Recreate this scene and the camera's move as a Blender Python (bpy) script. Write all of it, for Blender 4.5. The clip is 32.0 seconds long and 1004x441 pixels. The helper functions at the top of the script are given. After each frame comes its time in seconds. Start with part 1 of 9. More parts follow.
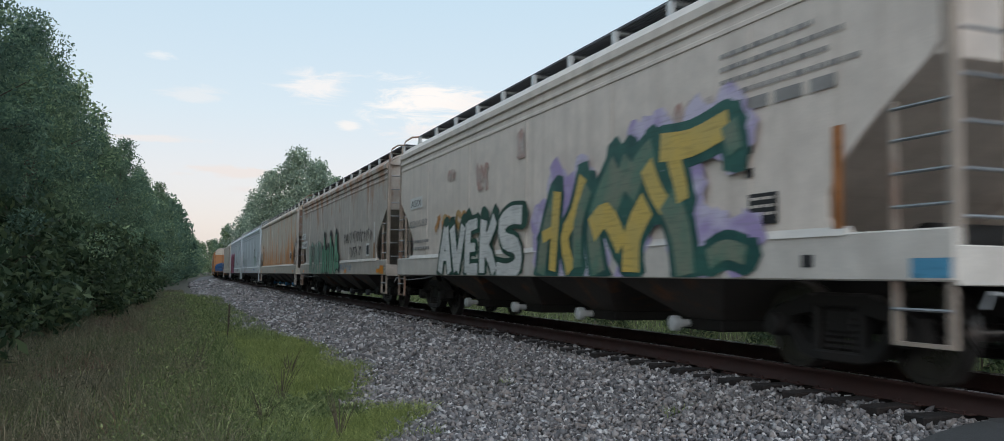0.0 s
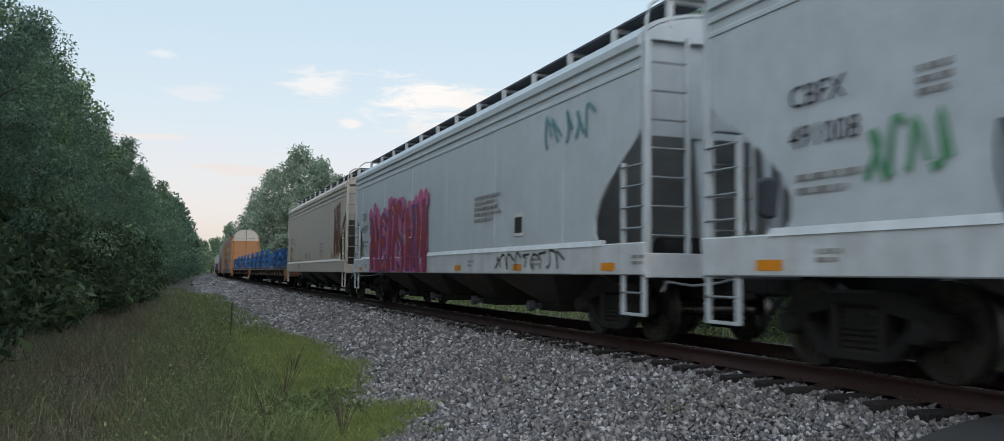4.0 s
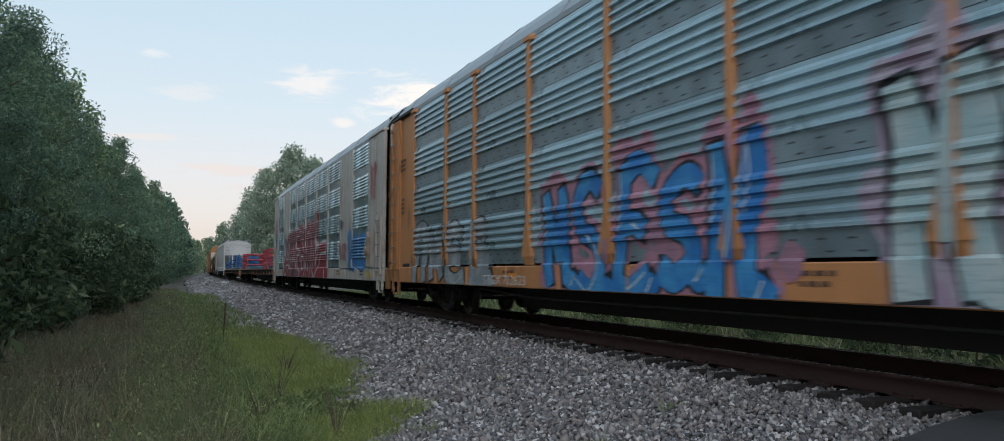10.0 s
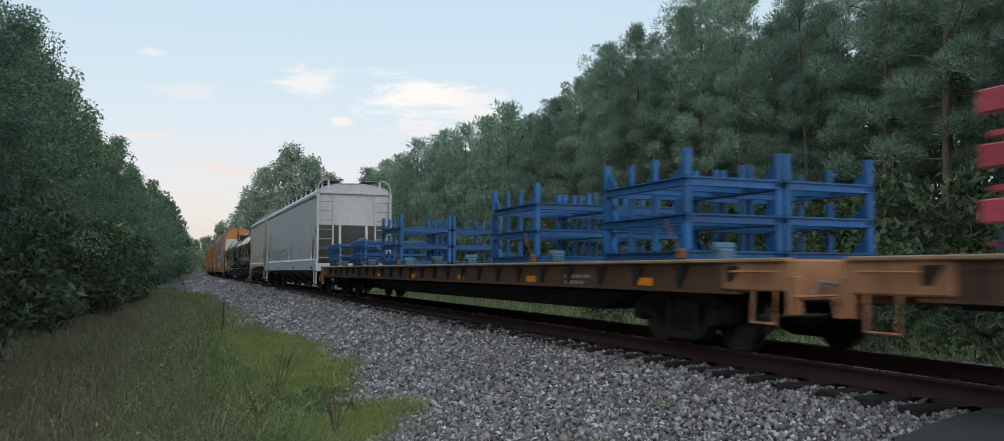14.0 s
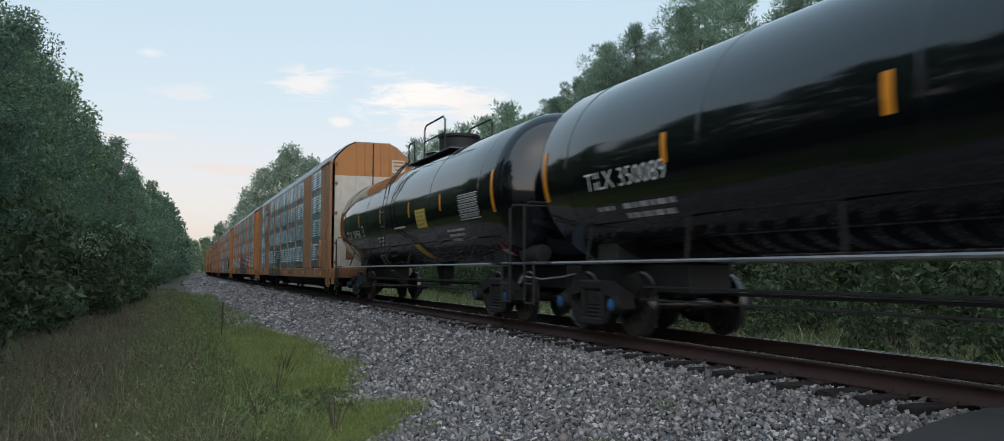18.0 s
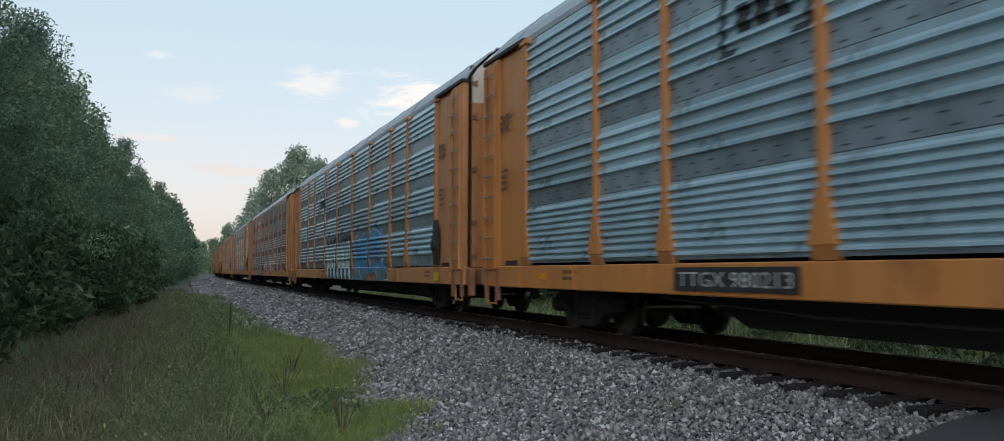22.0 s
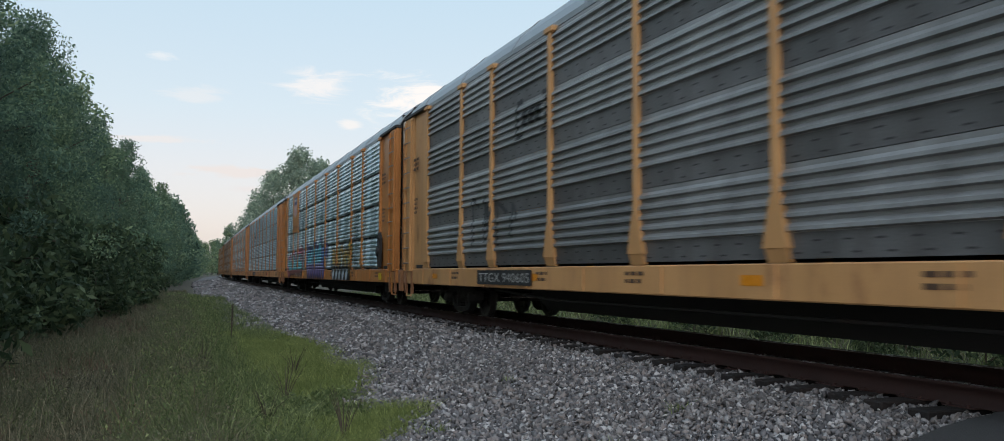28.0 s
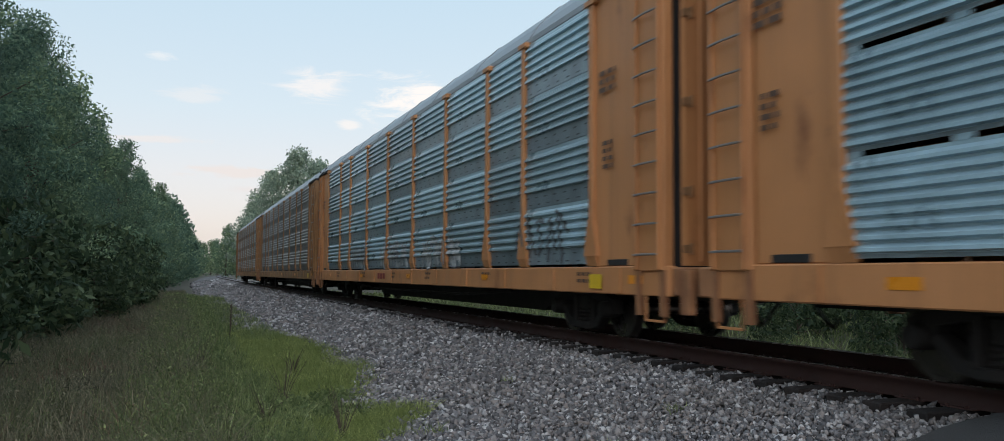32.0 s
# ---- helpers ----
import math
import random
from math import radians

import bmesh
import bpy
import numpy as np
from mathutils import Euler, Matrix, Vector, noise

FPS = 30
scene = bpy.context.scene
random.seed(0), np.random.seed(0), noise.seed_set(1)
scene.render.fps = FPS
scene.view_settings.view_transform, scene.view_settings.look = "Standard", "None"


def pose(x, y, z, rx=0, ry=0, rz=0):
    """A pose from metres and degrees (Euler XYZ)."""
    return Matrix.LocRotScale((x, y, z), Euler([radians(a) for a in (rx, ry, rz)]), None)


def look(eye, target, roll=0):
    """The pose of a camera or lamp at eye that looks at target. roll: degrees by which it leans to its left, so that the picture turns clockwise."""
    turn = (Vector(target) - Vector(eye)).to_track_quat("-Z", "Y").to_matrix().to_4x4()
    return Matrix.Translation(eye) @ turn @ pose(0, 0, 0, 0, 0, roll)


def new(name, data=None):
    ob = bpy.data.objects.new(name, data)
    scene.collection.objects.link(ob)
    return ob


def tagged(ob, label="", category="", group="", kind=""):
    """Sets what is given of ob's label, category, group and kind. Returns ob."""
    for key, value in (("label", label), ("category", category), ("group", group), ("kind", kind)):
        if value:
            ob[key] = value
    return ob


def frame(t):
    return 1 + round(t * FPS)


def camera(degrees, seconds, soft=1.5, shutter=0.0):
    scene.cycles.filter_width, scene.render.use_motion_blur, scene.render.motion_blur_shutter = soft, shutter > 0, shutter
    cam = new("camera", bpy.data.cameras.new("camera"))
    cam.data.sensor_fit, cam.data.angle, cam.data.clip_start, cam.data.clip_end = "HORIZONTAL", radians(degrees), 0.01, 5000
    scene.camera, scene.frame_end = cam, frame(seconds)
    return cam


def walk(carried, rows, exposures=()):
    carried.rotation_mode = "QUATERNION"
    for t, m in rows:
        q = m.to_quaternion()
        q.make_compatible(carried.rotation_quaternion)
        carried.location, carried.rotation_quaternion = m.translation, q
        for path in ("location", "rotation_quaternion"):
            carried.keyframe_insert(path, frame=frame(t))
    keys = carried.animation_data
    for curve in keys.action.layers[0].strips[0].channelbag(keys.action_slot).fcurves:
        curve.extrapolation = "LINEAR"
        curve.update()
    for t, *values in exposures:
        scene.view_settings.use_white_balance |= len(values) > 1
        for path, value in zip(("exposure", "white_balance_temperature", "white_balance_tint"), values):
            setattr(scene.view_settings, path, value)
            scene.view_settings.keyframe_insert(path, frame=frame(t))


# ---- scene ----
EYE = (0.0, 0.0, 0.926)      # z = 0 is the top of the rails
DC, KAP = 7.232, 0.00018     # the track's axis: metres to the side, and its gentle bend


def aim(yaw, pitch, roll):
    """A pose at the eye: degrees turned from the line of the track, tilted up and leaned."""
    y, p, r = radians(yaw), radians(pitch), radians(roll)
    fwd = Vector((math.sin(y) * math.cos(p), math.cos(y) * math.cos(p), math.sin(p)))
    right = Vector((math.cos(y), -math.sin(y), 0))
    up = right.cross(fwd)
    x, u = right * math.cos(r) + up * math.sin(r), up * math.cos(r) - right * math.sin(r)
    return Matrix.Translation(EYE) @ Matrix((x, u, -fwd)).transposed().to_4x4()


cam = camera(59.70, 32.0, 0.5, 0.2)
walk(cam, [(t, aim(a, b, c)) for t, a, b, c in (
    (0, 20.874, 3.662, 0.764), (0.5, 20.815, 3.666, 0.736), (1, 20.736, 3.665, 0.725), (1.5, 20.643, 3.666, 0.690),
    (2, 20.556, 3.683, 0.730), (2.5, 20.478, 3.651, 0.692), (3, 20.571, 3.615, 0.674), (3.5, 20.745, 3.521, 0.639),
    (5.5, 20.490, 3.487, 0.619), (6, 20.388, 3.478, 0.618), (6.5, 20.552, 3.525, 0.551), (7, 20.935, 3.556, 0.467),
    (7.5, 21.145, 3.562, 0.440), (8, 21.244, 3.585, 0.434), (8.5, 21.131, 3.562, 0.428), (9, 21.006, 3.568, 0.403),
    (9.5, 20.980, 3.552, 0.391), (10, 21.159, 3.430, 0.417), (10.5, 21.232, 3.312, 0.419), (11, 21.160, 3.318, 0.419),
    (11.5, 21.061, 3.310, 0.421), (12, 20.960, 3.302, 0.390), (12.5, 20.861, 3.302, 0.384), (13, 20.831, 3.300, 0.406),
    (13.5, 21.144, 3.344, 0.337), (14, 21.260, 3.343, 0.344), (14.5, 21.407, 3.353, 0.314), (16.5, 21.601, 3.341, 0.245),
    (17, 21.531, 3.352, 0.249), (17.5, 21.413, 3.354, 0.249), (18, 21.309, 3.358, 0.231), (18.5, 21.309, 3.357, 0.225),
    (19, 21.250, 3.358, 0.214), (19.5, 21.188, 3.360, 0.258), (20, 21.221, 3.400, 0.261), (20.5, 21.145, 3.419, 0.251),
    (21, 21.049, 3.422, 0.247), (21.5, 20.969, 3.422, 0.239), (22, 20.851, 3.424, 0.241), (22.5, 20.768, 3.426, 0.227),
    (23, 20.715, 3.418, 0.215), (23.5, 20.657, 3.423, 0.198), (24, 20.612, 3.418, 0.200), (24.5, 20.637, 3.417, 0.214),
    (25, 20.679, 3.426, 0.217), (25.5, 20.694, 3.436, 0.230), (27.5, 20.735, 3.483, 0.242), (28, 20.727, 3.510, 0.307),
    (28.5, 20.960, 3.540, 0.347), (29, 20.993, 3.581, 0.346), (29.5, 20.936, 3.581, 0.333), (30, 20.902, 3.584, 0.323),
    (30.5, 20.902, 3.582, 0.336), (31, 20.879, 3.558, 0.364), (31.5, 20.882, 3.538, 0.370), (32, 20.797, 3.547, 0.383),
)])

# ---- light ----
world = bpy.data.worlds.new("evening_sky")
scene.world = world
world.use_nodes = True


# direction and height in degrees, reach to the sides and upwards, strength, colour
CLOUDS = ((15.8, 11.2, 7.6, 3.6, 1.0, (0.97, 0.93, 0.90)), (19.3, 10.6, 6.0, 2.8, 0.75, (0.94, 0.89, 0.86)), (8.8, 12.0, 5.2, 2.2, 0.8, (0.94, 0.90, 0.88)),
          (15.6, 9.3, 5.0, 1.3, 0.6, (0.94, 0.87, 0.84)), (10.7, 9.5, 1.6, 0.8, 0.8, (0.94, 0.90, 0.87)), (-1.0, 8.1, 7.0, 0.55, 0.55, (0.88, 0.80, 0.76)),
          (4.6, 6.3, 8.5, 0.8, 0.55, (0.86, 0.74, 0.68)), (6.5, 5.2, 9.0, 0.7, 0.35, (0.84, 0.70, 0.66)), (-0.9, 13.1, 2.2, 0.6, 0.5, (0.92, 0.91, 0.90)), (1.0, 11.0, 4.0, 1.0, 0.4, (0.90, 0.86, 0.84)),
          (30, 22, 9, 2.5, 0.5, (0.9, 0.87, 0.85)), (-30, 18, 12, 2, 0.5, (0.9, 0.83, 0.8)))


def build_sky():
    nt = world.node_tree
    nt.nodes.clear()
    N, K = nt.nodes.new, nt.links.new
    out, bg = N("ShaderNodeOutputWorld"), N("ShaderNodeBackground")
    sky = N("ShaderNodeTexSky")
    sky.sky_type, sky.sun_disc = "NISHITA", False
    sky.sun_elevation, sky.sun_rotation = radians(42), radians(197)
    sky.air_density, sky.dust_density = 1.0, 1.5
    gain = N("ShaderNodeMixRGB")
    gain.blend_type, gain.inputs[0].default_value = "MULTIPLY", 1.0
    gain.inputs[2].default_value = (0.55, 0.52, 0.50, 1)
    K(sky.outputs[0], gain.inputs[1])
    # evening haze: pale blue above, a pink band at the horizon
    tc, sep = N("ShaderNodeTexCoord"), N("ShaderNodeSeparateXYZ")
    K(tc.outputs["Generated"], sep.inputs[0])
    ramp = N("ShaderNodeValToRGB")
    el = ramp.color_ramp.elements
    el[0].position, el[0].color = 0.0, (0.564, 0.489, 0.489, 1)
    el[1].position, el[1].color = 1.0, (0.376, 0.564, 0.714, 1)
    for pos, col in ((0.05, (0.620, 0.526, 0.517, 1)), (0.11, (0.620, 0.573, 0.564, 1)), (0.18, (0.564, 0.616, 0.625, 1)),
                     (0.30, (0.508, 0.630, 0.681, 1)), (0.5, (0.432, 0.611, 0.724, 1))):
        e = el.new(pos)
        e.color = col
    K(sep.outputs["Z"], ramp.inputs[0])
    haze = N("ShaderNodeMixRGB")
    haze.inputs[0].default_value = 0.90
    K(gain.outputs[0], haze.inputs[1])
    K(ramp.outputs[0], haze.inputs[2])
    # wisps of cloud: torn by noise, each in its own part of the sky
    no = N("ShaderNodeTexNoise")
    mp = N("ShaderNodeMapping")
    mp.inputs["Scale"].default_value = (6, 6, 26)
    K(tc.outputs["Generated"], mp.inputs[0])
    K(mp.outputs[0], no.inputs["Vector"])
    no.inputs["Scale"].default_value, no.inputs["Detail"].default_value = 2.2, 8
    no.inputs["Roughness"].default_value, no.inputs["Distortion"].default_value = 0.68, 1.1
    last = haze.outputs[0]
    for az, el_, wide, tall, amount, col in CLOUDS:
        a, e_ = radians(az), radians(el_)
        d = N("ShaderNodeVectorMath")
        d.operation = "SUBTRACT"
        d.inputs[1].default_value = (math.sin(a) * math.cos(e_), math.cos(a) * math.cos(e_), math.sin(e_))
        K(tc.outputs["Generated"], d.inputs[0])
        sq = N("ShaderNodeMapping")
        sq.inputs["Scale"].default_value = (1 / radians(wide), 1 / radians(wide), 1 / radians(tall))
        K(d.outputs[0], sq.inputs[0])
        ln = N("ShaderNodeVectorMath")
        ln.operation = "LENGTH"
        K(sq.outputs[0], ln.inputs[0])
        fall = N("ShaderNodeMapRange")
        for k, v in zip((1, 2, 3, 4), (0.0, 1.0, 0.46, -0.28)):
            fall.inputs[k].default_value = v
        K(ln.outputs["Value"], fall.inputs[0])
        ad = N("ShaderNodeMath")
        K(fall.outputs[0], ad.inputs[0])
        K(no.outputs[0], ad.inputs[1])
        th = N("ShaderNodeMapRange")
        th.interpolation_type = "SMOOTHSTEP"
        for k, v in zip((1, 2, 3, 4), (0.56, 0.88, 0.0, amount)):
            th.inputs[k].default_value = v
        K(ad.outputs[0], th.inputs[0])
        cl = N("ShaderNodeMixRGB")
        cl.inputs[2].default_value = (*col, 1)
        K(th.outputs[0], cl.inputs[0])
        K(last, cl.inputs[1])
        last = cl.outputs[0]
    K(last, bg.inputs[0])
    bg.inputs[1].default_value = 1.0
    K(bg.outputs[0], out.inputs[0])


build_sky()
sun = new("sun", bpy.data.lights.new("sun", "SUN"))
sun.data.energy, sun.data.angle, sun.data.color = 1.3, radians(100), (0.97, 0.96, 0.98)
sun.matrix_world = look((-5, -16, 15), (0, 0, 0))
scene.view_settings.exposure = 0.06

# ---- materials ----


def mat_nodes(name):
    m = bpy.data.materials.new(name)
    m.use_nodes = True
    return m, m.node_tree, m.node_tree.nodes["Principled BSDF"]


def tex(nt, scale, stretch=(1, 1, 1), detail=4.0, rough=0.55, seed=0.0, coords="Object"):
    tc, mp, no = nt.nodes.new("ShaderNodeTexCoord"), nt.nodes.new("ShaderNodeMapping"), nt.nodes.new("ShaderNodeTexNoise")
    mp.inputs["Scale"].default_value = stretch
    mp.inputs["Location"].default_value = (seed, seed * 1.7, seed * 0.6)
    nt.links.new(tc.outputs[coords], mp.inputs[0])
    nt.links.new(mp.outputs[0], no.inputs["Vector"])
    no.inputs["Scale"].default_value, no.inputs["Detail"].default_value, no.inputs["Roughness"].default_value = scale, detail, rough
    return no.outputs[0]


def ramp_of(nt, src, a, b, lo=0.0, hi=1.0):
    r = nt.nodes.new("ShaderNodeMapRange")
    for k, v in zip((1, 2, 3, 4), (a, b, lo, hi)):
        r.inputs[k].default_value = v
    nt.links.new(src, r.inputs[0])
    return r.outputs[0]


def mix(nt, fac, a, b, mode="MIX"):
    m = nt.nodes.new("ShaderNodeMixRGB")
    m.blend_type = mode
    for i, v in enumerate((fac, a, b)):
        if isinstance(v, (int, float)):
            m.inputs[i].default_value = v if i == 0 else (v, v, v, 1)
        elif isinstance(v, tuple):
            m.inputs[i].default_value = (*v[:3], 1)
        else:
            nt.links.new(v, m.inputs[i])
    return m.outputs[0]


def shade(c, k):
    return tuple(min(1, v * k) for v in c)


def surface(name, col, rough=0.6, metal=0.0, scale=3.0, vary=0.3, grain=0.12, fine=60.0, bump=0.05, bscale=40.0, rust=0.0,
            rust_col=(0.22, 0.085, 0.035), streak=0.0, streak_col=(0.06, 0.05, 0.045), each=0.0, seed=0.0, spec=0.5, band=None):
    """A worn surface: large stains, fine grain, rust patches, streaks that run down, and a tint of its own for each piece."""
    m, nt, b = mat_nodes(name)
    n1, n2 = tex(nt, scale, seed=seed), tex(nt, fine, detail=2, seed=seed + 3)
    c = mix(nt, ramp_of(nt, n1, 0.32, 0.68), shade(col, 1 - vary), shade(col, 1 + vary * 0.5))
    c = mix(nt, ramp_of(nt, n2, 0.3, 0.7, 0, grain * 2), c, shade(col, 0.45))
    if each:
        oi = nt.nodes.new("ShaderNodeObjectInfo")
        c = mix(nt, 1.0, c, mix(nt, oi.outputs["Random"], 1 - each, 1 + each * 0.4), "MULTIPLY")
    if streak:
        s = tex(nt, 1.0, (0.0, 3.2, 0.10), 5, 0.6, seed + 7)
        s2 = tex(nt, 1.0, (0.0, 17, 0.22), 4, 0.6, seed + 9)
        c = mix(nt, ramp_of(nt, s, 0.50, 0.72, 0, streak), c, streak_col)
        c = mix(nt, ramp_of(nt, s2, 0.55, 0.75, 0, streak * 0.7), c, streak_col)
    if rust:
        r1 = tex(nt, 1.3, (1, 1, 0.5), 7, 0.65, seed + 13)
        if band:
            # rust that has crept up from the sill
            sp = nt.nodes.new("ShaderNodeSeparateXYZ")
            tc = nt.nodes.new("ShaderNodeTexCoord")
            nt.links.new(tc.outputs["Object"], sp.inputs[0])
            ad = nt.nodes.new("ShaderNodeMath")
            nt.links.new(r1, ad.inputs[0])
            nt.links.new(ramp_of(nt, sp.outputs["Z"], band[0], band[1], 0.10, -0.12), ad.inputs[1])
            r1 = ad.outputs[0]
        c = mix(nt, ramp_of(nt, r1, 0.62 - 0.22 * rust, 0.74 - 0.1 * rust), c, mix(nt, n2, shade(rust_col, 0.6), shade(rust_col, 1.3)))
    nt.links.new(c, b.inputs["Base Color"])
    nt.links.new(ramp_of(nt, n1, 0.3, 0.7, max(0.05, rough - 0.12), min(1, rough + 0.12)), b.inputs["Roughness"])
    b.inputs["Metallic"].default_value = metal
    b.inputs["Specular IOR Level"].default_value = spec
    if bump:
        bp = nt.nodes.new("ShaderNodeBump")
        bp.inputs["Strength"].default_value, bp.inputs["Distance"].default_value = bump, 0.02
        nt.links.new(tex(nt, bscale, detail=3, seed=seed + 5), bp.inputs["Height"])
        nt.links.new(bp.outputs[0], b.inputs["Normal"])
    return m


def leafy(name, a, b_, through_=0.25, rough=0.6, spread=0.5, patch_=0.5, patch_col=None, each=0.0):
    """Leaves: each one has its own tint, from a dark to a pale one, in patches of different growth, and lets some light through."""
    m, nt, b = mat_nodes(name)
    g = nt.nodes.new("ShaderNodeNewGeometry")
    r = nt.nodes.new("ShaderNodeValToRGB")
    e = r.color_ramp.elements
    e[0].color, e[1].color = (*shade(a, 1 - spread), 1), (*shade(b_, 1 + spread), 1)
    e.new(0.35).color = (*a, 1)
    e.new(0.85).color = (*b_, 1)
    nt.links.new(g.outputs["Random Per Island"], r.inputs[0])
    own = nt.nodes.new("ShaderNodeObjectInfo")
    c = mix(nt, 1.0, r.outputs[0], mix(nt, own.outputs["Random"], shade((1, 1, 1), 1 - each), (1.0 + each * 0.3, 1.0 + each * 0.25, 1.0)), "MULTIPLY")
    c = mix(nt, ramp_of(nt, tex(nt, patch_), 0.35, 0.65, 0, 0.65), c, patch_col or shade(a, 0.7))
    nt.links.new(c, b.inputs["Base Color"])
    b.inputs["Roughness"].default_value = rough
    b.inputs["Specular IOR Level"].default_value = 0.25
    tr, mx = nt.nodes.new("ShaderNodeBsdfTranslucent"), nt.nodes.new("ShaderNodeMixShader")
    nt.links.new(c, tr.inputs[0])
    mx.inputs[0].default_value = through_
    nt.links.new(b.outputs[0], mx.inputs[1])
    nt.links.new(tr.outputs[0], mx.inputs[2])
    nt.links.new(mx.outputs[0], nt.nodes["Material Output"].inputs[0])
    return m


def spray(name, a, b_, scale=2.2, rough=0.5):
    """Spray paint that fades between two colours, thin in places, over the ribs of the sheets."""
    m, nt, b = mat_nodes(name)
    c = mix(nt, ramp_of(nt, tex(nt, scale, detail=2), 0.4, 0.6), a, b_)
    c = mix(nt, ramp_of(nt, tex(nt, 30, detail=3), 0.55, 0.75, 0, 0.35), c, shade(a, 0.55))
    c = mix(nt, ramp_of(nt, tex(nt, 1.0, (0, 2, 24), detail=2), 0.5, 0.7, 0, 0.45), c, shade(b_, 0.5))
    nt.links.new(c, b.inputs["Base Color"])
    b.inputs["Roughness"].default_value = rough
    return m


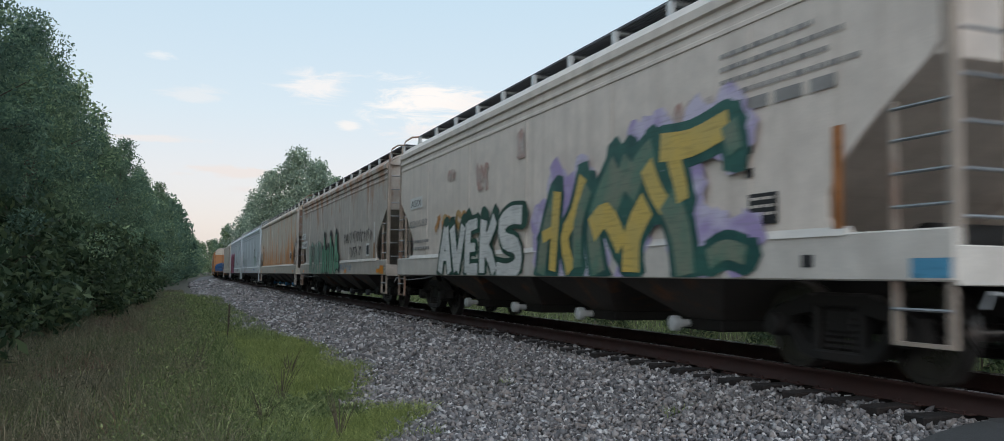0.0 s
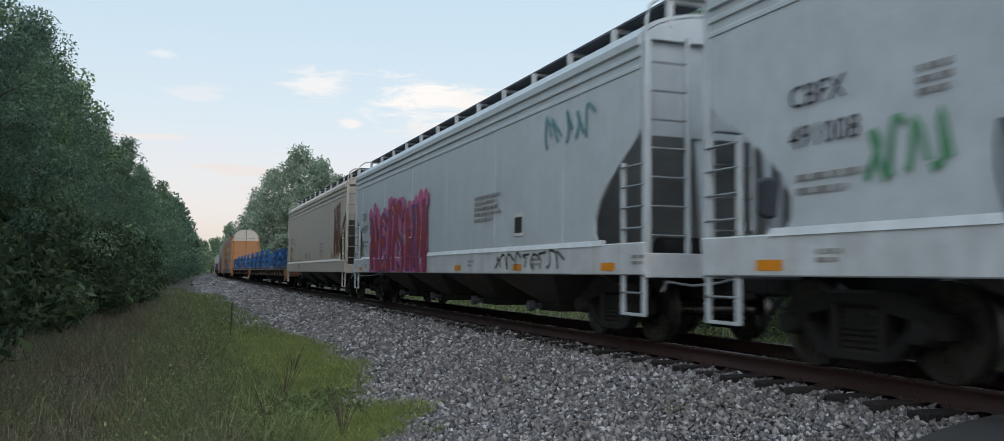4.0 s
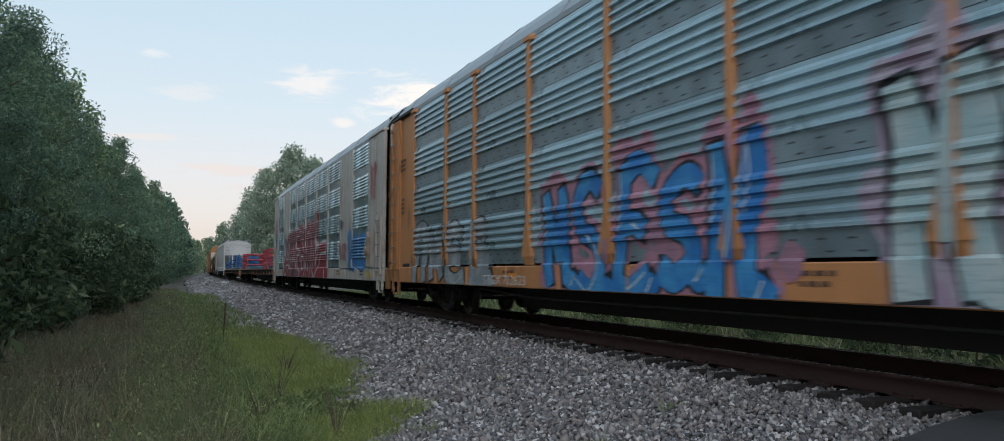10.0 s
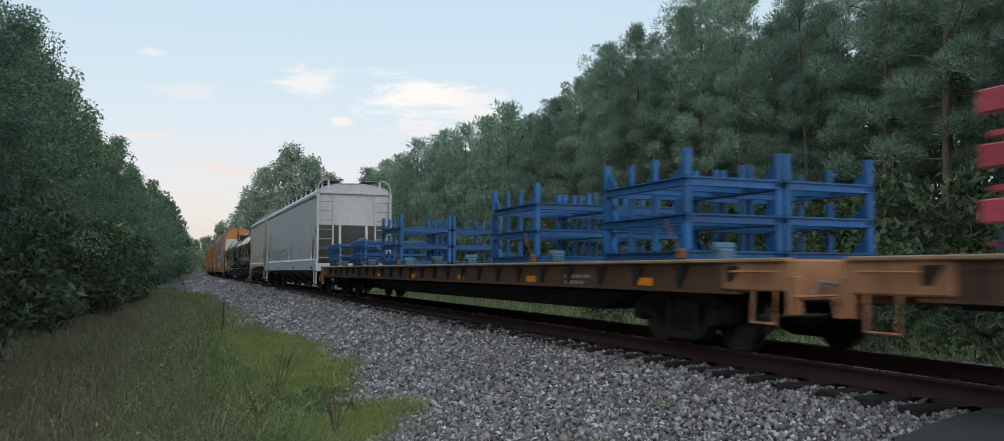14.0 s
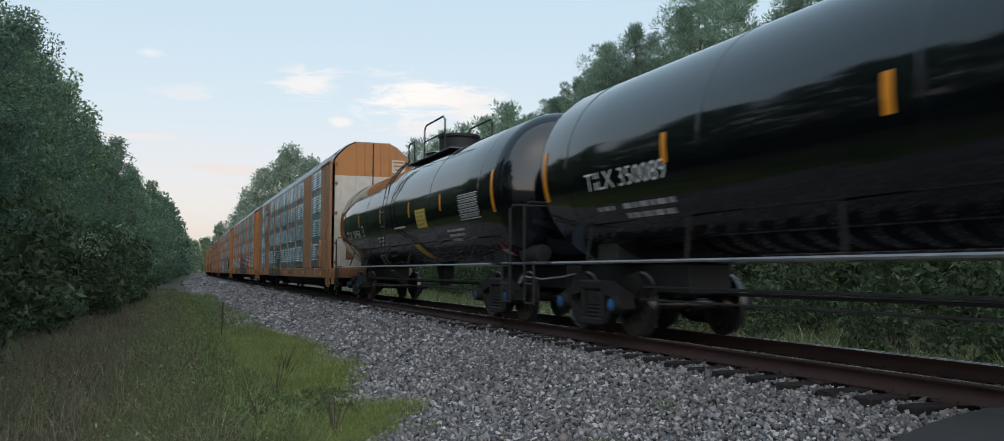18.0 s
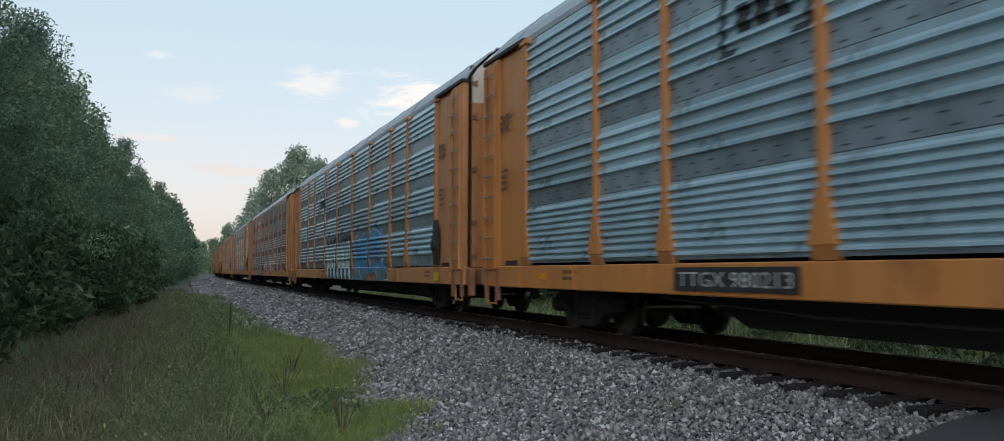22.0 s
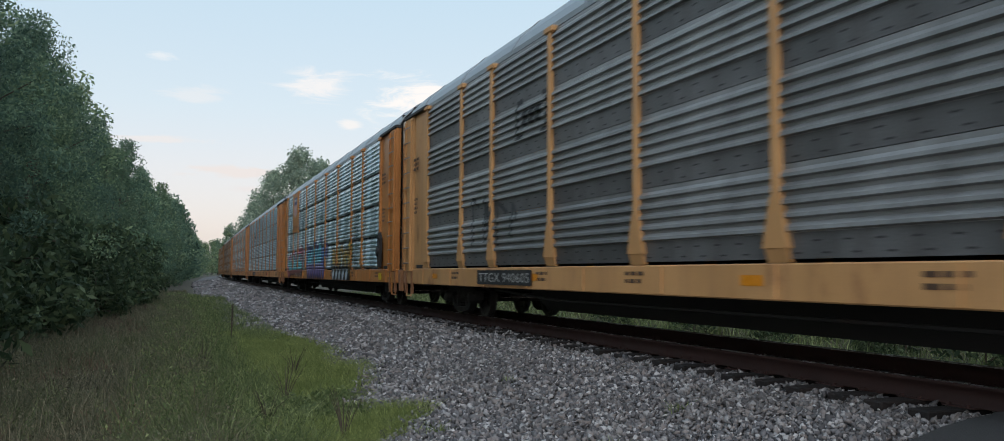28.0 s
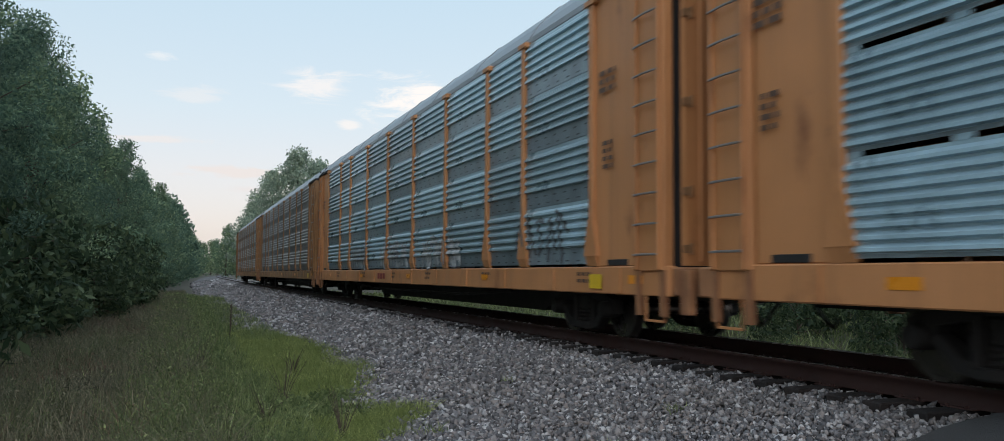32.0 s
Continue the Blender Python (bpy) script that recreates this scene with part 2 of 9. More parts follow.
M = dict(
    yellow=surface("yellow_car_paint", (0.49, 0.195, 0.050), 0.5, streak=0.45, streak_col=(0.20, 0.085, 0.03), rust=0.12, scale=0.9, vary=0.10, grain=0.05, seed=1),
    straw_yellow=surface("pale_straw_car_paint", (0.56, 0.30, 0.12), 0.55, streak=0.30, streak_col=(0.24, 0.12, 0.06), rust=0.2, scale=0.9, vary=0.14, grain=0.08, seed=64),
    yellow2=surface("faded_yellow_car_paint", (0.49, 0.218, 0.085), 0.55, streak=0.45, streak_col=(0.22, 0.11, 0.05), rust=0.15, scale=0.9, vary=0.12, grain=0.06, seed=2),
    plate_tan=surface("weathered_tan_plate_paint", (0.37, 0.185, 0.085), 0.6, streak=0.75, streak_col=(0.17, 0.115, 0.085), rust=0.3, rust_col=(0.26, 0.11, 0.05), scale=1.4, vary=0.2, grain=0.12, seed=63),
    brown=surface("weathered_brown_paint", (0.30, 0.15, 0.06), 0.6, streak=0.5, rust=0.25, vary=0.3, seed=5),
    cream=surface("cream_white_paint", (0.62, 0.56, 0.47), 0.5, streak=0.3, streak_col=(0.25, 0.17, 0.10), vary=0.15, seed=3),
    galv=surface("galvanised_sheet", (0.38, 0.535, 0.61), 0.33, 0.35, scale=1.2, vary=0.22, grain=0.12, each=0.30, streak=0.2, seed=4),
    galv_dark=surface("sooty_galvanised_sheet", (0.305, 0.31, 0.31), 0.42, 0.35, scale=1.1, vary=0.3, grain=0.18, each=0.35, streak=0.3, seed=6),
    galv_light=surface("bright_galvanised_sheet", (0.56, 0.72, 0.79), 0.27, 0.4, scale=1.4, vary=0.2, grain=0.1, each=0.2, streak=0.12, seed=8),
    galv_screen=surface("perforated_sheet", (0.30, 0.385, 0.43), 0.4, 0.35, scale=1.2, vary=0.3, grain=0.3, fine=45, each=0.30, streak=0.3, seed=51),
    galv_dark_screen=surface("sooty_perforated_sheet", (0.185, 0.185, 0.185), 0.5, 0.3, scale=1.1, vary=0.35, grain=0.35, fine=45, each=0.35, streak=0.4, seed=52),
    galv_light_screen=surface("bright_perforated_sheet", (0.29, 0.38, 0.43), 0.35, 0.4, scale=1.4, vary=0.3, grain=0.3, fine=45, each=0.25, streak=0.25, seed=53),
    dull_white=surface("dirty_white_lettering", (0.42, 0.42, 0.41), 0.6, vary=0.25, bump=0, seed=55),
    brown_ink=surface("dark_brown_lettering", (0.10, 0.055, 0.035), 0.6, vary=0.25, bump=0, seed=56),
    mark_red=surface("faded_red_mark", (0.24, 0.035, 0.03), 0.6, vary=0.3, bump=0, seed=54),
    roof=surface("grey_roof_sheet", (0.30, 0.335, 0.36), 0.5, 0.3, vary=0.2, seed=9),
    hop_grey=surface("light_grey_hopper_paint", (0.68, 0.605, 0.54), 0.5, streak=0.25, streak_col=(0.28, 0.22, 0.17), vary=0.14, seed=11),
    hop_rust=surface("rust_stained_beige_paint", (0.55, 0.50, 0.42), 0.6, streak=0.4, streak_col=(0.46, 0.24, 0.11), rust=1.1, rust_col=(0.54, 0.24, 0.09), vary=0.2, band=(1.5, 3.1), seed=12),
    hop_tan=surface("dirty_tan_hopper_paint", (0.48, 0.435, 0.385), 0.6, streak=0.4, streak_col=(0.26, 0.17, 0.11), rust=0.45, rust_col=(0.34, 0.17, 0.09), vary=0.22, band=(4.0, 2.2), seed=13),
    hop_white=surface("off_white_hopper_paint", (0.53, 0.475, 0.41), 0.5, streak=0.3, streak_col=(0.30, 0.22, 0.15), vary=0.12, seed=14),
    rusty_post=surface("rusty_post_and_slope_shade_paint", (0.33, 0.275, 0.23), 0.6, rust=0.5, rust_col=(0.20, 0.085, 0.045), streak=0.6, streak_col=(0.13, 0.07, 0.045), vary=0.25, seed=59),
    sill_beige=surface("beige_sill_paint", (0.58, 0.545, 0.50), 0.5, streak=0.3, streak_col=(0.30, 0.22, 0.16), vary=0.15, seed=57),
    hop_under=surface("dark_hopper_bays", (0.065, 0.058, 0.053), 0.7, streak=0.4, streak_col=(0.06, 0.05, 0.045), rust=0.25, vary=0.3, seed=18),
    bay_grey=surface("dark_grey_hopper_bays", (0.095, 0.08, 0.07), 0.65, streak=0.4, streak_col=(0.10, 0.08, 0.07), rust=0.15, vary=0.25, seed=60),
    end_rust=surface("rusty_orange_end_casting", (0.36, 0.165, 0.075), 0.65, streak=0.35, streak_col=(0.10, 0.05, 0.03), rust=0.35, rust_col=(0.17, 0.065, 0.03), vary=0.3, seed=61),
    hop_pale=surface("pale_warm_hopper_paint", (0.56, 0.50, 0.43), 0.5, streak=0.2, streak_col=(0.32, 0.26, 0.20), vary=0.1, seed=62),
    hop_cool=surface("cool_white_hopper_paint", (0.53, 0.535, 0.53), 0.5, streak=0.2, streak_col=(0.32, 0.27, 0.22), vary=0.1, seed=65),
    winch_blue=surface("dull_blue_winch_paint", (0.06, 0.13, 0.19), 0.6, vary=0.4, each=0.6, seed=58),
    cap_blue=surface("blue_capstan_paint", (0.06, 0.22, 0.42), 0.5, vary=0.2, seed=19),
    lip=surface("worn_tan_deck_lip", (0.33, 0.20, 0.11), 0.6, streak=0.3, rust=0.2, vary=0.25, seed=29),
    hop_blue=surface("pale_blue_grey_paint", (0.53, 0.575, 0.605), 0.45, streak=0.08, vary=0.1, seed=15),
    sill_white=surface("pale_sill_paint", (0.58, 0.61, 0.625), 0.5, streak=0.3, streak_col=(0.28, 0.2, 0.14), vary=0.15, seed=16),
    white_post=surface("dirty_white_post_paint", (0.47, 0.44, 0.40), 0.55, rust=0.3, rust_col=(0.25, 0.13, 0.08), streak=0.55, streak_col=(0.22, 0.14, 0.09), vary=0.18, seed=17),
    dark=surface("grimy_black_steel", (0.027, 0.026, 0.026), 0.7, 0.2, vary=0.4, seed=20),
    # cast steel of the running gear, with the shade under the cars in its colour
    frame=surface("dusty_cast_steel_in_shade", (0.015, 0.0135, 0.0125), 0.75, 0.2, rust=0.3, rust_col=(0.020, 0.012, 0.009), vary=0.4, seed=21),
    wheel=surface("worn_wheel_steel", (0.13, 0.12, 0.115), 0.3, 0.9, vary=0.3, seed=22),
    tank=surface("gloss_black_tank_paint", (0.003, 0.004, 0.006), 0.6, 0.0, spec=0.0, vary=0.3, grain=0.03, bump=0.006, bscale=1.2, seed=23),
    # near black, so the gloom inside the autoracks is in the colour
    interior=surface("shaded_interior", (0.02, 0.02, 0.022), 0.8, seed=24),
    steel_white=surface("galvanised_grating", (0.30, 0.31, 0.32), 0.5, 0.5, seed=25),
    grating=surface("dark_walkway_grating", (0.12, 0.13, 0.15), 0.6, 0.4, seed=26),
    deck=surface("oiled_timber_deck", (0.14, 0.085, 0.05), 0.7, scale=5, vary=0.4, seed=27),
    # rusty sill; its near-black streaks paint the shade cast by the deck lip
    flat_side=surface("rusty_brown_sill_with_shade_streaks", (0.095, 0.044, 0.022), 0.65, streak=1.0, streak_col=(0.008, 0.007, 0.007), rust=0.4, rust_col=(0.10, 0.04, 0.018), vary=0.3, seed=28),
    blue=surface("blue_frame_paint", (0.012, 0.105, 0.285), 0.45, vary=0.25, grain=0.1, each=0.3, streak=0.2, seed=30),
    red=surface("red_frame_paint", (0.50, 0.075, 0.105), 0.45, vary=0.25, grain=0.1, each=0.2, streak=0.2, streak_col=(0.12, 0.02, 0.02), seed=31),
    strap=surface("dull_brown_strap", (0.17, 0.075, 0.035), 0.7, seed=32),
    orange=surface("orange_reflector", (0.75, 0.27, 0.02), 0.35, vary=0.08, bump=0, seed=33),
    yellow_sign=surface("yellow_placard", (0.75, 0.50, 0.03), 0.45, vary=0.1, bump=0, seed=34),
    ink=surface("black_lettering", (0.02, 0.02, 0.022), 0.6, vary=0.2, bump=0, seed=35),
    print_ink=surface("faded_small_print", (0.27, 0.26, 0.25), 0.6, vary=0.3, bump=0, seed=50),
    white_ink=surface("white_lettering", (0.68, 0.68, 0.66), 0.6, vary=0.15, bump=0, seed=36),
    red_ink=surface("red_lettering", (0.55, 0.08, 0.07), 0.6, vary=0.15, bump=0, seed=37),
    blue_ink=surface("blue_lettering", (0.06, 0.16, 0.45), 0.6, vary=0.15, bump=0, seed=38),
    sign_red=surface("red_painted_sign", (0.52, 0.05, 0.06), 0.5, vary=0.15, streak=0.2, bump=0, seed=39),
    rail=surface("rusty_rail_web", (0.043, 0.019, 0.016), 0.75, 0.15, vary=0.3, seed=40),
    # worn bright rail head; the pale, less metallic base paints in a glint
    rail_top=surface("polished_rail_head_with_glint", (0.78, 0.77, 0.76), 0.25, 0.6, vary=0.1, bump=0, seed=41),
    tie=surface("creosoted_tie", (0.022, 0.015, 0.013), 0.85, scale=8, vary=0.5, fine=90, grain=0.4, each=0.4, bump=0.4, seed=42),
    asphalt=surface("worn_asphalt", (0.050, 0.050, 0.050), 0.85, scale=2, vary=0.25, fine=150, grain=0.4, bump=0.5, bscale=160, seed=43),
    ballast=surface("ballast_bed", (0.19, 0.183, 0.183), 0.9, scale=14, vary=0.55, fine=45, grain=0.5, bump=1.0, bscale=26, seed=44),
    soil=surface("weedy_soil", (0.105, 0.09, 0.062), 0.95, scale=0.8, vary=0.5, fine=18, grain=0.4, bump=0.8, bscale=9, seed=45),
    bark=surface("grey_brown_bark", (0.10, 0.075, 0.055), 0.9, scale=5, vary=0.4, bump=0.8, bscale=18, seed=46),
    pine_bark=surface("pine_bark", (0.16, 0.115, 0.085), 0.9, scale=5, vary=0.4, bump=0.8, bscale=14, seed=47),
    # both broadleaf tints are raised and cooled to carry the veil of haze
    leaf=leafy("haze_lifted_broadleaf", (0.165, 0.250, 0.160), (0.33, 0.405, 0.235), 0.48, each=0.35),
    leaf2=leafy("haze_lifted_dark_broadleaf", (0.135, 0.225, 0.165), (0.27, 0.36, 0.235), 0.48, each=0.35),
    # leaves of the far dome trees, with air haze painted in as a paler tint
    hazed_leaf=leafy("hazed_distant_foliage", (0.31, 0.40, 0.32), (0.50, 0.57, 0.43), 0.5, each=0.25),
    needle=leafy("pine_needles", (0.225, 0.335, 0.255), (0.390, 0.490, 0.355), 0.48, each=0.3),
    # shrub leaves, darkened in colour for the shade below the trees
    bush=leafy("shade_darkened_shrub_foliage", (0.054, 0.088, 0.046), (0.120, 0.152, 0.074), 0.4),
    grass=leafy("green_grass", (0.205, 0.25, 0.080), (0.43, 0.46, 0.17), 0.45, spread=0.55, patch_=1.6, patch_col=(0.17, 0.215, 0.065)),
    weeds=leafy("dry_weedy_grass", (0.130, 0.125, 0.080), (0.29, 0.25, 0.175), 0.40, spread=0.7, patch_=0.7, patch_col=(0.135, 0.150, 0.070)),
    weeds_green=leafy("rank_green_weeds", (0.150, 0.195, 0.078), (0.33, 0.365, 0.165), 0.45, spread=0.65, patch_=1.3, patch_col=(0.115, 0.155, 0.06)),
    straw=leafy("dry_straw", (0.24, 0.19, 0.12), (0.42, 0.35, 0.25), 0.3, spread=0.4),
    red_weed=leafy("reddish_dry_weeds", (0.17, 0.105, 0.075), (0.27, 0.17, 0.12), 0.35, spread=0.5),
)


def stone_mat():
    m, nt, b = mat_nodes("grey_ballast_stones")
    g = nt.nodes.new("ShaderNodeNewGeometry")
    r = nt.nodes.new("ShaderNodeValToRGB")
    e = r.color_ramp.elements
    e[0].color, e[1].color = (0.055, 0.052, 0.056, 1), (0.58, 0.555, 0.55, 1)
    for p, c in ((0.25, (0.11, 0.107, 0.113, 1)), (0.5, (0.18, 0.172, 0.178, 1)), (0.7, (0.24, 0.205, 0.19, 1)), (0.86, (0.34, 0.33, 0.33, 1))):
        e.new(p).color = c
    nt.links.new(g.outputs["Random Per Island"], r.inputs[0])
    c = mix(nt, ramp_of(nt, tex(nt, 0.6), 0.35, 0.7, 0, 0.35), r.outputs[0], (0.12, 0.10, 0.085))
    c = mix(nt, ramp_of(nt, tex(nt, 45), 0.35, 0.7, 0, 0.22), c, (0.10, 0.098, 0.10))
    nt.links.new(c, b.inputs["Base Color"])
    b.inputs["Roughness"].default_value = 0.85
    return m


M["stone"] = stone_mat()
coat = M["tank"].node_tree.nodes["Principled BSDF"]
coat.inputs["Coat Weight"].default_value, coat.inputs["Coat Roughness"].default_value, coat.inputs["Coat IOR"].default_value = 1.0, 0.08, 1.63

# ---- mesh helpers ----


class Mesh:
    """Collects corners and faces, and turns them into one mesh."""

    def __init__(self):
        self.v, self.f = [], []

    def add(self, verts, faces):
        n = len(self.v)
        self.v += [tuple(p) for p in verts]
        self.f += [tuple(i + n for i in fc) for fc in faces]
        return self

    def box(self, x0, x1, y0, y1, z0, z1, c=0.0):
        """A box; c: the width of its chamfered edges."""
        if x0 > x1: x0, x1 = x1, x0
        if y0 > y1: y0, y1 = y1, y0
        if z0 > z1: z0, z1 = z1, z0
        if not c:
            v = [(x, y, z) for z in (z0, z1) for y in (y0, y1) for x in (x0, x1)]
            return self.add(v, [(0, 2, 3, 1), (4, 5, 7, 6), (0, 1, 5, 4), (2, 6, 7, 3), (0, 4, 6, 2), (1, 3, 7, 5)])
        c = min(c, (x1 - x0) / 2.5, (y1 - y0) / 2.5, (z1 - z0) / 2.5)
        v, ids = [], {}
        for ix, x in ((0, x0), (1, x1)):
            for iy, y in ((0, y0), (1, y1)):
                for iz, z in ((0, z0), (1, z1)):
                    dx, dy, dz = (c if ix == 0 else -c), (c if iy == 0 else -c), (c if iz == 0 else -c)
                    for a, p in (("x", (x, y + dy, z + dz)), ("y", (x + dx, y, z + dz)), ("z", (x + dx, y + dy, z))):
                        ids[ix, iy, iz, a] = len(v)
                        v.append(p)
        I, f = ids, []
        for s in (0, 1):
            q = [(0, 0), (1, 0), (1, 1), (0, 1)]
            for a, mk in (("x", lambda p, q_: (s, p, q_)), ("y", lambda p, q_: (p, s, q_)), ("z", lambda p, q_: (p, q_, s))):
                fc = [I[(*mk(*k), a)] for k in q]
                f.append(fc if (s == 1) != (a == "y") else fc[::-1])
        for i in (0, 1):
            for j in (0, 1):
                f.append([I[0, i, j, "y"], I[1, i, j, "y"], I[1, i, j, "z"], I[0, i, j, "z"]])
                f.append([I[i, 0, j, "x"], I[i, 1, j, "x"], I[i, 1, j, "z"], I[i, 0, j, "z"]])
                f.append([I[i, j, 0, "x"], I[i, j, 1, "x"], I[i, j, 1, "y"], I[i, j, 0, "y"]])
                f += [[I[i, j, k, a] for a in "xyz"] for k in (0, 1)]
        return self.add(v, f)

    def prism(self, pts, a, b, axis="y"):
        """A closed outline pushed along an axis. Outline in (x, z) for y, (y, z) for x, (x, y) for z."""
        put = {"y": lambda p, t: (p[0], t, p[1]), "x": lambda p, t: (t, p[0], p[1]), "z": lambda p, t: (p[0], p[1], t)}[axis]
        n = len(pts)
        return self.add([put(p, a) for p in pts] + [put(p, b) for p in pts],
                        [tuple(range(n)), tuple(range(2 * n - 1, n - 1, -1))] + [(i, i + n, (i + 1) % n + n, (i + 1) % n) for i in range(n)])

    def tube(self, pts, r, n=6, r1=None):
        pts = [Vector(p) for p in pts]
        rings = []
        for i, p in enumerate(pts):
            d = (pts[min(i + 1, len(pts) - 1)] - pts[max(i - 1, 0)]).normalized()
            a = d.orthogonal().normalized()
            if abs(d.z) < 0.99:
                a = d.cross(Vector((0, 0, 1))).normalized()
            b = d.cross(a)
            rr = r if r1 is None else r + (r1 - r) * i / max(1, len(pts) - 1)
            rings.append([p + (a * math.cos(2 * math.pi * k / n) + b * math.sin(2 * math.pi * k / n)) * rr for k in range(n)])
        f = [(i * n + k, i * n + (k + 1) % n, (i + 1) * n + (k + 1) % n, (i + 1) * n + k) for i in range(len(pts) - 1) for k in range(n)]
        f += [tuple(range(n - 1, -1, -1)), tuple(range((len(pts) - 1) * n, len(pts) * n))]
        return self.add([p for ring in rings for p in ring], f)

    def lathe(self, prof, axis="y", n=32, centre=(0, 0, 0)):
        """A profile of (along, radius) turned round an axis."""
        cx, cy, cz = centre
        v = []
        for t, r in prof:
            for k in range(n):
                c, s = r * math.cos(2 * math.pi * k / n), r * math.sin(2 * math.pi * k / n)
                v.append((cx + c, cy + t, cz + s) if axis == "y" else (cx + t, cy + c, cz + s) if axis == "x" else (cx + c, cy + s, cz + t))
        f = [(i * n + k, i * n + (k + 1) % n, (i + 1) * n + (k + 1) % n, (i + 1) * n + k) for i in range(len(prof) - 1) for k in range(n)]
        f += [tuple(range(n - 1, -1, -1)), tuple(range((len(prof) - 1) * n, len(prof) * n))]
        return self.add(v, f)

    def mesh(self, name, material, smooth=False):
        me = bpy.data.meshes.new(name)
        me.from_pydata(self.v, [], self.f)
        bm = bmesh.new()
        bm.from_mesh(me)
        bmesh.ops.recalc_face_normals(bm, faces=bm.faces)
        bm.to_mesh(me)
        bm.free()
        me.materials.append(material)
        if smooth:
            me.shade_smooth()
            me.set_sharp_from_angle(angle=radians(35))
        return me


def raw_mesh(name, verts, faces, material, smooth=False):
    """A large mesh from arrays: all faces have the same number of corners."""
    verts, faces = np.asarray(verts, np.float32), np.asarray(faces, np.int32)
    me = bpy.data.meshes.new(name)
    k = faces.shape[1]
    me.vertices.add(len(verts))
    me.vertices.foreach_set("co", verts.ravel())
    me.loops.add(faces.size)
    me.loops.foreach_set("vertex_index", faces.ravel())
    me.polygons.add(len(faces))
    me.polygons.foreach_set("loop_start", np.arange(0, faces.size, k, dtype=np.int32))
    me.update(calc_edges=True)
    me.validate()
    me.materials.append(material)
    if smooth:
        me.shade_smooth()
    return me


def part(name, mesh, parent, label="", at=None, turn=0.0):
    """One mesh object under a thing or under a part."""
    ob = new(name, mesh)
    ob.parent = parent
    if at is not None:
        ob.location = at
    if turn:
        ob.rotation_euler = (0, 0, radians(turn))
    return tagged(ob, label) if label else ob


def thing(name, label, category, group="", kind="", data=None):
    return tagged(new(name, data), label, category, group, kind)


CACHE = {}


def cached(key, make):
    if key not in CACHE:
        CACHE[key] = make()
    return CACHE[key]


def tx(y):
    """The track's axis at y."""
    return DC + KAP * max(0.0, y) ** 2 / 2


PROFILE = ((-300, 1.5), (-60, 0.6), (-26, 0.1), (-16, -0.35), (-10, -0.75), (-6, -0.85), (-3.3, -0.66), (-1.9, -0.28), (-1.4, -0.30), (-1.2, -0.24), (1.2, -0.24), (1.4, -0.30), (1.9, -0.335), (3.4, -0.60),
           (4.4, -0.73), (7, -0.88), (10, -0.98), (11.6, -0.86), (14, -0.5), (30, -0.2), (300, 1.0))


def gz(u):
    """The ground's height at u metres to the left of the track's axis."""
    return float(np.interp(u, [p[0] for p in PROFILE], [p[1] for p in PROFILE]))


def ground_at(x, y):
    return gz(tx(y) - x)

# ---- the setting ----


def build_ground():
    us = sorted({*np.linspace(-8, 16, 60), *(-3000, -1500, -700, -300, -150, -90, -60, -40, -30, -26, -20, -16, -12, -10, 18, 22, 30, 45, 80, 150, 300, 700, 1500, 3000)})
    ys = [-3000, -1500, -600, -250, -120, -60, -30, -15, -8] + list(np.arange(-4, 60, 1.0)) + list(np.arange(60, 160, 5)) + [180, 220, 280, 360, 480, 700, 1000, 1500, 2200, 3500]
    v, f = [], []
    for y in ys:
        for u in us:
            n = noise.noise((u * 0.35, y * 0.35, 0)) * 0.10 * min(1, max(0, (abs(u - 0) - 3.6) / 2))
            v.append((tx(min(y, 700)) - u, y, gz(u) - 0.05 + n))
    w = len(us)
    for i in range(len(ys) - 1):
        for j in range(w - 1):
            f.append((i * w + j, i * w + j + 1, (i + 1) * w + j + 1, (i + 1) * w + j))
    me = raw_mesh("ground", v, f, M["soil"], True)
    thing("ground", "weedy brown-green soil beside the railway line", "ground", kind="structure", data=me)


# where tongues of grass reach into the stones
EDGE_Y = np.array((5.0, 7.5, 8.7, 9.5, 10.4, 10.8, 11.4, 12.3, 13.2, 15.3, 15.8, 17.3, 20.0, 22.0, 24.0, 28.0, 32.0, 60.0))
EDGE_U = np.array((6.6, 5.8, 5.25, 4.8, 4.3, 4.85, 5.05, 4.75, 4.35, 4.12, 4.5, 4.2, 4.15, 4.05, 4.6, 5.1, 5.4, 5.6))


def edge_u(y):
    """How far the stones spread from the track's axis on the near side."""
    a = np.interp(y, EDGE_Y, EDGE_U)
    return float(a) + 0.10 * noise.noise((y * 0.9, 3.1, 0)) + 0.07 * noise.noise((y * 2.7, 7.7, 0))


def build_ballast():
    v, f = [], []
    ys = list(np.arange(4.2, 60, 0.5)) + list(np.arange(60, 520, 8))
    cols = 22
    for y in ys:
        a, b = -3.2, min(edge_u(y), 6.0) - 0.1
        for j in range(cols):
            u = a + (b - a) * j / (cols - 1)
            z = gz(u) - (0.03 if abs(u) < 1.4 else -0.01) + 0.02 * noise.noise((u * 3, y * 3, 1)) - (0.12 if j in (0, cols - 1) else 0)
            v.append((tx(y) - u, y, z))
    for i in range(len(ys) - 1):
        for j in range(cols - 1):
            f.append((i * cols + j, i * cols + j + 1, (i + 1) * cols + j + 1, (i + 1) * cols + j))
    thing("ballast_bed", "bed of grey crushed stone under the railway track", "ballast", kind="structure", data=raw_mesh("ballast_bed", v, f, M["ballast"], True))


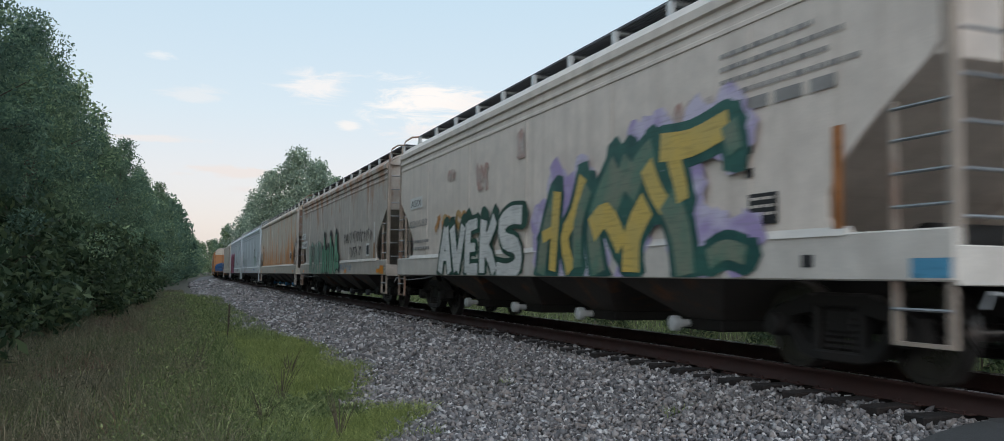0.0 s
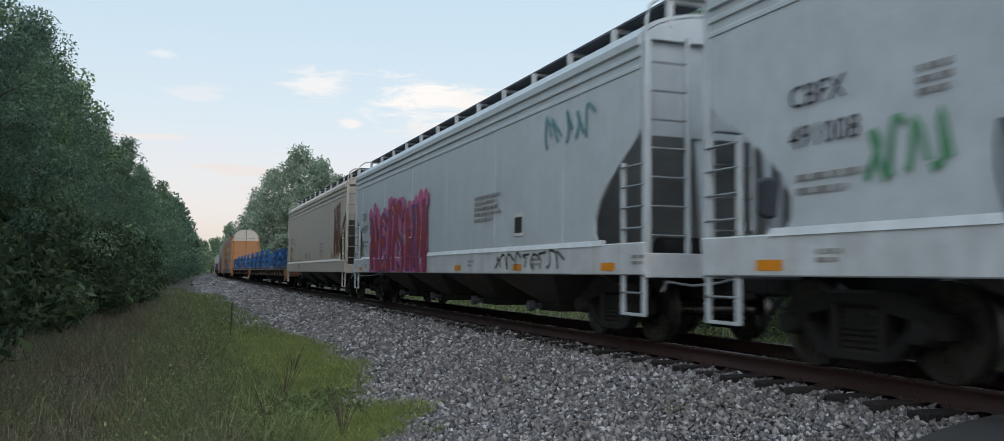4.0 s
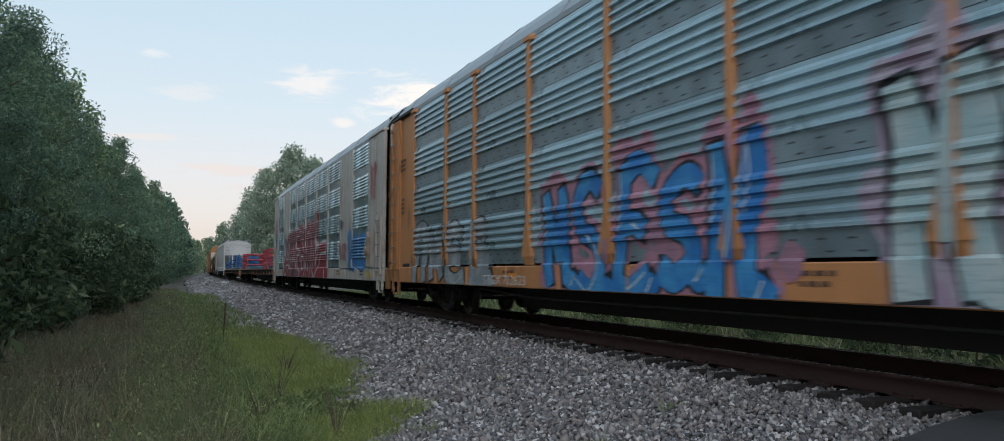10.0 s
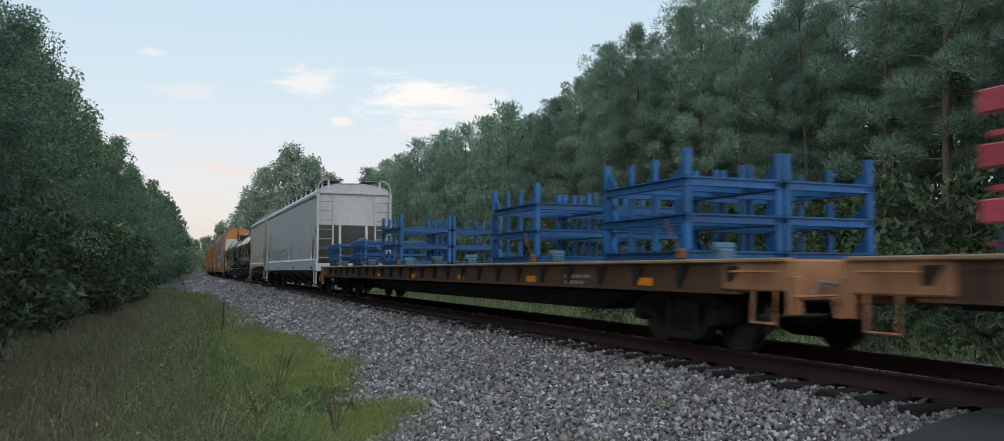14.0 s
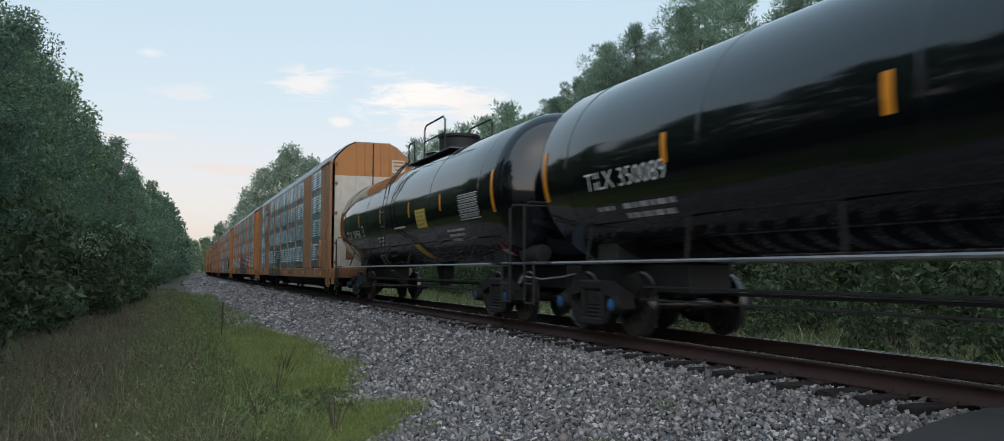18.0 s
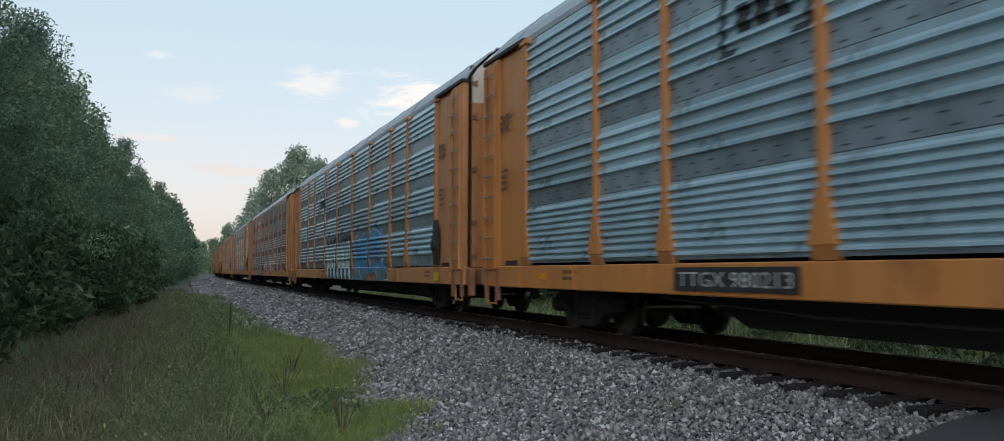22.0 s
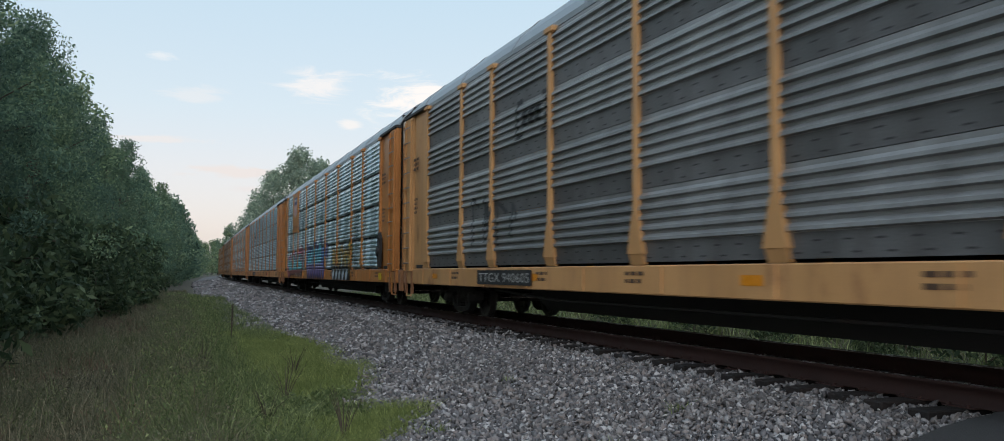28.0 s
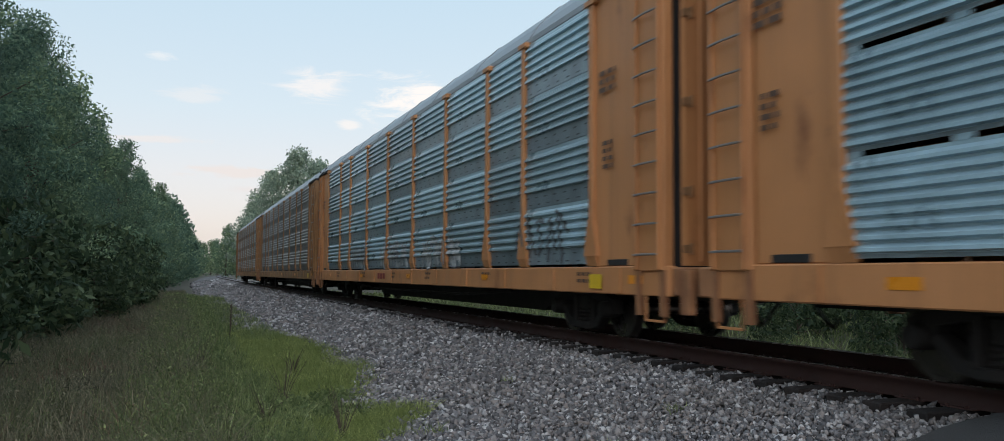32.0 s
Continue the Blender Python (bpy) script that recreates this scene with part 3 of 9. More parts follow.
def build_stones():
    """Loose stones on the bed: about as big as a fist near the camera."""
    rng = np.random.default_rng(4)
    base = np.array([(-1, -.7, -.6), (1, -.8, -.6), (.9, .8, -.7), (-.8, .9, -.6), (-.7, -.6, .6), (.75, -.55, .7), (.6, .65, .55), (-.65, .6, .75)])
    quads = np.array([(0, 3, 2, 1), (4, 5, 6, 7), (0, 1, 5, 4), (1, 2, 6, 5), (2, 3, 7, 6), (3, 0, 4, 7)])
    V, F, n = [], [], 0
    for y0, y1, per, size in ((4.4, 9, 820, 0.0245), (9, 15, 520, 0.0275), (15, 26, 200, 0.040), (26, 45, 80, 0.058), (45, 90, 46, 0.072), (90, 170, 9, 0.13)):
        k = int((y1 - y0) * 6.4 * per)
        ys = rng.uniform(y0, y1, k)
        us = rng.uniform(-1.0, 6.6, k)
        ok = np.array([u < edge_u(y) + 0.12 * rng.normal() and not (abs(abs(u) - 0.755) < 0.10) and not (abs(u) < 1.33 and abs((y - 4.6 + 0.2725) % 0.545 - 0.2725) < 0.125) for u, y in zip(us, ys)])
        ys, us = ys[ok], us[ok]
        if y0 < 6:
            ok = ~((ys < 5.25 - (6.4 - np.array([tx(y) - u for u, y in zip(us, ys)])) * 0.42))
            ys, us = ys[ok], us[ok]
        for y, u in zip(ys, us):
            s = size * rng.uniform(0.6, 1.35) * (1.5 if rng.random() < 0.06 else 1)
            a = rng.uniform(-1, 1, (3, 3)) * 0.22 + np.eye(3) * np.array([1.05, 0.85, 0.66])
            q, _ = np.linalg.qr(rng.normal(size=(3, 3)))
            p = (base + rng.uniform(-0.25, 0.25, (8, 3))) @ a @ q * s
            z = gz(u) + (0.015 if abs(u) > 1.35 else -0.008)
            V.append(p + (tx(y) - u, y, z + rng.uniform(0.0, 0.03)))
            F.append(quads + n)
            n += 8
    me = raw_mesh("ballast_stones", np.concatenate(V), np.concatenate(F), M["stone"], True)
    thing("ballast_stones", "loose grey and tan crushed ballast stones", "gravel", kind="stuff", data=me)


RAIL = ((-0.070, -0.186), (0.070, -0.186), (0.070, -0.174), (0.014, -0.155), (0.010, -0.05), (0.036, -0.038), (0.036, -0.006), (0.028, 0.0),
        (-0.028, 0.0), (-0.036, -0.006), (-0.036, -0.038), (-0.010, -0.05), (-0.014, -0.155), (-0.070, -0.174))


def build_track():
    track = thing("railway_track", "rusty steel rails on dark timber ties in grey ballast", "railway track", kind="structure")
    ys = list(np.arange(-40, 60, 4.0)) + list(np.arange(60, 900, 15.0))
    k = len(RAIL)
    for side in (-0.755, 0.755):
        v, f = [], []
        for y in ys:
            v += [(tx(y) + side + a, y, b) for a, b in RAIL]
        for i in range(len(ys) - 1):
            f += [(i * k + j, i * k + (j + 1) % k, (i + 1) * k + (j + 1) % k, (i + 1) * k + j) for j in range(k)]
        rail = part("rail", raw_mesh("rail", v, f, M["rail"]), track, "rust-brown steel rail")
        v, f = [], []
        for y in ys:
            v += [(tx(y) + side - 0.0375, y, -0.014), (tx(y) + side - 0.036, y, -0.003), (tx(y) + side, y, 0.003), (tx(y) + side + 0.037, y, -0.004)]
        f = [(4 * i + j, 4 * i + j + 1, 4 * i + j + 5, 4 * i + j + 4) for i in range(len(ys) - 1) for j in ((1, 2) if side < 0 else (0, 1, 2))]
        part("running_surface", raw_mesh("running_surface", v, f, M["rail_top"]), rail, "polished bright rail top")
    ties = [Mesh().box(-1.295, 1.295, -0.115, 0.115, -0.36, -0.19, 0.012).mesh("tie", M["tie"]) for _ in range(1)]
    plate = Mesh().box(-0.10, 0.10, -0.17, 0.17, -0.192, -0.178, 0.004)
    for sx in (-0.085, 0.085):
        for sy in (-0.1, 0.1):
            plate.box(sx - 0.012, sx + 0.012, sy - 0.012, sy + 0.012, -0.18, -0.155)
    plate = plate.mesh("tie_plate", M["rail"])
    rng = random.Random(3)
    for i in range(290):
        y = 4.6 + 0.545 * i
        tie = part("tie", ties[0], track, "", (tx(y) + rng.uniform(-0.05, 0.05), y, rng.uniform(-0.02, 0.004)), rng.uniform(-1.2, 1.2))
        if y < 26:
            for side in (-0.755, 0.755):
                part("tie_plate", plate, tie, "", (side, 0, 0))


def build_road():
    """The asphalt road that crosses the track beside the camera."""
    # outline in plan, with a rounded corner by the rail
    near = [(6.34, -3.6), (6.34, 4.6), (6.14, 5.18), (5.85, 5.14), (5.45, 5.02), (4.9, 4.83), (4.3, 4.54), (3.4, 4.1), (1.5, 3.7), (-30, 3.4), (-30, -4.2)]
    far = [(8.14, -3.6), (8.14, 4.2), (12, 3.9), (50, 3.5), (50, -4.2)]
    mid = [(6.62, -3.6), (6.62, 4.1), (7.84, 4.1), (7.84, -3.6)]
    rd = thing("road", "worn grey asphalt road at a level crossing", "road", kind="structure")
    def zroad(x):
        return float(np.interp(x, (0, 3, 5.4, 6.1, 6.35, 6.6, 9, 14), (-0.60, -0.40, -0.19, -0.16, -0.05, -0.02, -0.02, -0.6)))

    def slab(pts, name):
        m = Mesh()
        n = len(pts)
        top = [(x, y, zroad(x)) for x, y in pts]
        m.add(top + [(x, y, z - 0.5) for x, y, z in top], [tuple(range(n)), tuple(range(2 * n - 1, n - 1, -1))] + [(i, i + n, (i + 1) % n + n, (i + 1) % n) for i in range(n)])
        part(name, m.mesh(name, M["asphalt"]), rd)
    # strips, so that the slope follows the fall of the ground
    def clip(pts, x0, x1):
        out = pts
        for sgn, lim in ((1, x0), (-1, -x1)):
            res = []
            for i, p in enumerate(out):
                q = out[(i + 1) % len(out)]
                a, b = sgn * p[0] - lim, sgn * q[0] - lim
                if a >= 0:
                    res.append(p)
                if a * b < 0:
                    t = a / (a - b)
                    res.append((p[0] + (q[0] - p[0]) * t, p[1] + (q[1] - p[1]) * t))
            out = res
            if not out:
                break
        return out
    for x0, x1 in ((-30, 0.0), (0.0, 3), (3, 5.4), (5.4, 6.1), (6.1, 6.34)):
        slab(clip(near, x0, x1), "road_strip")
    slab(mid, "crossing_panel")
    slab(far, "road_strip")


build_ground()
build_ballast()
build_track()
build_road()

# ---- the train ----
V0, V1 = 18.662, -0.01809     # metres a second, and how it slows


def gone(t):
    """How far the train has run at t seconds."""
    return V0 * t + V1 * t * t


MOVING, ROLLING = [], []


def on_train(ob, s, x=0.0, z=0.0, turn=0.0):
    """Notes a thing that rides at s metres from the start of the train's line."""
    MOVING.append((ob, s, x, z, turn))
    return ob


def wheelset_mesh(r):
    prof = [(-0.80, 0.0), (-0.80, 0.10), (-0.815, 0.10), (-0.815, r * 0.86), (-0.825, r * 0.88), (-0.825, r - 0.006), (-0.715, r), (-0.70, r + 0.026), (-0.685, r + 0.018),
            (-0.69, r * 0.84), (-0.735, r * 0.78), (-0.745, 0.17), (-0.70, 0.13), (-0.66, 0.085)]
    return Mesh().lathe([*prof, *[(-a, b) for a, b in prof[::-1]]], "x", 28).mesh("wheelset", M["wheel"], True)


def side_frame_mesh(r):
    m = Mesh()
    # the cast frame in four arms round two windows, with the bearing housings at its ends
    for sg in (-1, 1):
        m.prism([(sg * 0.30, r + 0.30), (sg * 0.42, r + 0.34), (sg * 1.02, r + 0.14), (sg * 1.06, r - 0.06), (sg * 0.70, r - 0.06), (sg * 0.66, r + 0.10), (sg * 0.34, r + 0.16)], -0.09, 0.09, "x")
        m.prism([(sg * 0.66, r + 0.02), (sg * 0.74, r - 0.04), (sg * 0.52, r - 0.27), (sg * 0.28, r - 0.32), (sg * 0.28, r - 0.20), (sg * 0.44, r - 0.16)], -0.085, 0.085, "x")
        m.box(-0.08, 0.08, sg * 0.26, sg * 0.36, r - 0.3, r + 0.3, 0.02)
        m.lathe([(-0.21, 0.05), (-0.20, 0.11), (-0.10, 0.13), (0.06, 0.13)], "x", 12, (0, sg * 0.86, r))
    m.box(-0.09, 0.09, -0.34, 0.34, r + 0.20, r + 0.35, 0.03)
    m.box(-0.10, 0.10, -0.34, 0.34, r - 0.33, r - 0.22, 0.02)
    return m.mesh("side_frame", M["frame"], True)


def springs_mesh(r):
    m = Mesh()
    m.lathe([(r - 0.22 + k * 0.03, 0.068 if k % 2 else 0.045) for k in range(12)], "z", 8)
    return m.mesh("spring", M["frame"])


def truck(car, y, r, s_car):
    bolster = Mesh().box(-1.05, 1.05, -0.2, 0.2, r - 0.05, r + 0.2, 0.03).box(-0.25, 0.25, -0.25, 0.25, r + 0.1, r + 0.36, 0.02)
    bolster.box(-0.6, 0.6, -0.62, -0.5, r - 0.1, r + 0.05).box(-0.6, 0.6, 0.5, 0.62, r - 0.1, r + 0.05)
    tr = part("truck", cached(("bolster", r), lambda: bolster.mesh("truck", M["frame"])), car, "grimy cast-steel truck, darkened for the shade under the car", (0, y, 0))
    for x, turn in ((-0.99, 0), (0.99, 180)):
        part("side_frame", cached(("side", r), lambda: side_frame_mesh(r)), tr, "", (x, 0, 0), turn)
        for ys_ in (-0.16, 0.0, 0.16):
            part("spring", cached(("spring", r), lambda: springs_mesh(r)), tr, "", (x, ys_, 0))
    for dy in (-0.86, 0.86):
        w = part("wheelset", cached(("wheel", r), lambda: wheelset_mesh(r)), tr, "worn steel wheels on an axle", (0, dy, r))
        ROLLING.append((w, s_car + y + dy, dy, r))
    return tr


def coupler_mesh():
    m = Mesh().box(-0.09, 0.09, -0.75, 0.0, 0.72, 0.92, 0.02).box(-0.17, 0.15, -0.98, -0.68, 0.68, 0.96, 0.04)
    return m.mesh("coupler", M["frame"])


def hose_mesh():
    return Mesh().tube([(0.45, 0.1, 0.75), (0.44, -0.15, 0.55), (0.40, -0.4, 0.36), (0.28, -0.65, 0.31), (0.16, -0.85, 0.42)], 0.026, 6).mesh("air_hose", M["dark"])


def lever_mesh():
    return Mesh().tube([(-0.2, -0.05, 0.9), (-0.5, -0.12, 0.84), (-0.9, -0.12, 0.80), (-1.25, -0.05, 0.85), (-1.32, -0.05, 0.72)], 0.018, 5).mesh("uncoupling_lever", M["steel_white"])


def couplers(car, half):
    for y, turn in ((-half, 0), (half, 180)):
        part("coupler", cached("coupler", coupler_mesh), car, "", (0, y, 0), turn)
        part("air_hose", cached("hose", hose_mesh), car, "", (0, y, 0), turn)
        part("uncoupling_lever", cached("lever", lever_mesh), car, "", (0, y, 0), turn)


def ladder(car, x, y0, y1, z0, z1, n, m_rail, face=-1, label=""):
    """Two rails and n rungs on a face of the car that looks along x."""
    g = Mesh()
    for y in (y0, y1):
        g.box(x, x + face * 0.05, y - 0.025, y + 0.025, z0, z1, 0.008)
    lad = part("ladder", g.mesh("ladder", m_rail), car, label)
    rung = cached(("rung", round(y1 - y0, 2), m_rail.name), lambda: Mesh().tube([(-0.03, -(y1 - y0) / 2, 0), (-0.05, 0, 0), (-0.03, (y1 - y0) / 2, 0)], 0.015, 5).mesh("rung", M["steel_white"]))
    for i in range(n):
        part("rung", rung, lad, "", (x + face * 0.03, (y0 + y1) / 2, z0 + (z1 - z0) * (i + 0.5) / n))
    return lad


# writing and pictures on the cars' sides

def glyphs(text, size, offset=0.0, shear=0.0):
    """Corners and faces of a word in the built-in font, its baseline at 0, starting at 0."""
    cu = bpy.data.curves.new("word", "FONT")
    cu.body, cu.size, cu.offset, cu.shear, cu.resolution_u = text, size, offset, shear, 2
    ob = bpy.data.objects.new("word", cu)
    me = bpy.data.meshes.new_from_object(ob)
    v = np.array([p.co[:] for p in me.vertices]) if len(me.vertices) else np.zeros((0, 3))
    f = [tuple(p.vertices) for p in me.polygons]
    bpy.data.meshes.remove(me)
    bpy.data.objects.remove(ob)
    bpy.data.curves.remove(cu)
    return v, f


def flat_at(x):
    return lambda z: x


def round_at(zc, r):
    return lambda z: -math.sqrt(max(0.01, r * r - (z - zc) ** 2)) - 0.004


def decal(car, name, verts2, faces, material, surf, lift=0.0, label=""):
    """Paint on the near side: points in (y along the car, z up)."""
    dy = SHIFT.get(car.name, 0.0)
    m = Mesh().add([(surf(z) - lift, y - dy, z) for y, z in verts2], faces)
    return part(name, m.mesh(name, material), car, label)


def write(car, text, y, z, size, material, surf, width=None, lift=0.0, name="lettering", label=""):
    """A word that reads from the near side: it starts at y and runs towards the car's front."""
    v, f = glyphs(text, size)
    k = 1.0 if width is None or not len(v) else width / max(0.01, v[:, 0].max())
    return decal(car, name, [(y - a * k, z + b) for a, b, _ in v], f, material, surf, lift, label)


def bars(car, y, z, widths, h, gap, material, surf, name="small_print", lift=0.0):
    """Lines of print too small to read."""
    m = Mesh()
    y -= SHIFT.get(car.name, 0.0)
    if material is M["ink"]:
        material = M["brown_ink" if car.name.startswith("autorack") else "print_ink"]
    for i, w in enumerate(widths):
        zz, yy, k = z - i * (h + gap), y, 0
        rng = random.Random(int(abs(y * 100) + i * 7))
        while yy > y - w:
            ww = rng.uniform(0.08, 0.22) * (h / 0.06)
            ye = max(y - w, yy - ww)
            m.add([(surf(zz) - lift, yy, zz), (surf(zz) - lift, ye, zz), (surf(zz + h) - lift, ye, zz + h), (surf(zz + h) - lift, yy, zz + h)], [(0, 1, 2, 3)])
            yy = ye - 0.05 * (h / 0.06)
    return part(name, m.mesh(name, material), car)


def patch(car, name, y0, y1, z0, z1, material, surf, lift=0.0, label="", n=1):
    v, f = [], []
    for i in range(n + 1):
        z = z0 + (z1 - z0) * i / n
        v += [(y0, z), (y1, z)]
        if i:
            f.append((2 * i - 2, 2 * i - 1, 2 * i + 1, 2 * i))
    return decal(car, name, v, f, material, surf, lift, label)


def ribbon(pts, w0, w1):
    """A flat stroke along points in the plane, with rounded bends."""
    v, f = [], []
    n = len(pts)
    for i, (a, b) in enumerate(pts):
        p, q = pts[max(0, i - 1)], pts[min(n - 1, i + 1)]
        dx, dy = q[0] - p[0], q[1] - p[1]
        l = math.hypot(dx, dy) or 1
        w = (w0 + (w1 - w0) * i / max(1, n - 1)) / 2
        v += [(a - dy / l * w, b + dx / l * w), (a + dy / l * w, b - dx / l * w)]
        if i:
            f.append((2 * i - 2, 2 * i - 1, 2 * i + 1, 2 * i))
    return v, f


def smooth_line(pts, n=4):
    """More points on a smooth curve through the given ones."""
    out = []
    for i in range(len(pts) - 1):
        p0, p1, p2, p3 = (np.array(pts[min(max(k, 0), len(pts) - 1)]) for k in (i - 1, i, i + 1, i + 2))
        for t in np.arange(n) / n:
            out.append(tuple(0.5 * (2 * p1 + (p2 - p0) * t + (2 * p0 - 5 * p1 + 4 * p2 - p3) * t * t + (3 * p1 - p0 - 3 * p2 + p3) * t ** 3)))
    return out + [tuple(pts[-1])]


SHIFT = {}       # how far the middle of a car lies from the point from which its paint is laid out
RIBBED = {}      # the autoracks' sides: post places and the sheets' profile


def cut(poly, axis, lim, keep_low):
    res = []
    for i, p in enumerate(poly):
        q = poly[(i + 1) % len(poly)]
        a, b = (lim - p[axis], lim - q[axis]) if keep_low else (p[axis] - lim, q[axis] - lim)
        if a >= 0:
            res.append(p)
        if (a > 0 > b) or (a < 0 < b):
            t = a / (a - b)
            res.append(tuple(u + (v - u) * t for u, v in zip(p, q)))
    return res


def on_ribs(m, car):
    """Lays flat paint into the ribs of the side sheets and over the posts."""
    posts, prof = RIBBED[car.name]
    zs = [z for _, z in prof]
    out = Mesh()
    for fc in m.f:
        poly = [m.v[i] for i in fc]
        lift = -1.584 - poly[0][0]
        ya, yb = min(p[1] for p in poly), max(p[1] for p in poly)
        spans, y = [], ya
        for a, b in posts:
            if b <= y or a >= yb:
                continue
            if a > y:
                spans.append((y, a, False))
            spans.append((max(a, y), min(b, yb), True))
            y = b
        if y < yb:
            spans.append((y, yb, False))
        for a, b, proud in spans:
            pc = cut(cut(poly, 1, a, False), 1, b, True)
            if len(pc) < 3:
                continue
            za, zb = min(p[2] for p in pc), max(p[2] for p in pc)
            marks = [za, *[z for z in ([1.06] if proud else zs) if za < z < zb], zb]
            for z0, z1 in zip(marks, marks[1:]):
                band = cut(cut(pc, 2, z0, False), 2, z1, True) if len(marks) > 2 else pc
                if len(band) < 3 or z1 - z0 < 1e-6:
                    continue
                x0, x1 = (np.interp((z0 + 1e-5, z1 - 1e-5), zs, [x for x, _ in prof]))
                if proud:
                    x0 = x1 = -1.579 if z0 > 1.05 else -1.546
                out.add([(x0 + (x1 - x0) * (p[2] - z0) / (z1 - z0) - 0.005 - lift, p[1], p[2]) for p in band], [tuple(range(len(band)))])
    return out


SPRAY = {}


def paint(a, b=None):
    key = (a, b)
    if key not in SPRAY:
        SPRAY[key] = spray("spray_paint", a, b or shade(a, 0.7))
    return SPRAY[key]


def blob(m, y, z, r, x, rng, zmin, n=10):
    m.add([(x, y + r * math.cos(a) * rng.uniform(0.75, 1.2), max(zmin, z + r * math.sin(a) * rng.uniform(0.75, 1.2))) for a in np.linspace(0, 2 * math.pi, n, endpoint=False)], [tuple(range(n))])


def graffiti(car, y, z, w, h, seed, fill, edge, halo=None, letters=5, surf=flat_at(-1.60), word="", label="", fat=1.0, shine=True, rim=0.06, cells=()):
    """A sprayed piece that starts at y and runs towards the car's front: halo, outline, fill and shine in layers."""
    rng = random.Random(seed)
    y -= SHIFT.get(car.name, 0.0)
    zmin = 0.945 if surf(1) > -1.575 else 0.685
    shapes, last, done = [], 2, 0.0
    for i in range(letters):
        cell = cells[i] if cells else w / letters
        cx = y - done - cell * 0.5
        done += cell
        if word:
            gv, gf = glyphs(word[i], h * 1.25, h * 0.028 * fat, rng.uniform(-0.15, 0.15))
            a0, a1, b0, b1 = gv[:, 0].min(), gv[:, 0].max(), gv[:, 1].min(), gv[:, 1].max()
            kx, kz = cell * 0.95 / (a1 - a0), h * rng.uniform(0.9, 1.08) / (b1 - b0)
            shapes.append(("g", word[i], cx + cell * 0.475, z + rng.uniform(-0.04, 0.04) * h, kx, kz, a0, b0))
            continue
        strokes = []
        top, low = z + h * rng.uniform(0.82, 1.06), z + h * rng.uniform(-0.04, 0.10)
        lean = rng.uniform(-0.22, 0.22) * cell
        at = lambda u, v: (cx - u * cell + lean * v, low + (top - low) * v)
        kind = rng.choice([k for k in range(5) if k != last])
        last = kind
        bend = rng.uniform(-0.1, 0.1)
        if kind != 3:
            strokes.append([at(-0.26, -0.03), at(-0.32 + bend, 0.3), at(-0.25, 0.65), at(-0.34, 1.0)])
        if kind in (0, 1, 4):
            strokes.append([at(0.30, 0.0), at(0.24 - bend, 0.35), at(0.32, 0.7), at(0.22, 1.04)])
        if kind == 0:
            strokes.append([at(-0.3, 0.5), at(0.0, 0.42 + bend), at(0.3, 0.52)])
        elif kind == 1:
            strokes.append([at(-0.32, 0.98), at(0.0, 0.35), at(0.05, 0.30), at(0.24, 0.95)])
        elif kind == 2:
            strokes += [[at(-0.3, 0.95), at(0.05, 1.05), at(0.42, 0.88)], [at(-0.28, 0.52), at(0.0, 0.55), at(0.28, 0.48)], [at(-0.3, 0.06), at(0.05, 0.0), at(0.45, 0.14)]]
        elif kind == 3:
            strokes.append([at(0.32, 0.9), at(0.05, 1.02), at(-0.3, 0.85), at(-0.22, 0.58), at(0.15, 0.45), at(0.30, 0.2), at(0.0, 0.0), at(-0.34, 0.12)])
        else:
            strokes.append([at(-0.32, 0.97), at(0.0, 1.06), at(0.34, 0.92)])
        if rng.random() < 0.5:
            strokes.append([at(0.3, 0.1), at(0.48, -0.02), at(0.60, 0.10)])
        shapes.append(("s", [smooth_line(st) for st in strokes], cell * rng.uniform(0.24, 0.31) * fat))
    piece, white = None, paint((0.60, 0.66, 0.68))
    for layer, (grow, col) in enumerate(((0.13, halo), (rim, edge), (0.0, fill), (-1, white if shine else None))):
        if col is None:
            continue
        m = Mesh()
        for j, sh in enumerate(shapes):
            lift = layer * 0.004 + j * 0.0004
            if sh[0] == "g":
                if layer == 3:
                    continue
                _, ch, yy, zz, kx, kz, a0, b0 = sh
                gv, gf = glyphs(ch, h * 1.25, h * (0.028 * fat + grow * 0.42))
                m.add([(surf(zz) - lift, yy - (p[0] - a0) * kx, max(zmin, zz + (p[1] - b0) * kz)) for p in gv], gf)
                continue
            for st in sh[1]:
                if layer == 3:
                    if len(st) > 2 and rng.random() < 0.6:
                        d = sh[2] * 0.34
                        rv, rf = ribbon([(a + d, b) for a, b in st[len(st) // 2:]], h * 0.022, h * 0.014)
                        m.add([(surf(b) - lift, a, max(zmin, b)) for a, b in rv], rf)
                    continue
                g = grow * h
                (pa, za), (pb, zb) = st[0], st[-1]
                l = math.hypot(pb - pa, zb - za) or 1
                e = g * 0.5
                st2 = [(pa - (pb - pa) / l * e, za - (zb - za) / l * e), *st[1:-1], (pb + (pb - pa) / l * e, zb + (zb - za) / l * e)]
                rv, rf = ribbon(st2, sh[2] * rng.uniform(0.9, 1.15) + g, sh[2] * rng.uniform(0.75, 1.2) + g)
                lift += 0.00013
                m.add([(surf(b) - lift, a, max(zmin, b)) for a, b in rv], rf)
                if layer == 0:
                    for a, b in st[::4]:
                        for _ in range(2):
                            lift += 0.00004
                            blob(m, a + rng.uniform(-0.2, 0.2) * h, b + rng.uniform(-0.05, 0.16) * h, h * rng.uniform(0.08, 0.16), surf(b) - lift, rng, zmin)
        if not m.v:
            continue
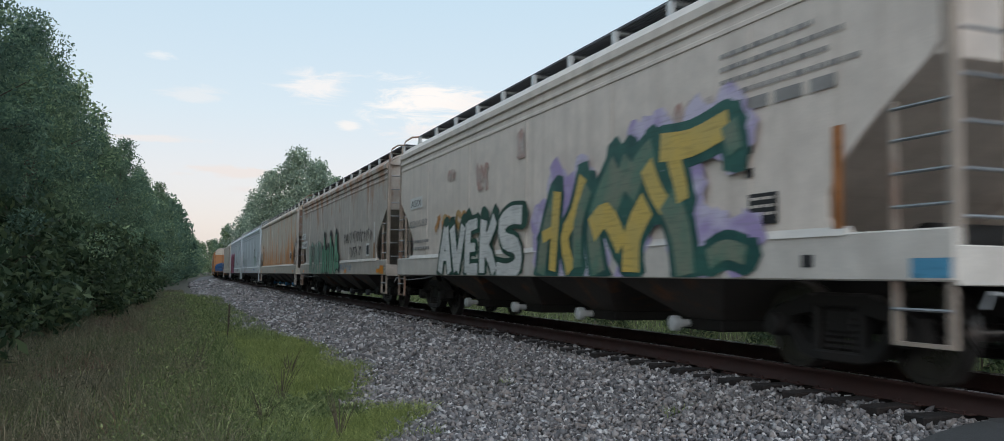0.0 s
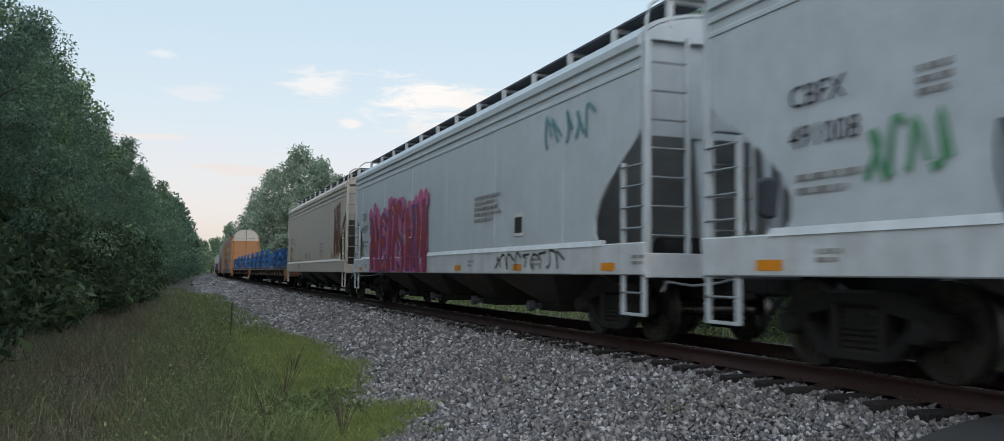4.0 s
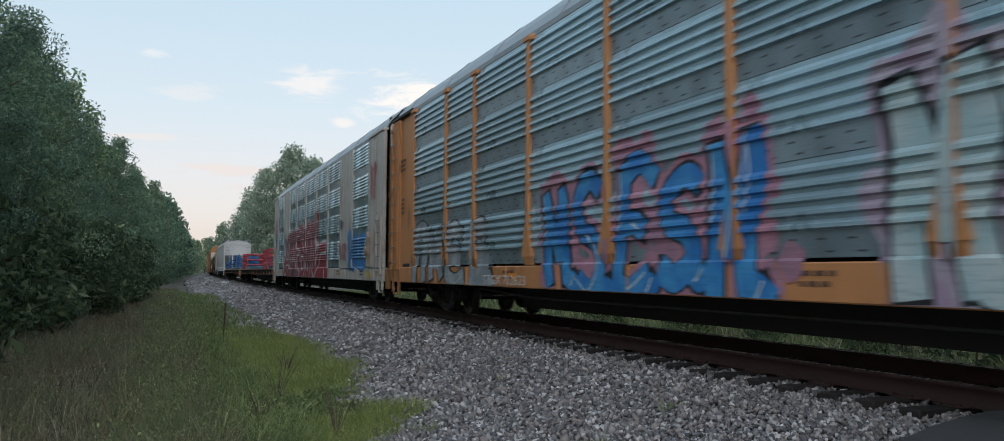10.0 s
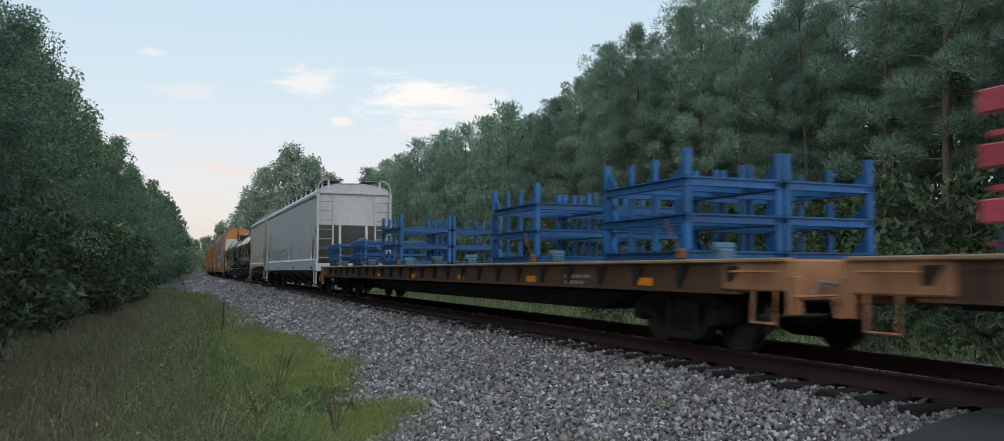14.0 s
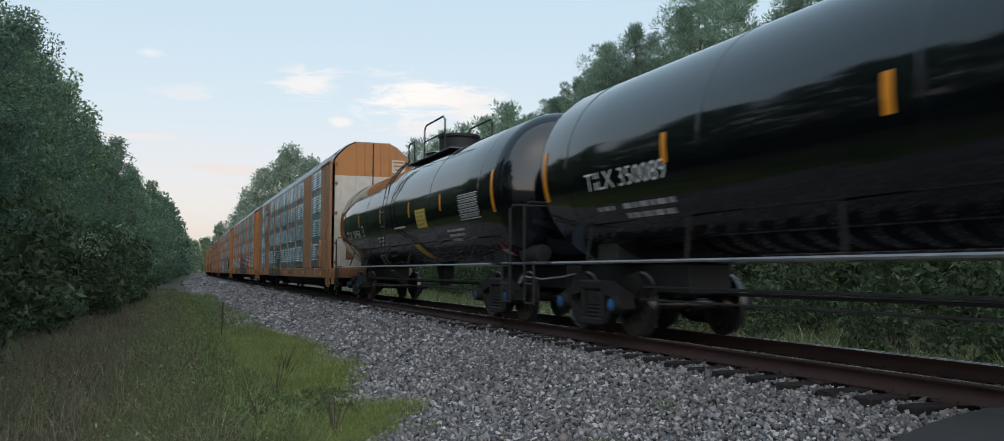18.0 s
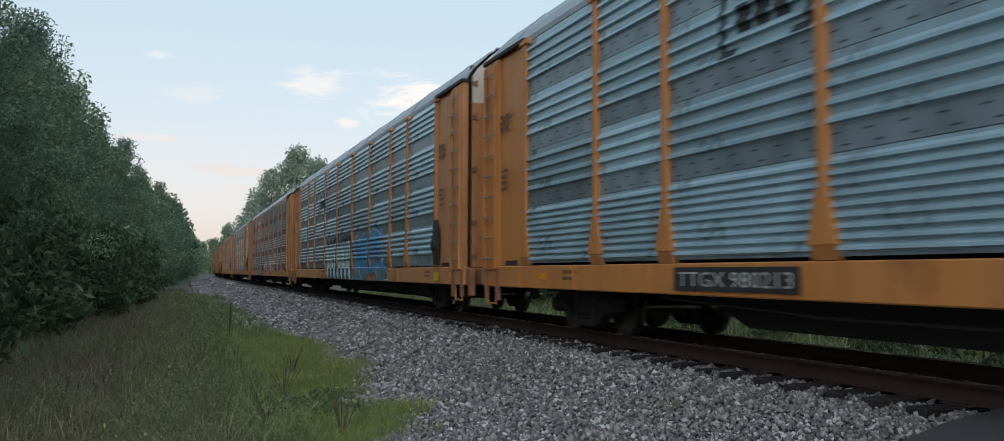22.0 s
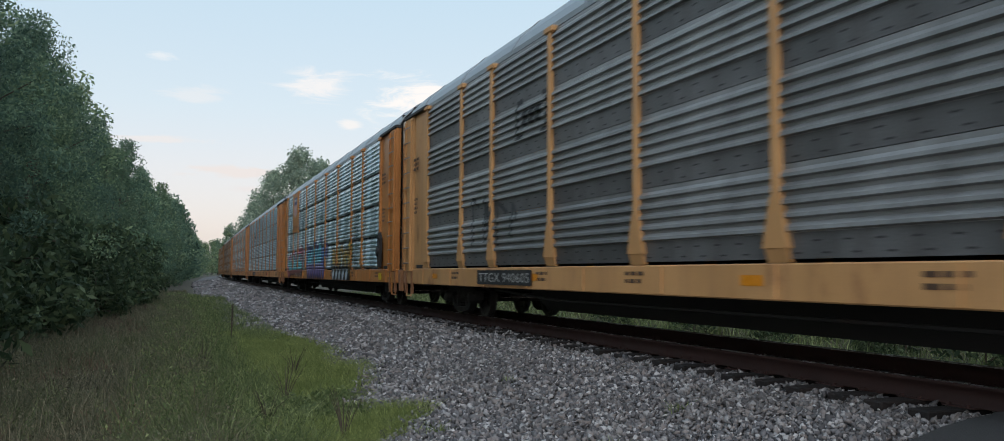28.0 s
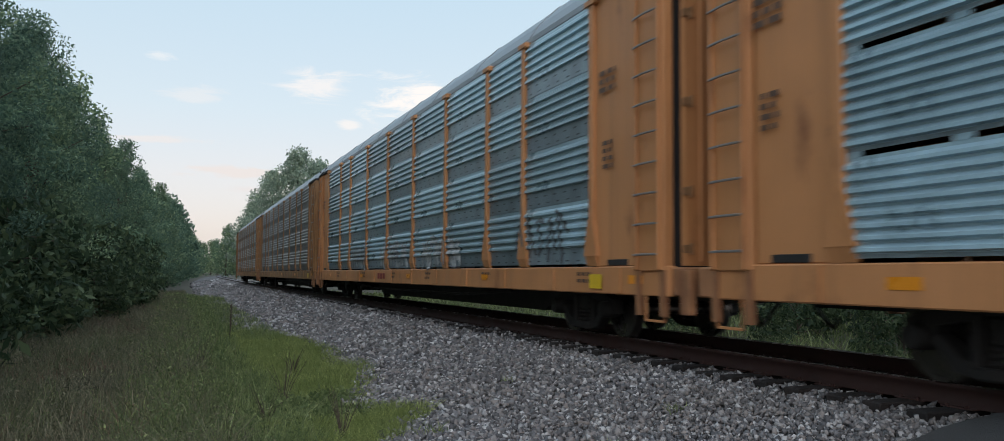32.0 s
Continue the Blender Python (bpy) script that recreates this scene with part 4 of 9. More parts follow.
        if car.name in RIBBED and surf(1) < -1.57:
            m = on_ribs(m, car)
        me = m.mesh("graffiti", col)
        if piece is None:
            piece = part("graffiti", me, car, label)
        else:
            part(("", "graffiti_outline", "graffiti_fill", "graffiti_shine")[layer], me, piece)
    return piece


def drawn(car, y, z, w, h, strokes, edge, rim, surf, halo=None, seed=1, label=""):
    """A sprayed piece laid out stroke by stroke in its own square: a cloud, dark edges, and each stroke's fill."""
    rng = random.Random(seed)
    y -= SHIFT.get(car.name, 0.0)
    zmin = 0.685 if car.name in RIBBED else 0.945
    lay = [(mat, wd, [(y - a * w, z + b * h) for a, b in pts]) for mat, wd, pts in strokes]
    back = Mesh()
    if halo:
        for k, (_, _, pts) in enumerate(lay):
            for a, b in smooth_line(pts, 3):
                for _ in range(2):
                    n = len(back.f)
                    blob(back, a + rng.uniform(-0.16, 0.16) * h, b + rng.uniform(-0.06, 0.18) * h, h * rng.uniform(0.10, 0.17), surf(b) - 0.00004 * n, rng, zmin, 11)
    outline = Mesh()
    for k, (_, wd, pts) in enumerate(lay):
        rv, rf = ribbon(smooth_line(pts, 3), wd + rim, wd + rim)
        (a0, b0), (a1, b1) = pts[0], pts[1]
        outline.add([(surf(b) - 0.008 - 0.0003 * k, a, max(zmin, b)) for a, b in rv], rf)
        for (a, b) in (pts[0], pts[-1]):
            blob(outline, a, b, (wd + rim) * 0.56, surf(b) - 0.0081 - 0.0003 * k, random.Random(k), zmin, 8)
    ribbed = car.name in RIBBED
    bend = (lambda m: on_ribs(m, car)) if ribbed else (lambda m: m)
    piece = part("graffiti", bend(back if halo else outline).mesh("graffiti", halo or edge), car, label)
    if halo:
        part("graffiti_outline", bend(outline).mesh("graffiti_outline", edge), piece)
    for k, (mat, wd, pts) in enumerate(lay):
        rv, rf = ribbon(smooth_line(pts, 3), wd, wd * 0.86)
        m = Mesh().add([(surf(b) - 0.0145 - 0.0003 * k, a, max(zmin, b)) for a, b in rv], rf)
        part("graffiti_stroke", bend(m).mesh("graffiti_stroke", mat), piece)
    return piece


def tag(car, y, z, w, h, seed, col, surf=flat_at(-1.60), thick=0.05, n=6, lift=0.0):
    """A quick scrawl in one colour."""
    y -= SHIFT.get(car.name, 0.0)
    rng = random.Random(seed)
    m = Mesh()
    for i in range(n):
        cx = y - w * (i + 0.5) / n
        pts = [(cx + rng.uniform(-0.4, 0.4) * w / n, z + h * k) for k in (rng.uniform(0, 0.2), rng.uniform(0.3, 0.7), rng.uniform(0.8, 1.05))]
        pts.append((cx - 0.6 * w / n, z + h * rng.uniform(0, 1)))
        v, f = ribbon(smooth_line(pts, 3), thick, thick * 0.8)
        m.add([(surf(b) - lift - 0.0003 * i, a, b) for a, b in v], f)
    if car.name in RIBBED and surf(1) < -1.57:
        m = on_ribs(m, car)
    return part("graffiti", m.mesh("graffiti", col), car)


def boxed_logo(car, y, z, w, h):
    """A black company mark between two brackets, as plain shapes."""
    m = Mesh()
    y -= SHIFT.get(car.name, 0.0)

    def bar(a, b, c, d):
        m.add([(-1.584, a, c), (-1.584, b, c), (-1.584, b, d), (-1.584, a, d)], [(0, 1, 2, 3)])

    for sg in (-1, 1):
        e = y - w / 2 + sg * w / 2
        bar(e, e - sg * 0.09, z, z + h)
        bar(e, e - sg * w * 0.2, z, z + 0.08)
        bar(e, e - sg * w * 0.2, z + h - 0.08, z + h)
    for k in range(3):
        a = y - w * (0.2 + 0.21 * k)
        bar(a, a - w * 0.17, z + h * 0.3, z + h * 0.7)
    return part("company_mark", on_ribs(m, car).mesh("company_mark", M["ink"]), car)


# autoracks

BAYS_WIDE = (2.02, 4.52, 6.60, 9.22, 12.13, 15.07, 17.98, 20.60, 22.68, 25.18)
BAYS = (2.07, 4.72, 6.60, 9.37, 12.18, 15.02, 17.83, 20.60, 22.48, 25.13)
LA = 27.2


def sheet_profile(h, ribs, plain=0.27):
    """Outline of a pressed sheet: a plain strip, then ribs whose upper faces catch the sky."""
    prof = [(0.0, 0.0), (0.0, h * plain)]
    step = h * (0.98 - plain) / ribs
    for i in range(ribs):
        z = h * plain + i * step
        k = min(0.095, step * 0.80)
        prof += [(0.0, z + step * 0.05), (-0.044, z + step * 0.05 + k * 0.16), (-0.040, z + step * 0.05 + k * 0.55), (0.0, z + step * 0.05 + k)]
    return prof + [(0.0, h)]


def sheet_mesh(length, h, material, screen, ribs=5, plain=0.27):
    """A pressed side sheet: a plain strip with two rows of punched holes, then the ribs."""
    prof = sheet_profile(h, ribs, plain)
    m = Mesh().prism([*prof, (0.012, h), (0.012, 0.0)], 0, length)
    n = max(3, int(length / 0.36))
    for row, z in enumerate((0.22, 0.68) if plain > 0.1 else ()):
        z *= h * plain
        for i in range(n):
            y = length * (i + 0.35 + 0.3 * row) / n
            m.add([(-0.004, y - 0.055, z), (-0.004, y, z - 0.014), (-0.004, y + 0.055, z), (-0.004, y, z + 0.014), (0.0, y, z)], [(0, 1, 2, 3), (0, 4, 1), (1, 4, 2), (2, 4, 3), (3, 4, 0)])
    me = m.mesh("side_sheet", material)
    me.materials.append(screen)
    me.materials.append(M["dark"])
    for p in me.polygons:
        if p.center.z < h * plain and p.area > 0.01:
            p.material_index = 1
        elif plain > 0.1 and p.center.z < h * plain * 0.8 and p.area < 0.003 and -0.006 < p.center.x < -0.0005:
            p.material_index = 2
    return me


def post_mesh(material, flared=True):
    """A tapered side post: narrow above, flared at its foot, which turns in under the flare."""
    if not flared:
        return Mesh().box(-1.575, -1.50, -0.06, 0.06, 1.05, 4.93, 0.012).mesh("side_post", material)
    m = Mesh().box(-1.575, -1.50, -0.068, 0.068, 1.65, 4.93, 0.012)
    flare = [(-1.582, -0.20, 1.20), (-1.582, 0.20, 1.20), (-1.582, 0.075, 1.72), (-1.582, -0.075, 1.72)]
    m.add([*flare, *[(-1.505, b, c) for _, b, c in flare]], [(0, 1, 2, 3), (4, 7, 6, 5), (0, 4, 5, 1), (0, 3, 7, 4), (1, 5, 6, 2), (2, 6, 7, 3)])
    m.prism([(-1.575, 1.20), (-1.535, 1.055), (-1.48, 1.055), (-1.48, 1.20)], -0.17, 0.17)
    m.box(-1.60, -1.48, -0.17, 0.17, 4.86, 4.95, 0.01)
    return m.mesh("side_post", material)


ROOF = ((-1.50, 4.93), (-1.50, 5.02), (-1.36, 5.24), (-0.98, 5.60), (-0.66, 5.76), (0.66, 5.76), (0.98, 5.60), (1.36, 5.24), (1.50, 5.02), (1.50, 4.93))


def autorack(s, panel="galv", trim="yellow", top="cream", wide=(), slots=False, label="", ribs=5, seed=1, door=""):
    """A bilevel autorack, its front corner s metres from the start of the train's line."""
    car = thing("autorack_car", label, "rail car", "cars of the freight train")
    sc = s + LA / 2
    on_train(car, sc)
    y0, y1 = -LA / 2, LA / 2
    bays = BAYS_WIDE if wide else BAYS
    cw = bays[0]
    T, P = M[trim], M[panel]
    for k, x in ((0, -1.54), (1, 1.42)):
        g = Mesh().box(x, x + 0.12, y0, y1, 0.67, 1.05, 0.015)
        for i in range(12):
            yy = y0 + 1.2 + i * 2.2
            g.box(x - 0.02, x + 0.10, yy, yy + 0.05, 0.69, 1.03)
        part("side_sill", cached(("sill", k, trim), lambda: g.mesh("side_sill", T)), car)
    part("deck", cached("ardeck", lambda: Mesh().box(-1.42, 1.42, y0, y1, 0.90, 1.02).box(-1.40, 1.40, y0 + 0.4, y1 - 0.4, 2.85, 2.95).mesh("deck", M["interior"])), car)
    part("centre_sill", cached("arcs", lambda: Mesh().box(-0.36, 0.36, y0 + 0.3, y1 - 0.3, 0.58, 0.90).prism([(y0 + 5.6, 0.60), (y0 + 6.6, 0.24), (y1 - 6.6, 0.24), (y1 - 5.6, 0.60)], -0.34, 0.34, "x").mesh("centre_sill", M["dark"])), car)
    inner = [(x * 0.985, z - 0.03) for x, z in ROOF]
    part("roof", cached("arroof", lambda: Mesh().prism([*ROOF, *inner[::-1]], y0 + 0.05, y1 - 0.05).mesh("roof", M["roof"])), car)
    seam = cached("arseam", lambda: Mesh().prism([*[(x * 1.006, z + 0.018) for x, z in ROOF], *inner[::-1]], -0.03, 0.03).mesh("roof_rib", M["roof"]))
    for i in range(9):
        part("roof_rib", seam, car, "", (0, y0 + 1.5 + i * (LA - 3) / 8, 0))
    # posts, corner panels and sheets
    post = cached(("post", trim, bool(wide)), lambda: post_mesh(T, not wide))
    for i, b in enumerate(bays):
        if wide and i in (0, len(bays) - 1):
            continue
        part("side_post", post, car, "", (0, y0 + b, 0))
        part("side_post", post, car, "", (0, y0 + b, 0), 180)
    # corners: a raised ladder plate at the very end, then a recessed panel up to the first post
    def span(sg, a, b, x0, x1, z0, z1):
        ya, yb = sorted((sg * a, sg * b))
        return Mesh().box(x0, x1, ya, yb, z0, z1, 0.015)

    for yy, sg in ((y0, 1), (y1, -1)):
        for tn in (0, 180):
            g = sg if tn == 0 else -sg
            if wide:
                part("corner_panel", cached(("cplate", trim, cw, g), lambda: span(g, 0.04, cw, -1.565, -1.46, 1.04, 4.93).mesh("corner_panel", T)), car, "", (0, yy, 0), tn)
                part("panel_seam", cached(("cseam", trim, g), lambda: span(g, 0.98, 1.02, -1.58, -1.56, 1.06, 4.90).mesh("panel_seam", T)), car, "", (0, yy, 0), tn)
            else:
                part("corner_panel", cached(("cplate", trim, cw, g), lambda: span(g, 0.82, cw, -1.515, -1.44, 1.05, 4.93).mesh("corner_panel", T)), car, "", (0, yy, 0), tn)
                part("ladder_bay", cached(("cbay", trim, g), lambda: span(g, 0.06, 0.78, -1.57, -1.42, 0.98, 4.93).mesh("ladder_bay", T)), car, "", (0, yy, 0), tn)
                # a dark bar laid on the panel paints the shade of a low slot
                part("drain_slot", cached(("cslot", g), lambda: span(g, 1.05, 1.65, -1.52, -1.50, 1.06, 1.15).mesh("drain_slot", M["dark"])), car, "", (0, yy, 0), tn)
        cap = cached(("ccap", trim, cw), lambda: Mesh().box(-1.60, -1.42, -cw / 2 + 0.02, cw / 2, 4.92, 5.0, 0.01).mesh("corner_cap", M["dark"] if not wide else T))
        part("corner_cap", cap, car, "", (0, yy + sg * cw / 2, 0))
        # brackets that hang under the sill at the corner
        for d in (0.12, 0.72):
            part("corner_bracket", cached(("cbrk", trim, door), lambda: Mesh().prism([(-0.07, 1.0), (0.07, 1.0), (0.05, 0.42), (-0.05, 0.42)], -1.56, -1.50, "x").mesh("corner_bracket", M["end_rust"] if door != "brown" else T)), car, "", (0, yy + sg * d, 0))
    edges = [(bays[i], bays[i + 1]) for i in range(len(bays) - 1)]
    rows = 4
    hs = 3.82 / rows
    per_row = ribs if isinstance(ribs, tuple) else (ribs,) * rows

    def sheet_h(j):
        return hs - (0.052 if slots and j < 3 else 0.008)

    def plain_of(j):
        return 0.04 if slots or per_row[j] > 7 else 0.27
    line = [(-1.545, 0.60), (-1.545, 1.06)]
    for j in range(rows):
        line += [(-1.515 + x, 1.09 + j * hs + z) for x, z in sheet_profile(sheet_h(j), per_row[j], plain_of(j))]
    solid = [(y0 - 0.2, y0 + cw + 0.07), *[(y0 + edges[i][0], y0 + edges[i][1]) for i in wide], *[(y0 + b - 0.07, y0 + b + 0.07) for b in bays[1:-1]], (y1 - cw - 0.07, y1 + 0.2)]
    RIBBED[car.name] = (sorted(solid), line)
    for i, (a, b) in enumerate(edges):
        if i in wide:
            continue
        for j in range(rows):
            h = sheet_h(j)
            me = cached(("sheet", round(b - a, 2), round(h, 3), panel, per_row[j]), lambda: sheet_mesh(b - a - 0.02, h, P, M[panel + "_screen"], per_row[j], plain_of(j)))
            part("side_sheet", me, car, "", (-1.515, y0 + a + 0.01, 1.09 + j * hs))
            if slots is True and j < 3:
                for q0, q1_ in ((0.01, 0.09), (0.47, 0.54), (0.91, 0.99)):
                    wd = (b - a) * (q1_ - q0)
                    part("slot_cover", cached(("cover", round(wd, 2), panel), lambda: Mesh().box(-0.014, 0.012, 0, wd, 0, 0.052).mesh("slot_cover", P)), car, "", (-1.505, y0 + a + (b - a) * q0, 1.09 + (j + 1) * hs - 0.052))
    part("far_side_wall", cached(("farside", panel), lambda: Mesh().box(1.50, 1.53, y0 + 1.3, y1 - 1.3, 1.09, 4.90).mesh("far_side_wall", P)), car)
    for i in wide:
        a, b = edges[i]
        me = cached(("wide", i, trim), lambda: Mesh().prism([(-1.50, a), (-1.58, a), (-1.58, a + 0.1), (-1.56, a + 0.11), (-1.56, b - 0.11), (-1.58, b - 0.1), (-1.58, b), (-1.50, b)], 1.05, 4.93, "z").mesh("side_plate", T))
        part("side_plate", me, car, "", (0, y0, 0))
    # end doors: two leaves with a paler top
    def leaf(sg, z0, z1, roof):
        pts = [(sg * 0.025, z0), (sg * 1.40, z0)]
        pts += [(sg * 1.40, z1), (sg * 0.025, z1)] if not roof else [(sg * 1.40, 5.02), (sg * 1.28, 5.20), (sg * 0.95, 5.53), (sg * 0.62, 5.70), (sg * 0.025, 5.70)]
        return Mesh().prism(pts, -0.05, 0.05)
    for yy, tn in ((y0 - 0.12, 0), (y1 + 0.12, 180)):
        for sg in (-1, 1):
            d = part("end_door", cached(("leaf", sg, door or trim), lambda: leaf(sg, 1.05, 4.45, False).mesh("end_door", M[door or trim])), car, "", (0, yy, 0), tn)
            for xx in (0.62, 1.18):
                part("door_rib", cached(("drib", door or trim), lambda: Mesh().box(-0.022, 0.022, -0.085, -0.04, 1.1, 4.44, 0.008).mesh("door_rib", M[door or trim])), d, "", (sg * xx, 0, 0))
            if sg < 0 and tn == 0 and seed > 1:
                part("door_recess", cached("drec", lambda: Mesh().box(-0.98, -0.70, -0.062, -0.052, 1.35, 2.35, 0.004).mesh("door_recess", M["brown"])), d)
                g = Mesh()
                for k in range(4):
                    g.box(-0.95, -0.72, -0.056, -0.052, 3.25 + k * 0.07, 3.275 + k * 0.07)
                part("small_print", cached("dprint", lambda: g.mesh("small_print", M["brown_ink"])), d)
            dt = part("door_top", cached(("leaft", sg, top), lambda: leaf(sg, 4.454, 5.7, True).mesh("door_top", M[top])), d)
            for xx, hi in ((0.30, 5.66), (0.62, 5.64)) if tn == 0 else ():
                part("door_rib", cached(("trib", top, hi), lambda: Mesh().box(-0.022, 0.022, -0.085, -0.04, 4.47, hi, 0.008).mesh("door_rib", M[top])), dt, "", (sg * xx, 0, 0))
            for z in (1.25, 1.95, 3.05, 4.15, 4.85) if tn == 0 else ():
                part("door_hinge", cached(("dhinge", trim), lambda: Mesh().box(-0.08, 0.05, -0.075, -0.04, -0.05, 0.05, 0.008).lathe([(-0.07, 0.022), (0.07, 0.022)], "z", 8, (0.03, -0.07, 0)).mesh("door_hinge", M["brown"])), d, "", (sg * 1.36, 0, z))
            if sg > 0 and tn == 0 and wide:
                part("notice", cached("dnotice", lambda: Mesh().box(0.72, 1.20, -0.056, -0.051, 4.62, 5.10).mesh("notice", M["cream"])), dt, "pale notice panel")
                for k, w in enumerate((0.40, 0.34, 0.22)):
                    part("small_print", cached(("dnp", k), lambda: Mesh().box(0.96 - w / 2, 0.96 + w / 2, -0.060, -0.057, 4.98 - k * 0.14, 5.05 - k * 0.14).mesh("small_print", M["yellow"])), dt)
        part("end_sill", cached(("endsill", trim, door), lambda: Mesh().box(-1.5, 1.5, -0.18, 0.1, 0.68, 1.03, 0.02).box(-1.52, -1.42, -0.30, -0.1, 0.46, 1.0, 0.01).mesh("end_sill", M["brown"] if door == "brown" else M["end_rust"])), car, "", (0, yy, 0), tn)
    if seed in (2, 4, 6, 8, 9, 10):
        g = Mesh().prism([(-0.06, 1.10), (0.06, 1.10), (0.14, 1.45), (0.12, 1.95), (0.0, 2.12), (-0.10, 1.95), (-0.13, 1.5)], -1.66, -1.56, "x")
        g.lathe([(-1.72, 0.03), (-1.70, 0.13), (-1.66, 0.13)], "x", 12, (0, 0.02, 1.55))
        part("hand_brake", cached(("brakeh", min(seed, 6)), lambda: g.mesh("hand_brake", M["rusty_post"] if seed == 2 else T if seed == 4 else M["dark"])), car, "hand brake lever and housing", (0, y0 + cw - 0.28, 0))
    # added dark sheets inside the doors stand for the unlit interior
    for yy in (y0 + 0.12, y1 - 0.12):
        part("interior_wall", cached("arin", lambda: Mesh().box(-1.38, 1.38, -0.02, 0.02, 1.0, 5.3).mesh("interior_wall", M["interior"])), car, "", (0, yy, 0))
    for ya, yb in ((y0 + 0.14, y0 + 0.70), (y1 - 0.70, y1 - 0.14)):
        if wide:
            ladder(car, -1.565, ya, yb, 0.86, 2.55, 5, T)
        else:
            ladder(car, -1.57, ya, yb, 1.0, 4.85, 10, T)
    for yy in (y0 + 3.35, y1 - 3.35):
        truck(car, yy, 0.42, sc)
    couplers(car, LA / 2 + 0.12)
    # brake pipe under the sill and steps
    part("brake_pipe", cached("arpipe", lambda: Mesh().tube([(-1.25, y0 + 6, 0.62), (-1.25, y0 + 9, 0.50), (-1.25, y1 - 9, 0.50), (-1.25, y1 - 6, 0.62)], 0.025, 5).mesh("brake_pipe", M["frame"])), car)
    step = cached(("step", trim), lambda: Mesh().tube([(-1.52, -0.22, 0.68), (-1.52, -0.22, 0.36), (-1.52, 0.22, 0.36), (-1.52, 0.22, 0.68)], 0.022, 5).mesh("step", T))
    for yy in (y0 + 0.35, y1 - 0.35):
        part("step", step, car, "", (0, yy, 0))
    # stencils on the corner panels and the sill
    S1, S2 = flat_at(-1.556), flat_at(-1.546)
    rng = random.Random(seed)
    for yy in (y0 + cw - 0.25, y1 - 0.85) if cw > 1.5 else ():
        bars(car, yy, 3.75, (0.5, 0.45, 0.5), 0.07, 0.05, M["ink"], S1)
        bars(car, yy - 0.1, 2.75, (0.3, 0.25, 0.3, 0.3), 0.06, 0.05, M["ink"], S1)
    if seed == 11:
        patch(car, "placard", y0 + cw - 0.08, y0 + cw - 0.40, 1.98, 2.12, M["yellow_sign"], S1)
    else:
        patch(car, "placard", y0 + cw + 0.05, y0 + cw - 0.33, 0.74, 0.94, M["yellow_sign"], flat_at(-1.562))
    for k in range(6):
        yy = y0 + 2.6 + k * 4.1 + rng.uniform(-0.6, 0.6)
        bars(car, yy, 0.92, (0.5, 0.42), 0.05, 0.05, M["ink"], S2)
    for k in range(5):
        patch(car, "reflector", y0 + 1.0 + k * 5.9, y0 + 0.62 + k * 5.9, 0.82, 0.93, M["orange"], S2)
    return car


def sill_number(car, mark, yc, w=2.6, plate=True, z=0.78, size=0.24):
    """The reporting mark on the side sill, on a black plate or on the bare paint."""
    if plate:
        patch(car, "number_panel", yc + 0.10, yc - w - 0.10, z - 0.05, z + 0.22, M["ink"], flat_at(-1.566))
    write(car, mark, yc, z, size, M["dull_white"], flat_at(-1.570 if plate else -1.606), w)


def maker_mark(car, y):
    """A dark red company mark on the sill, as plain shapes."""
    m, f = [], []
    for k in range(3):
        n, a = len(m), y - k * 0.34
        m += [(a, 0.95), (a - 0.26, 0.95), (a - 0.26, 0.79), (a, 0.79)]
        f.append((n, n + 1, n + 2, n + 3))
    decal(car, "company_mark", m, f, M["mark_red"], flat_at(-1.549))


# covered hoppers

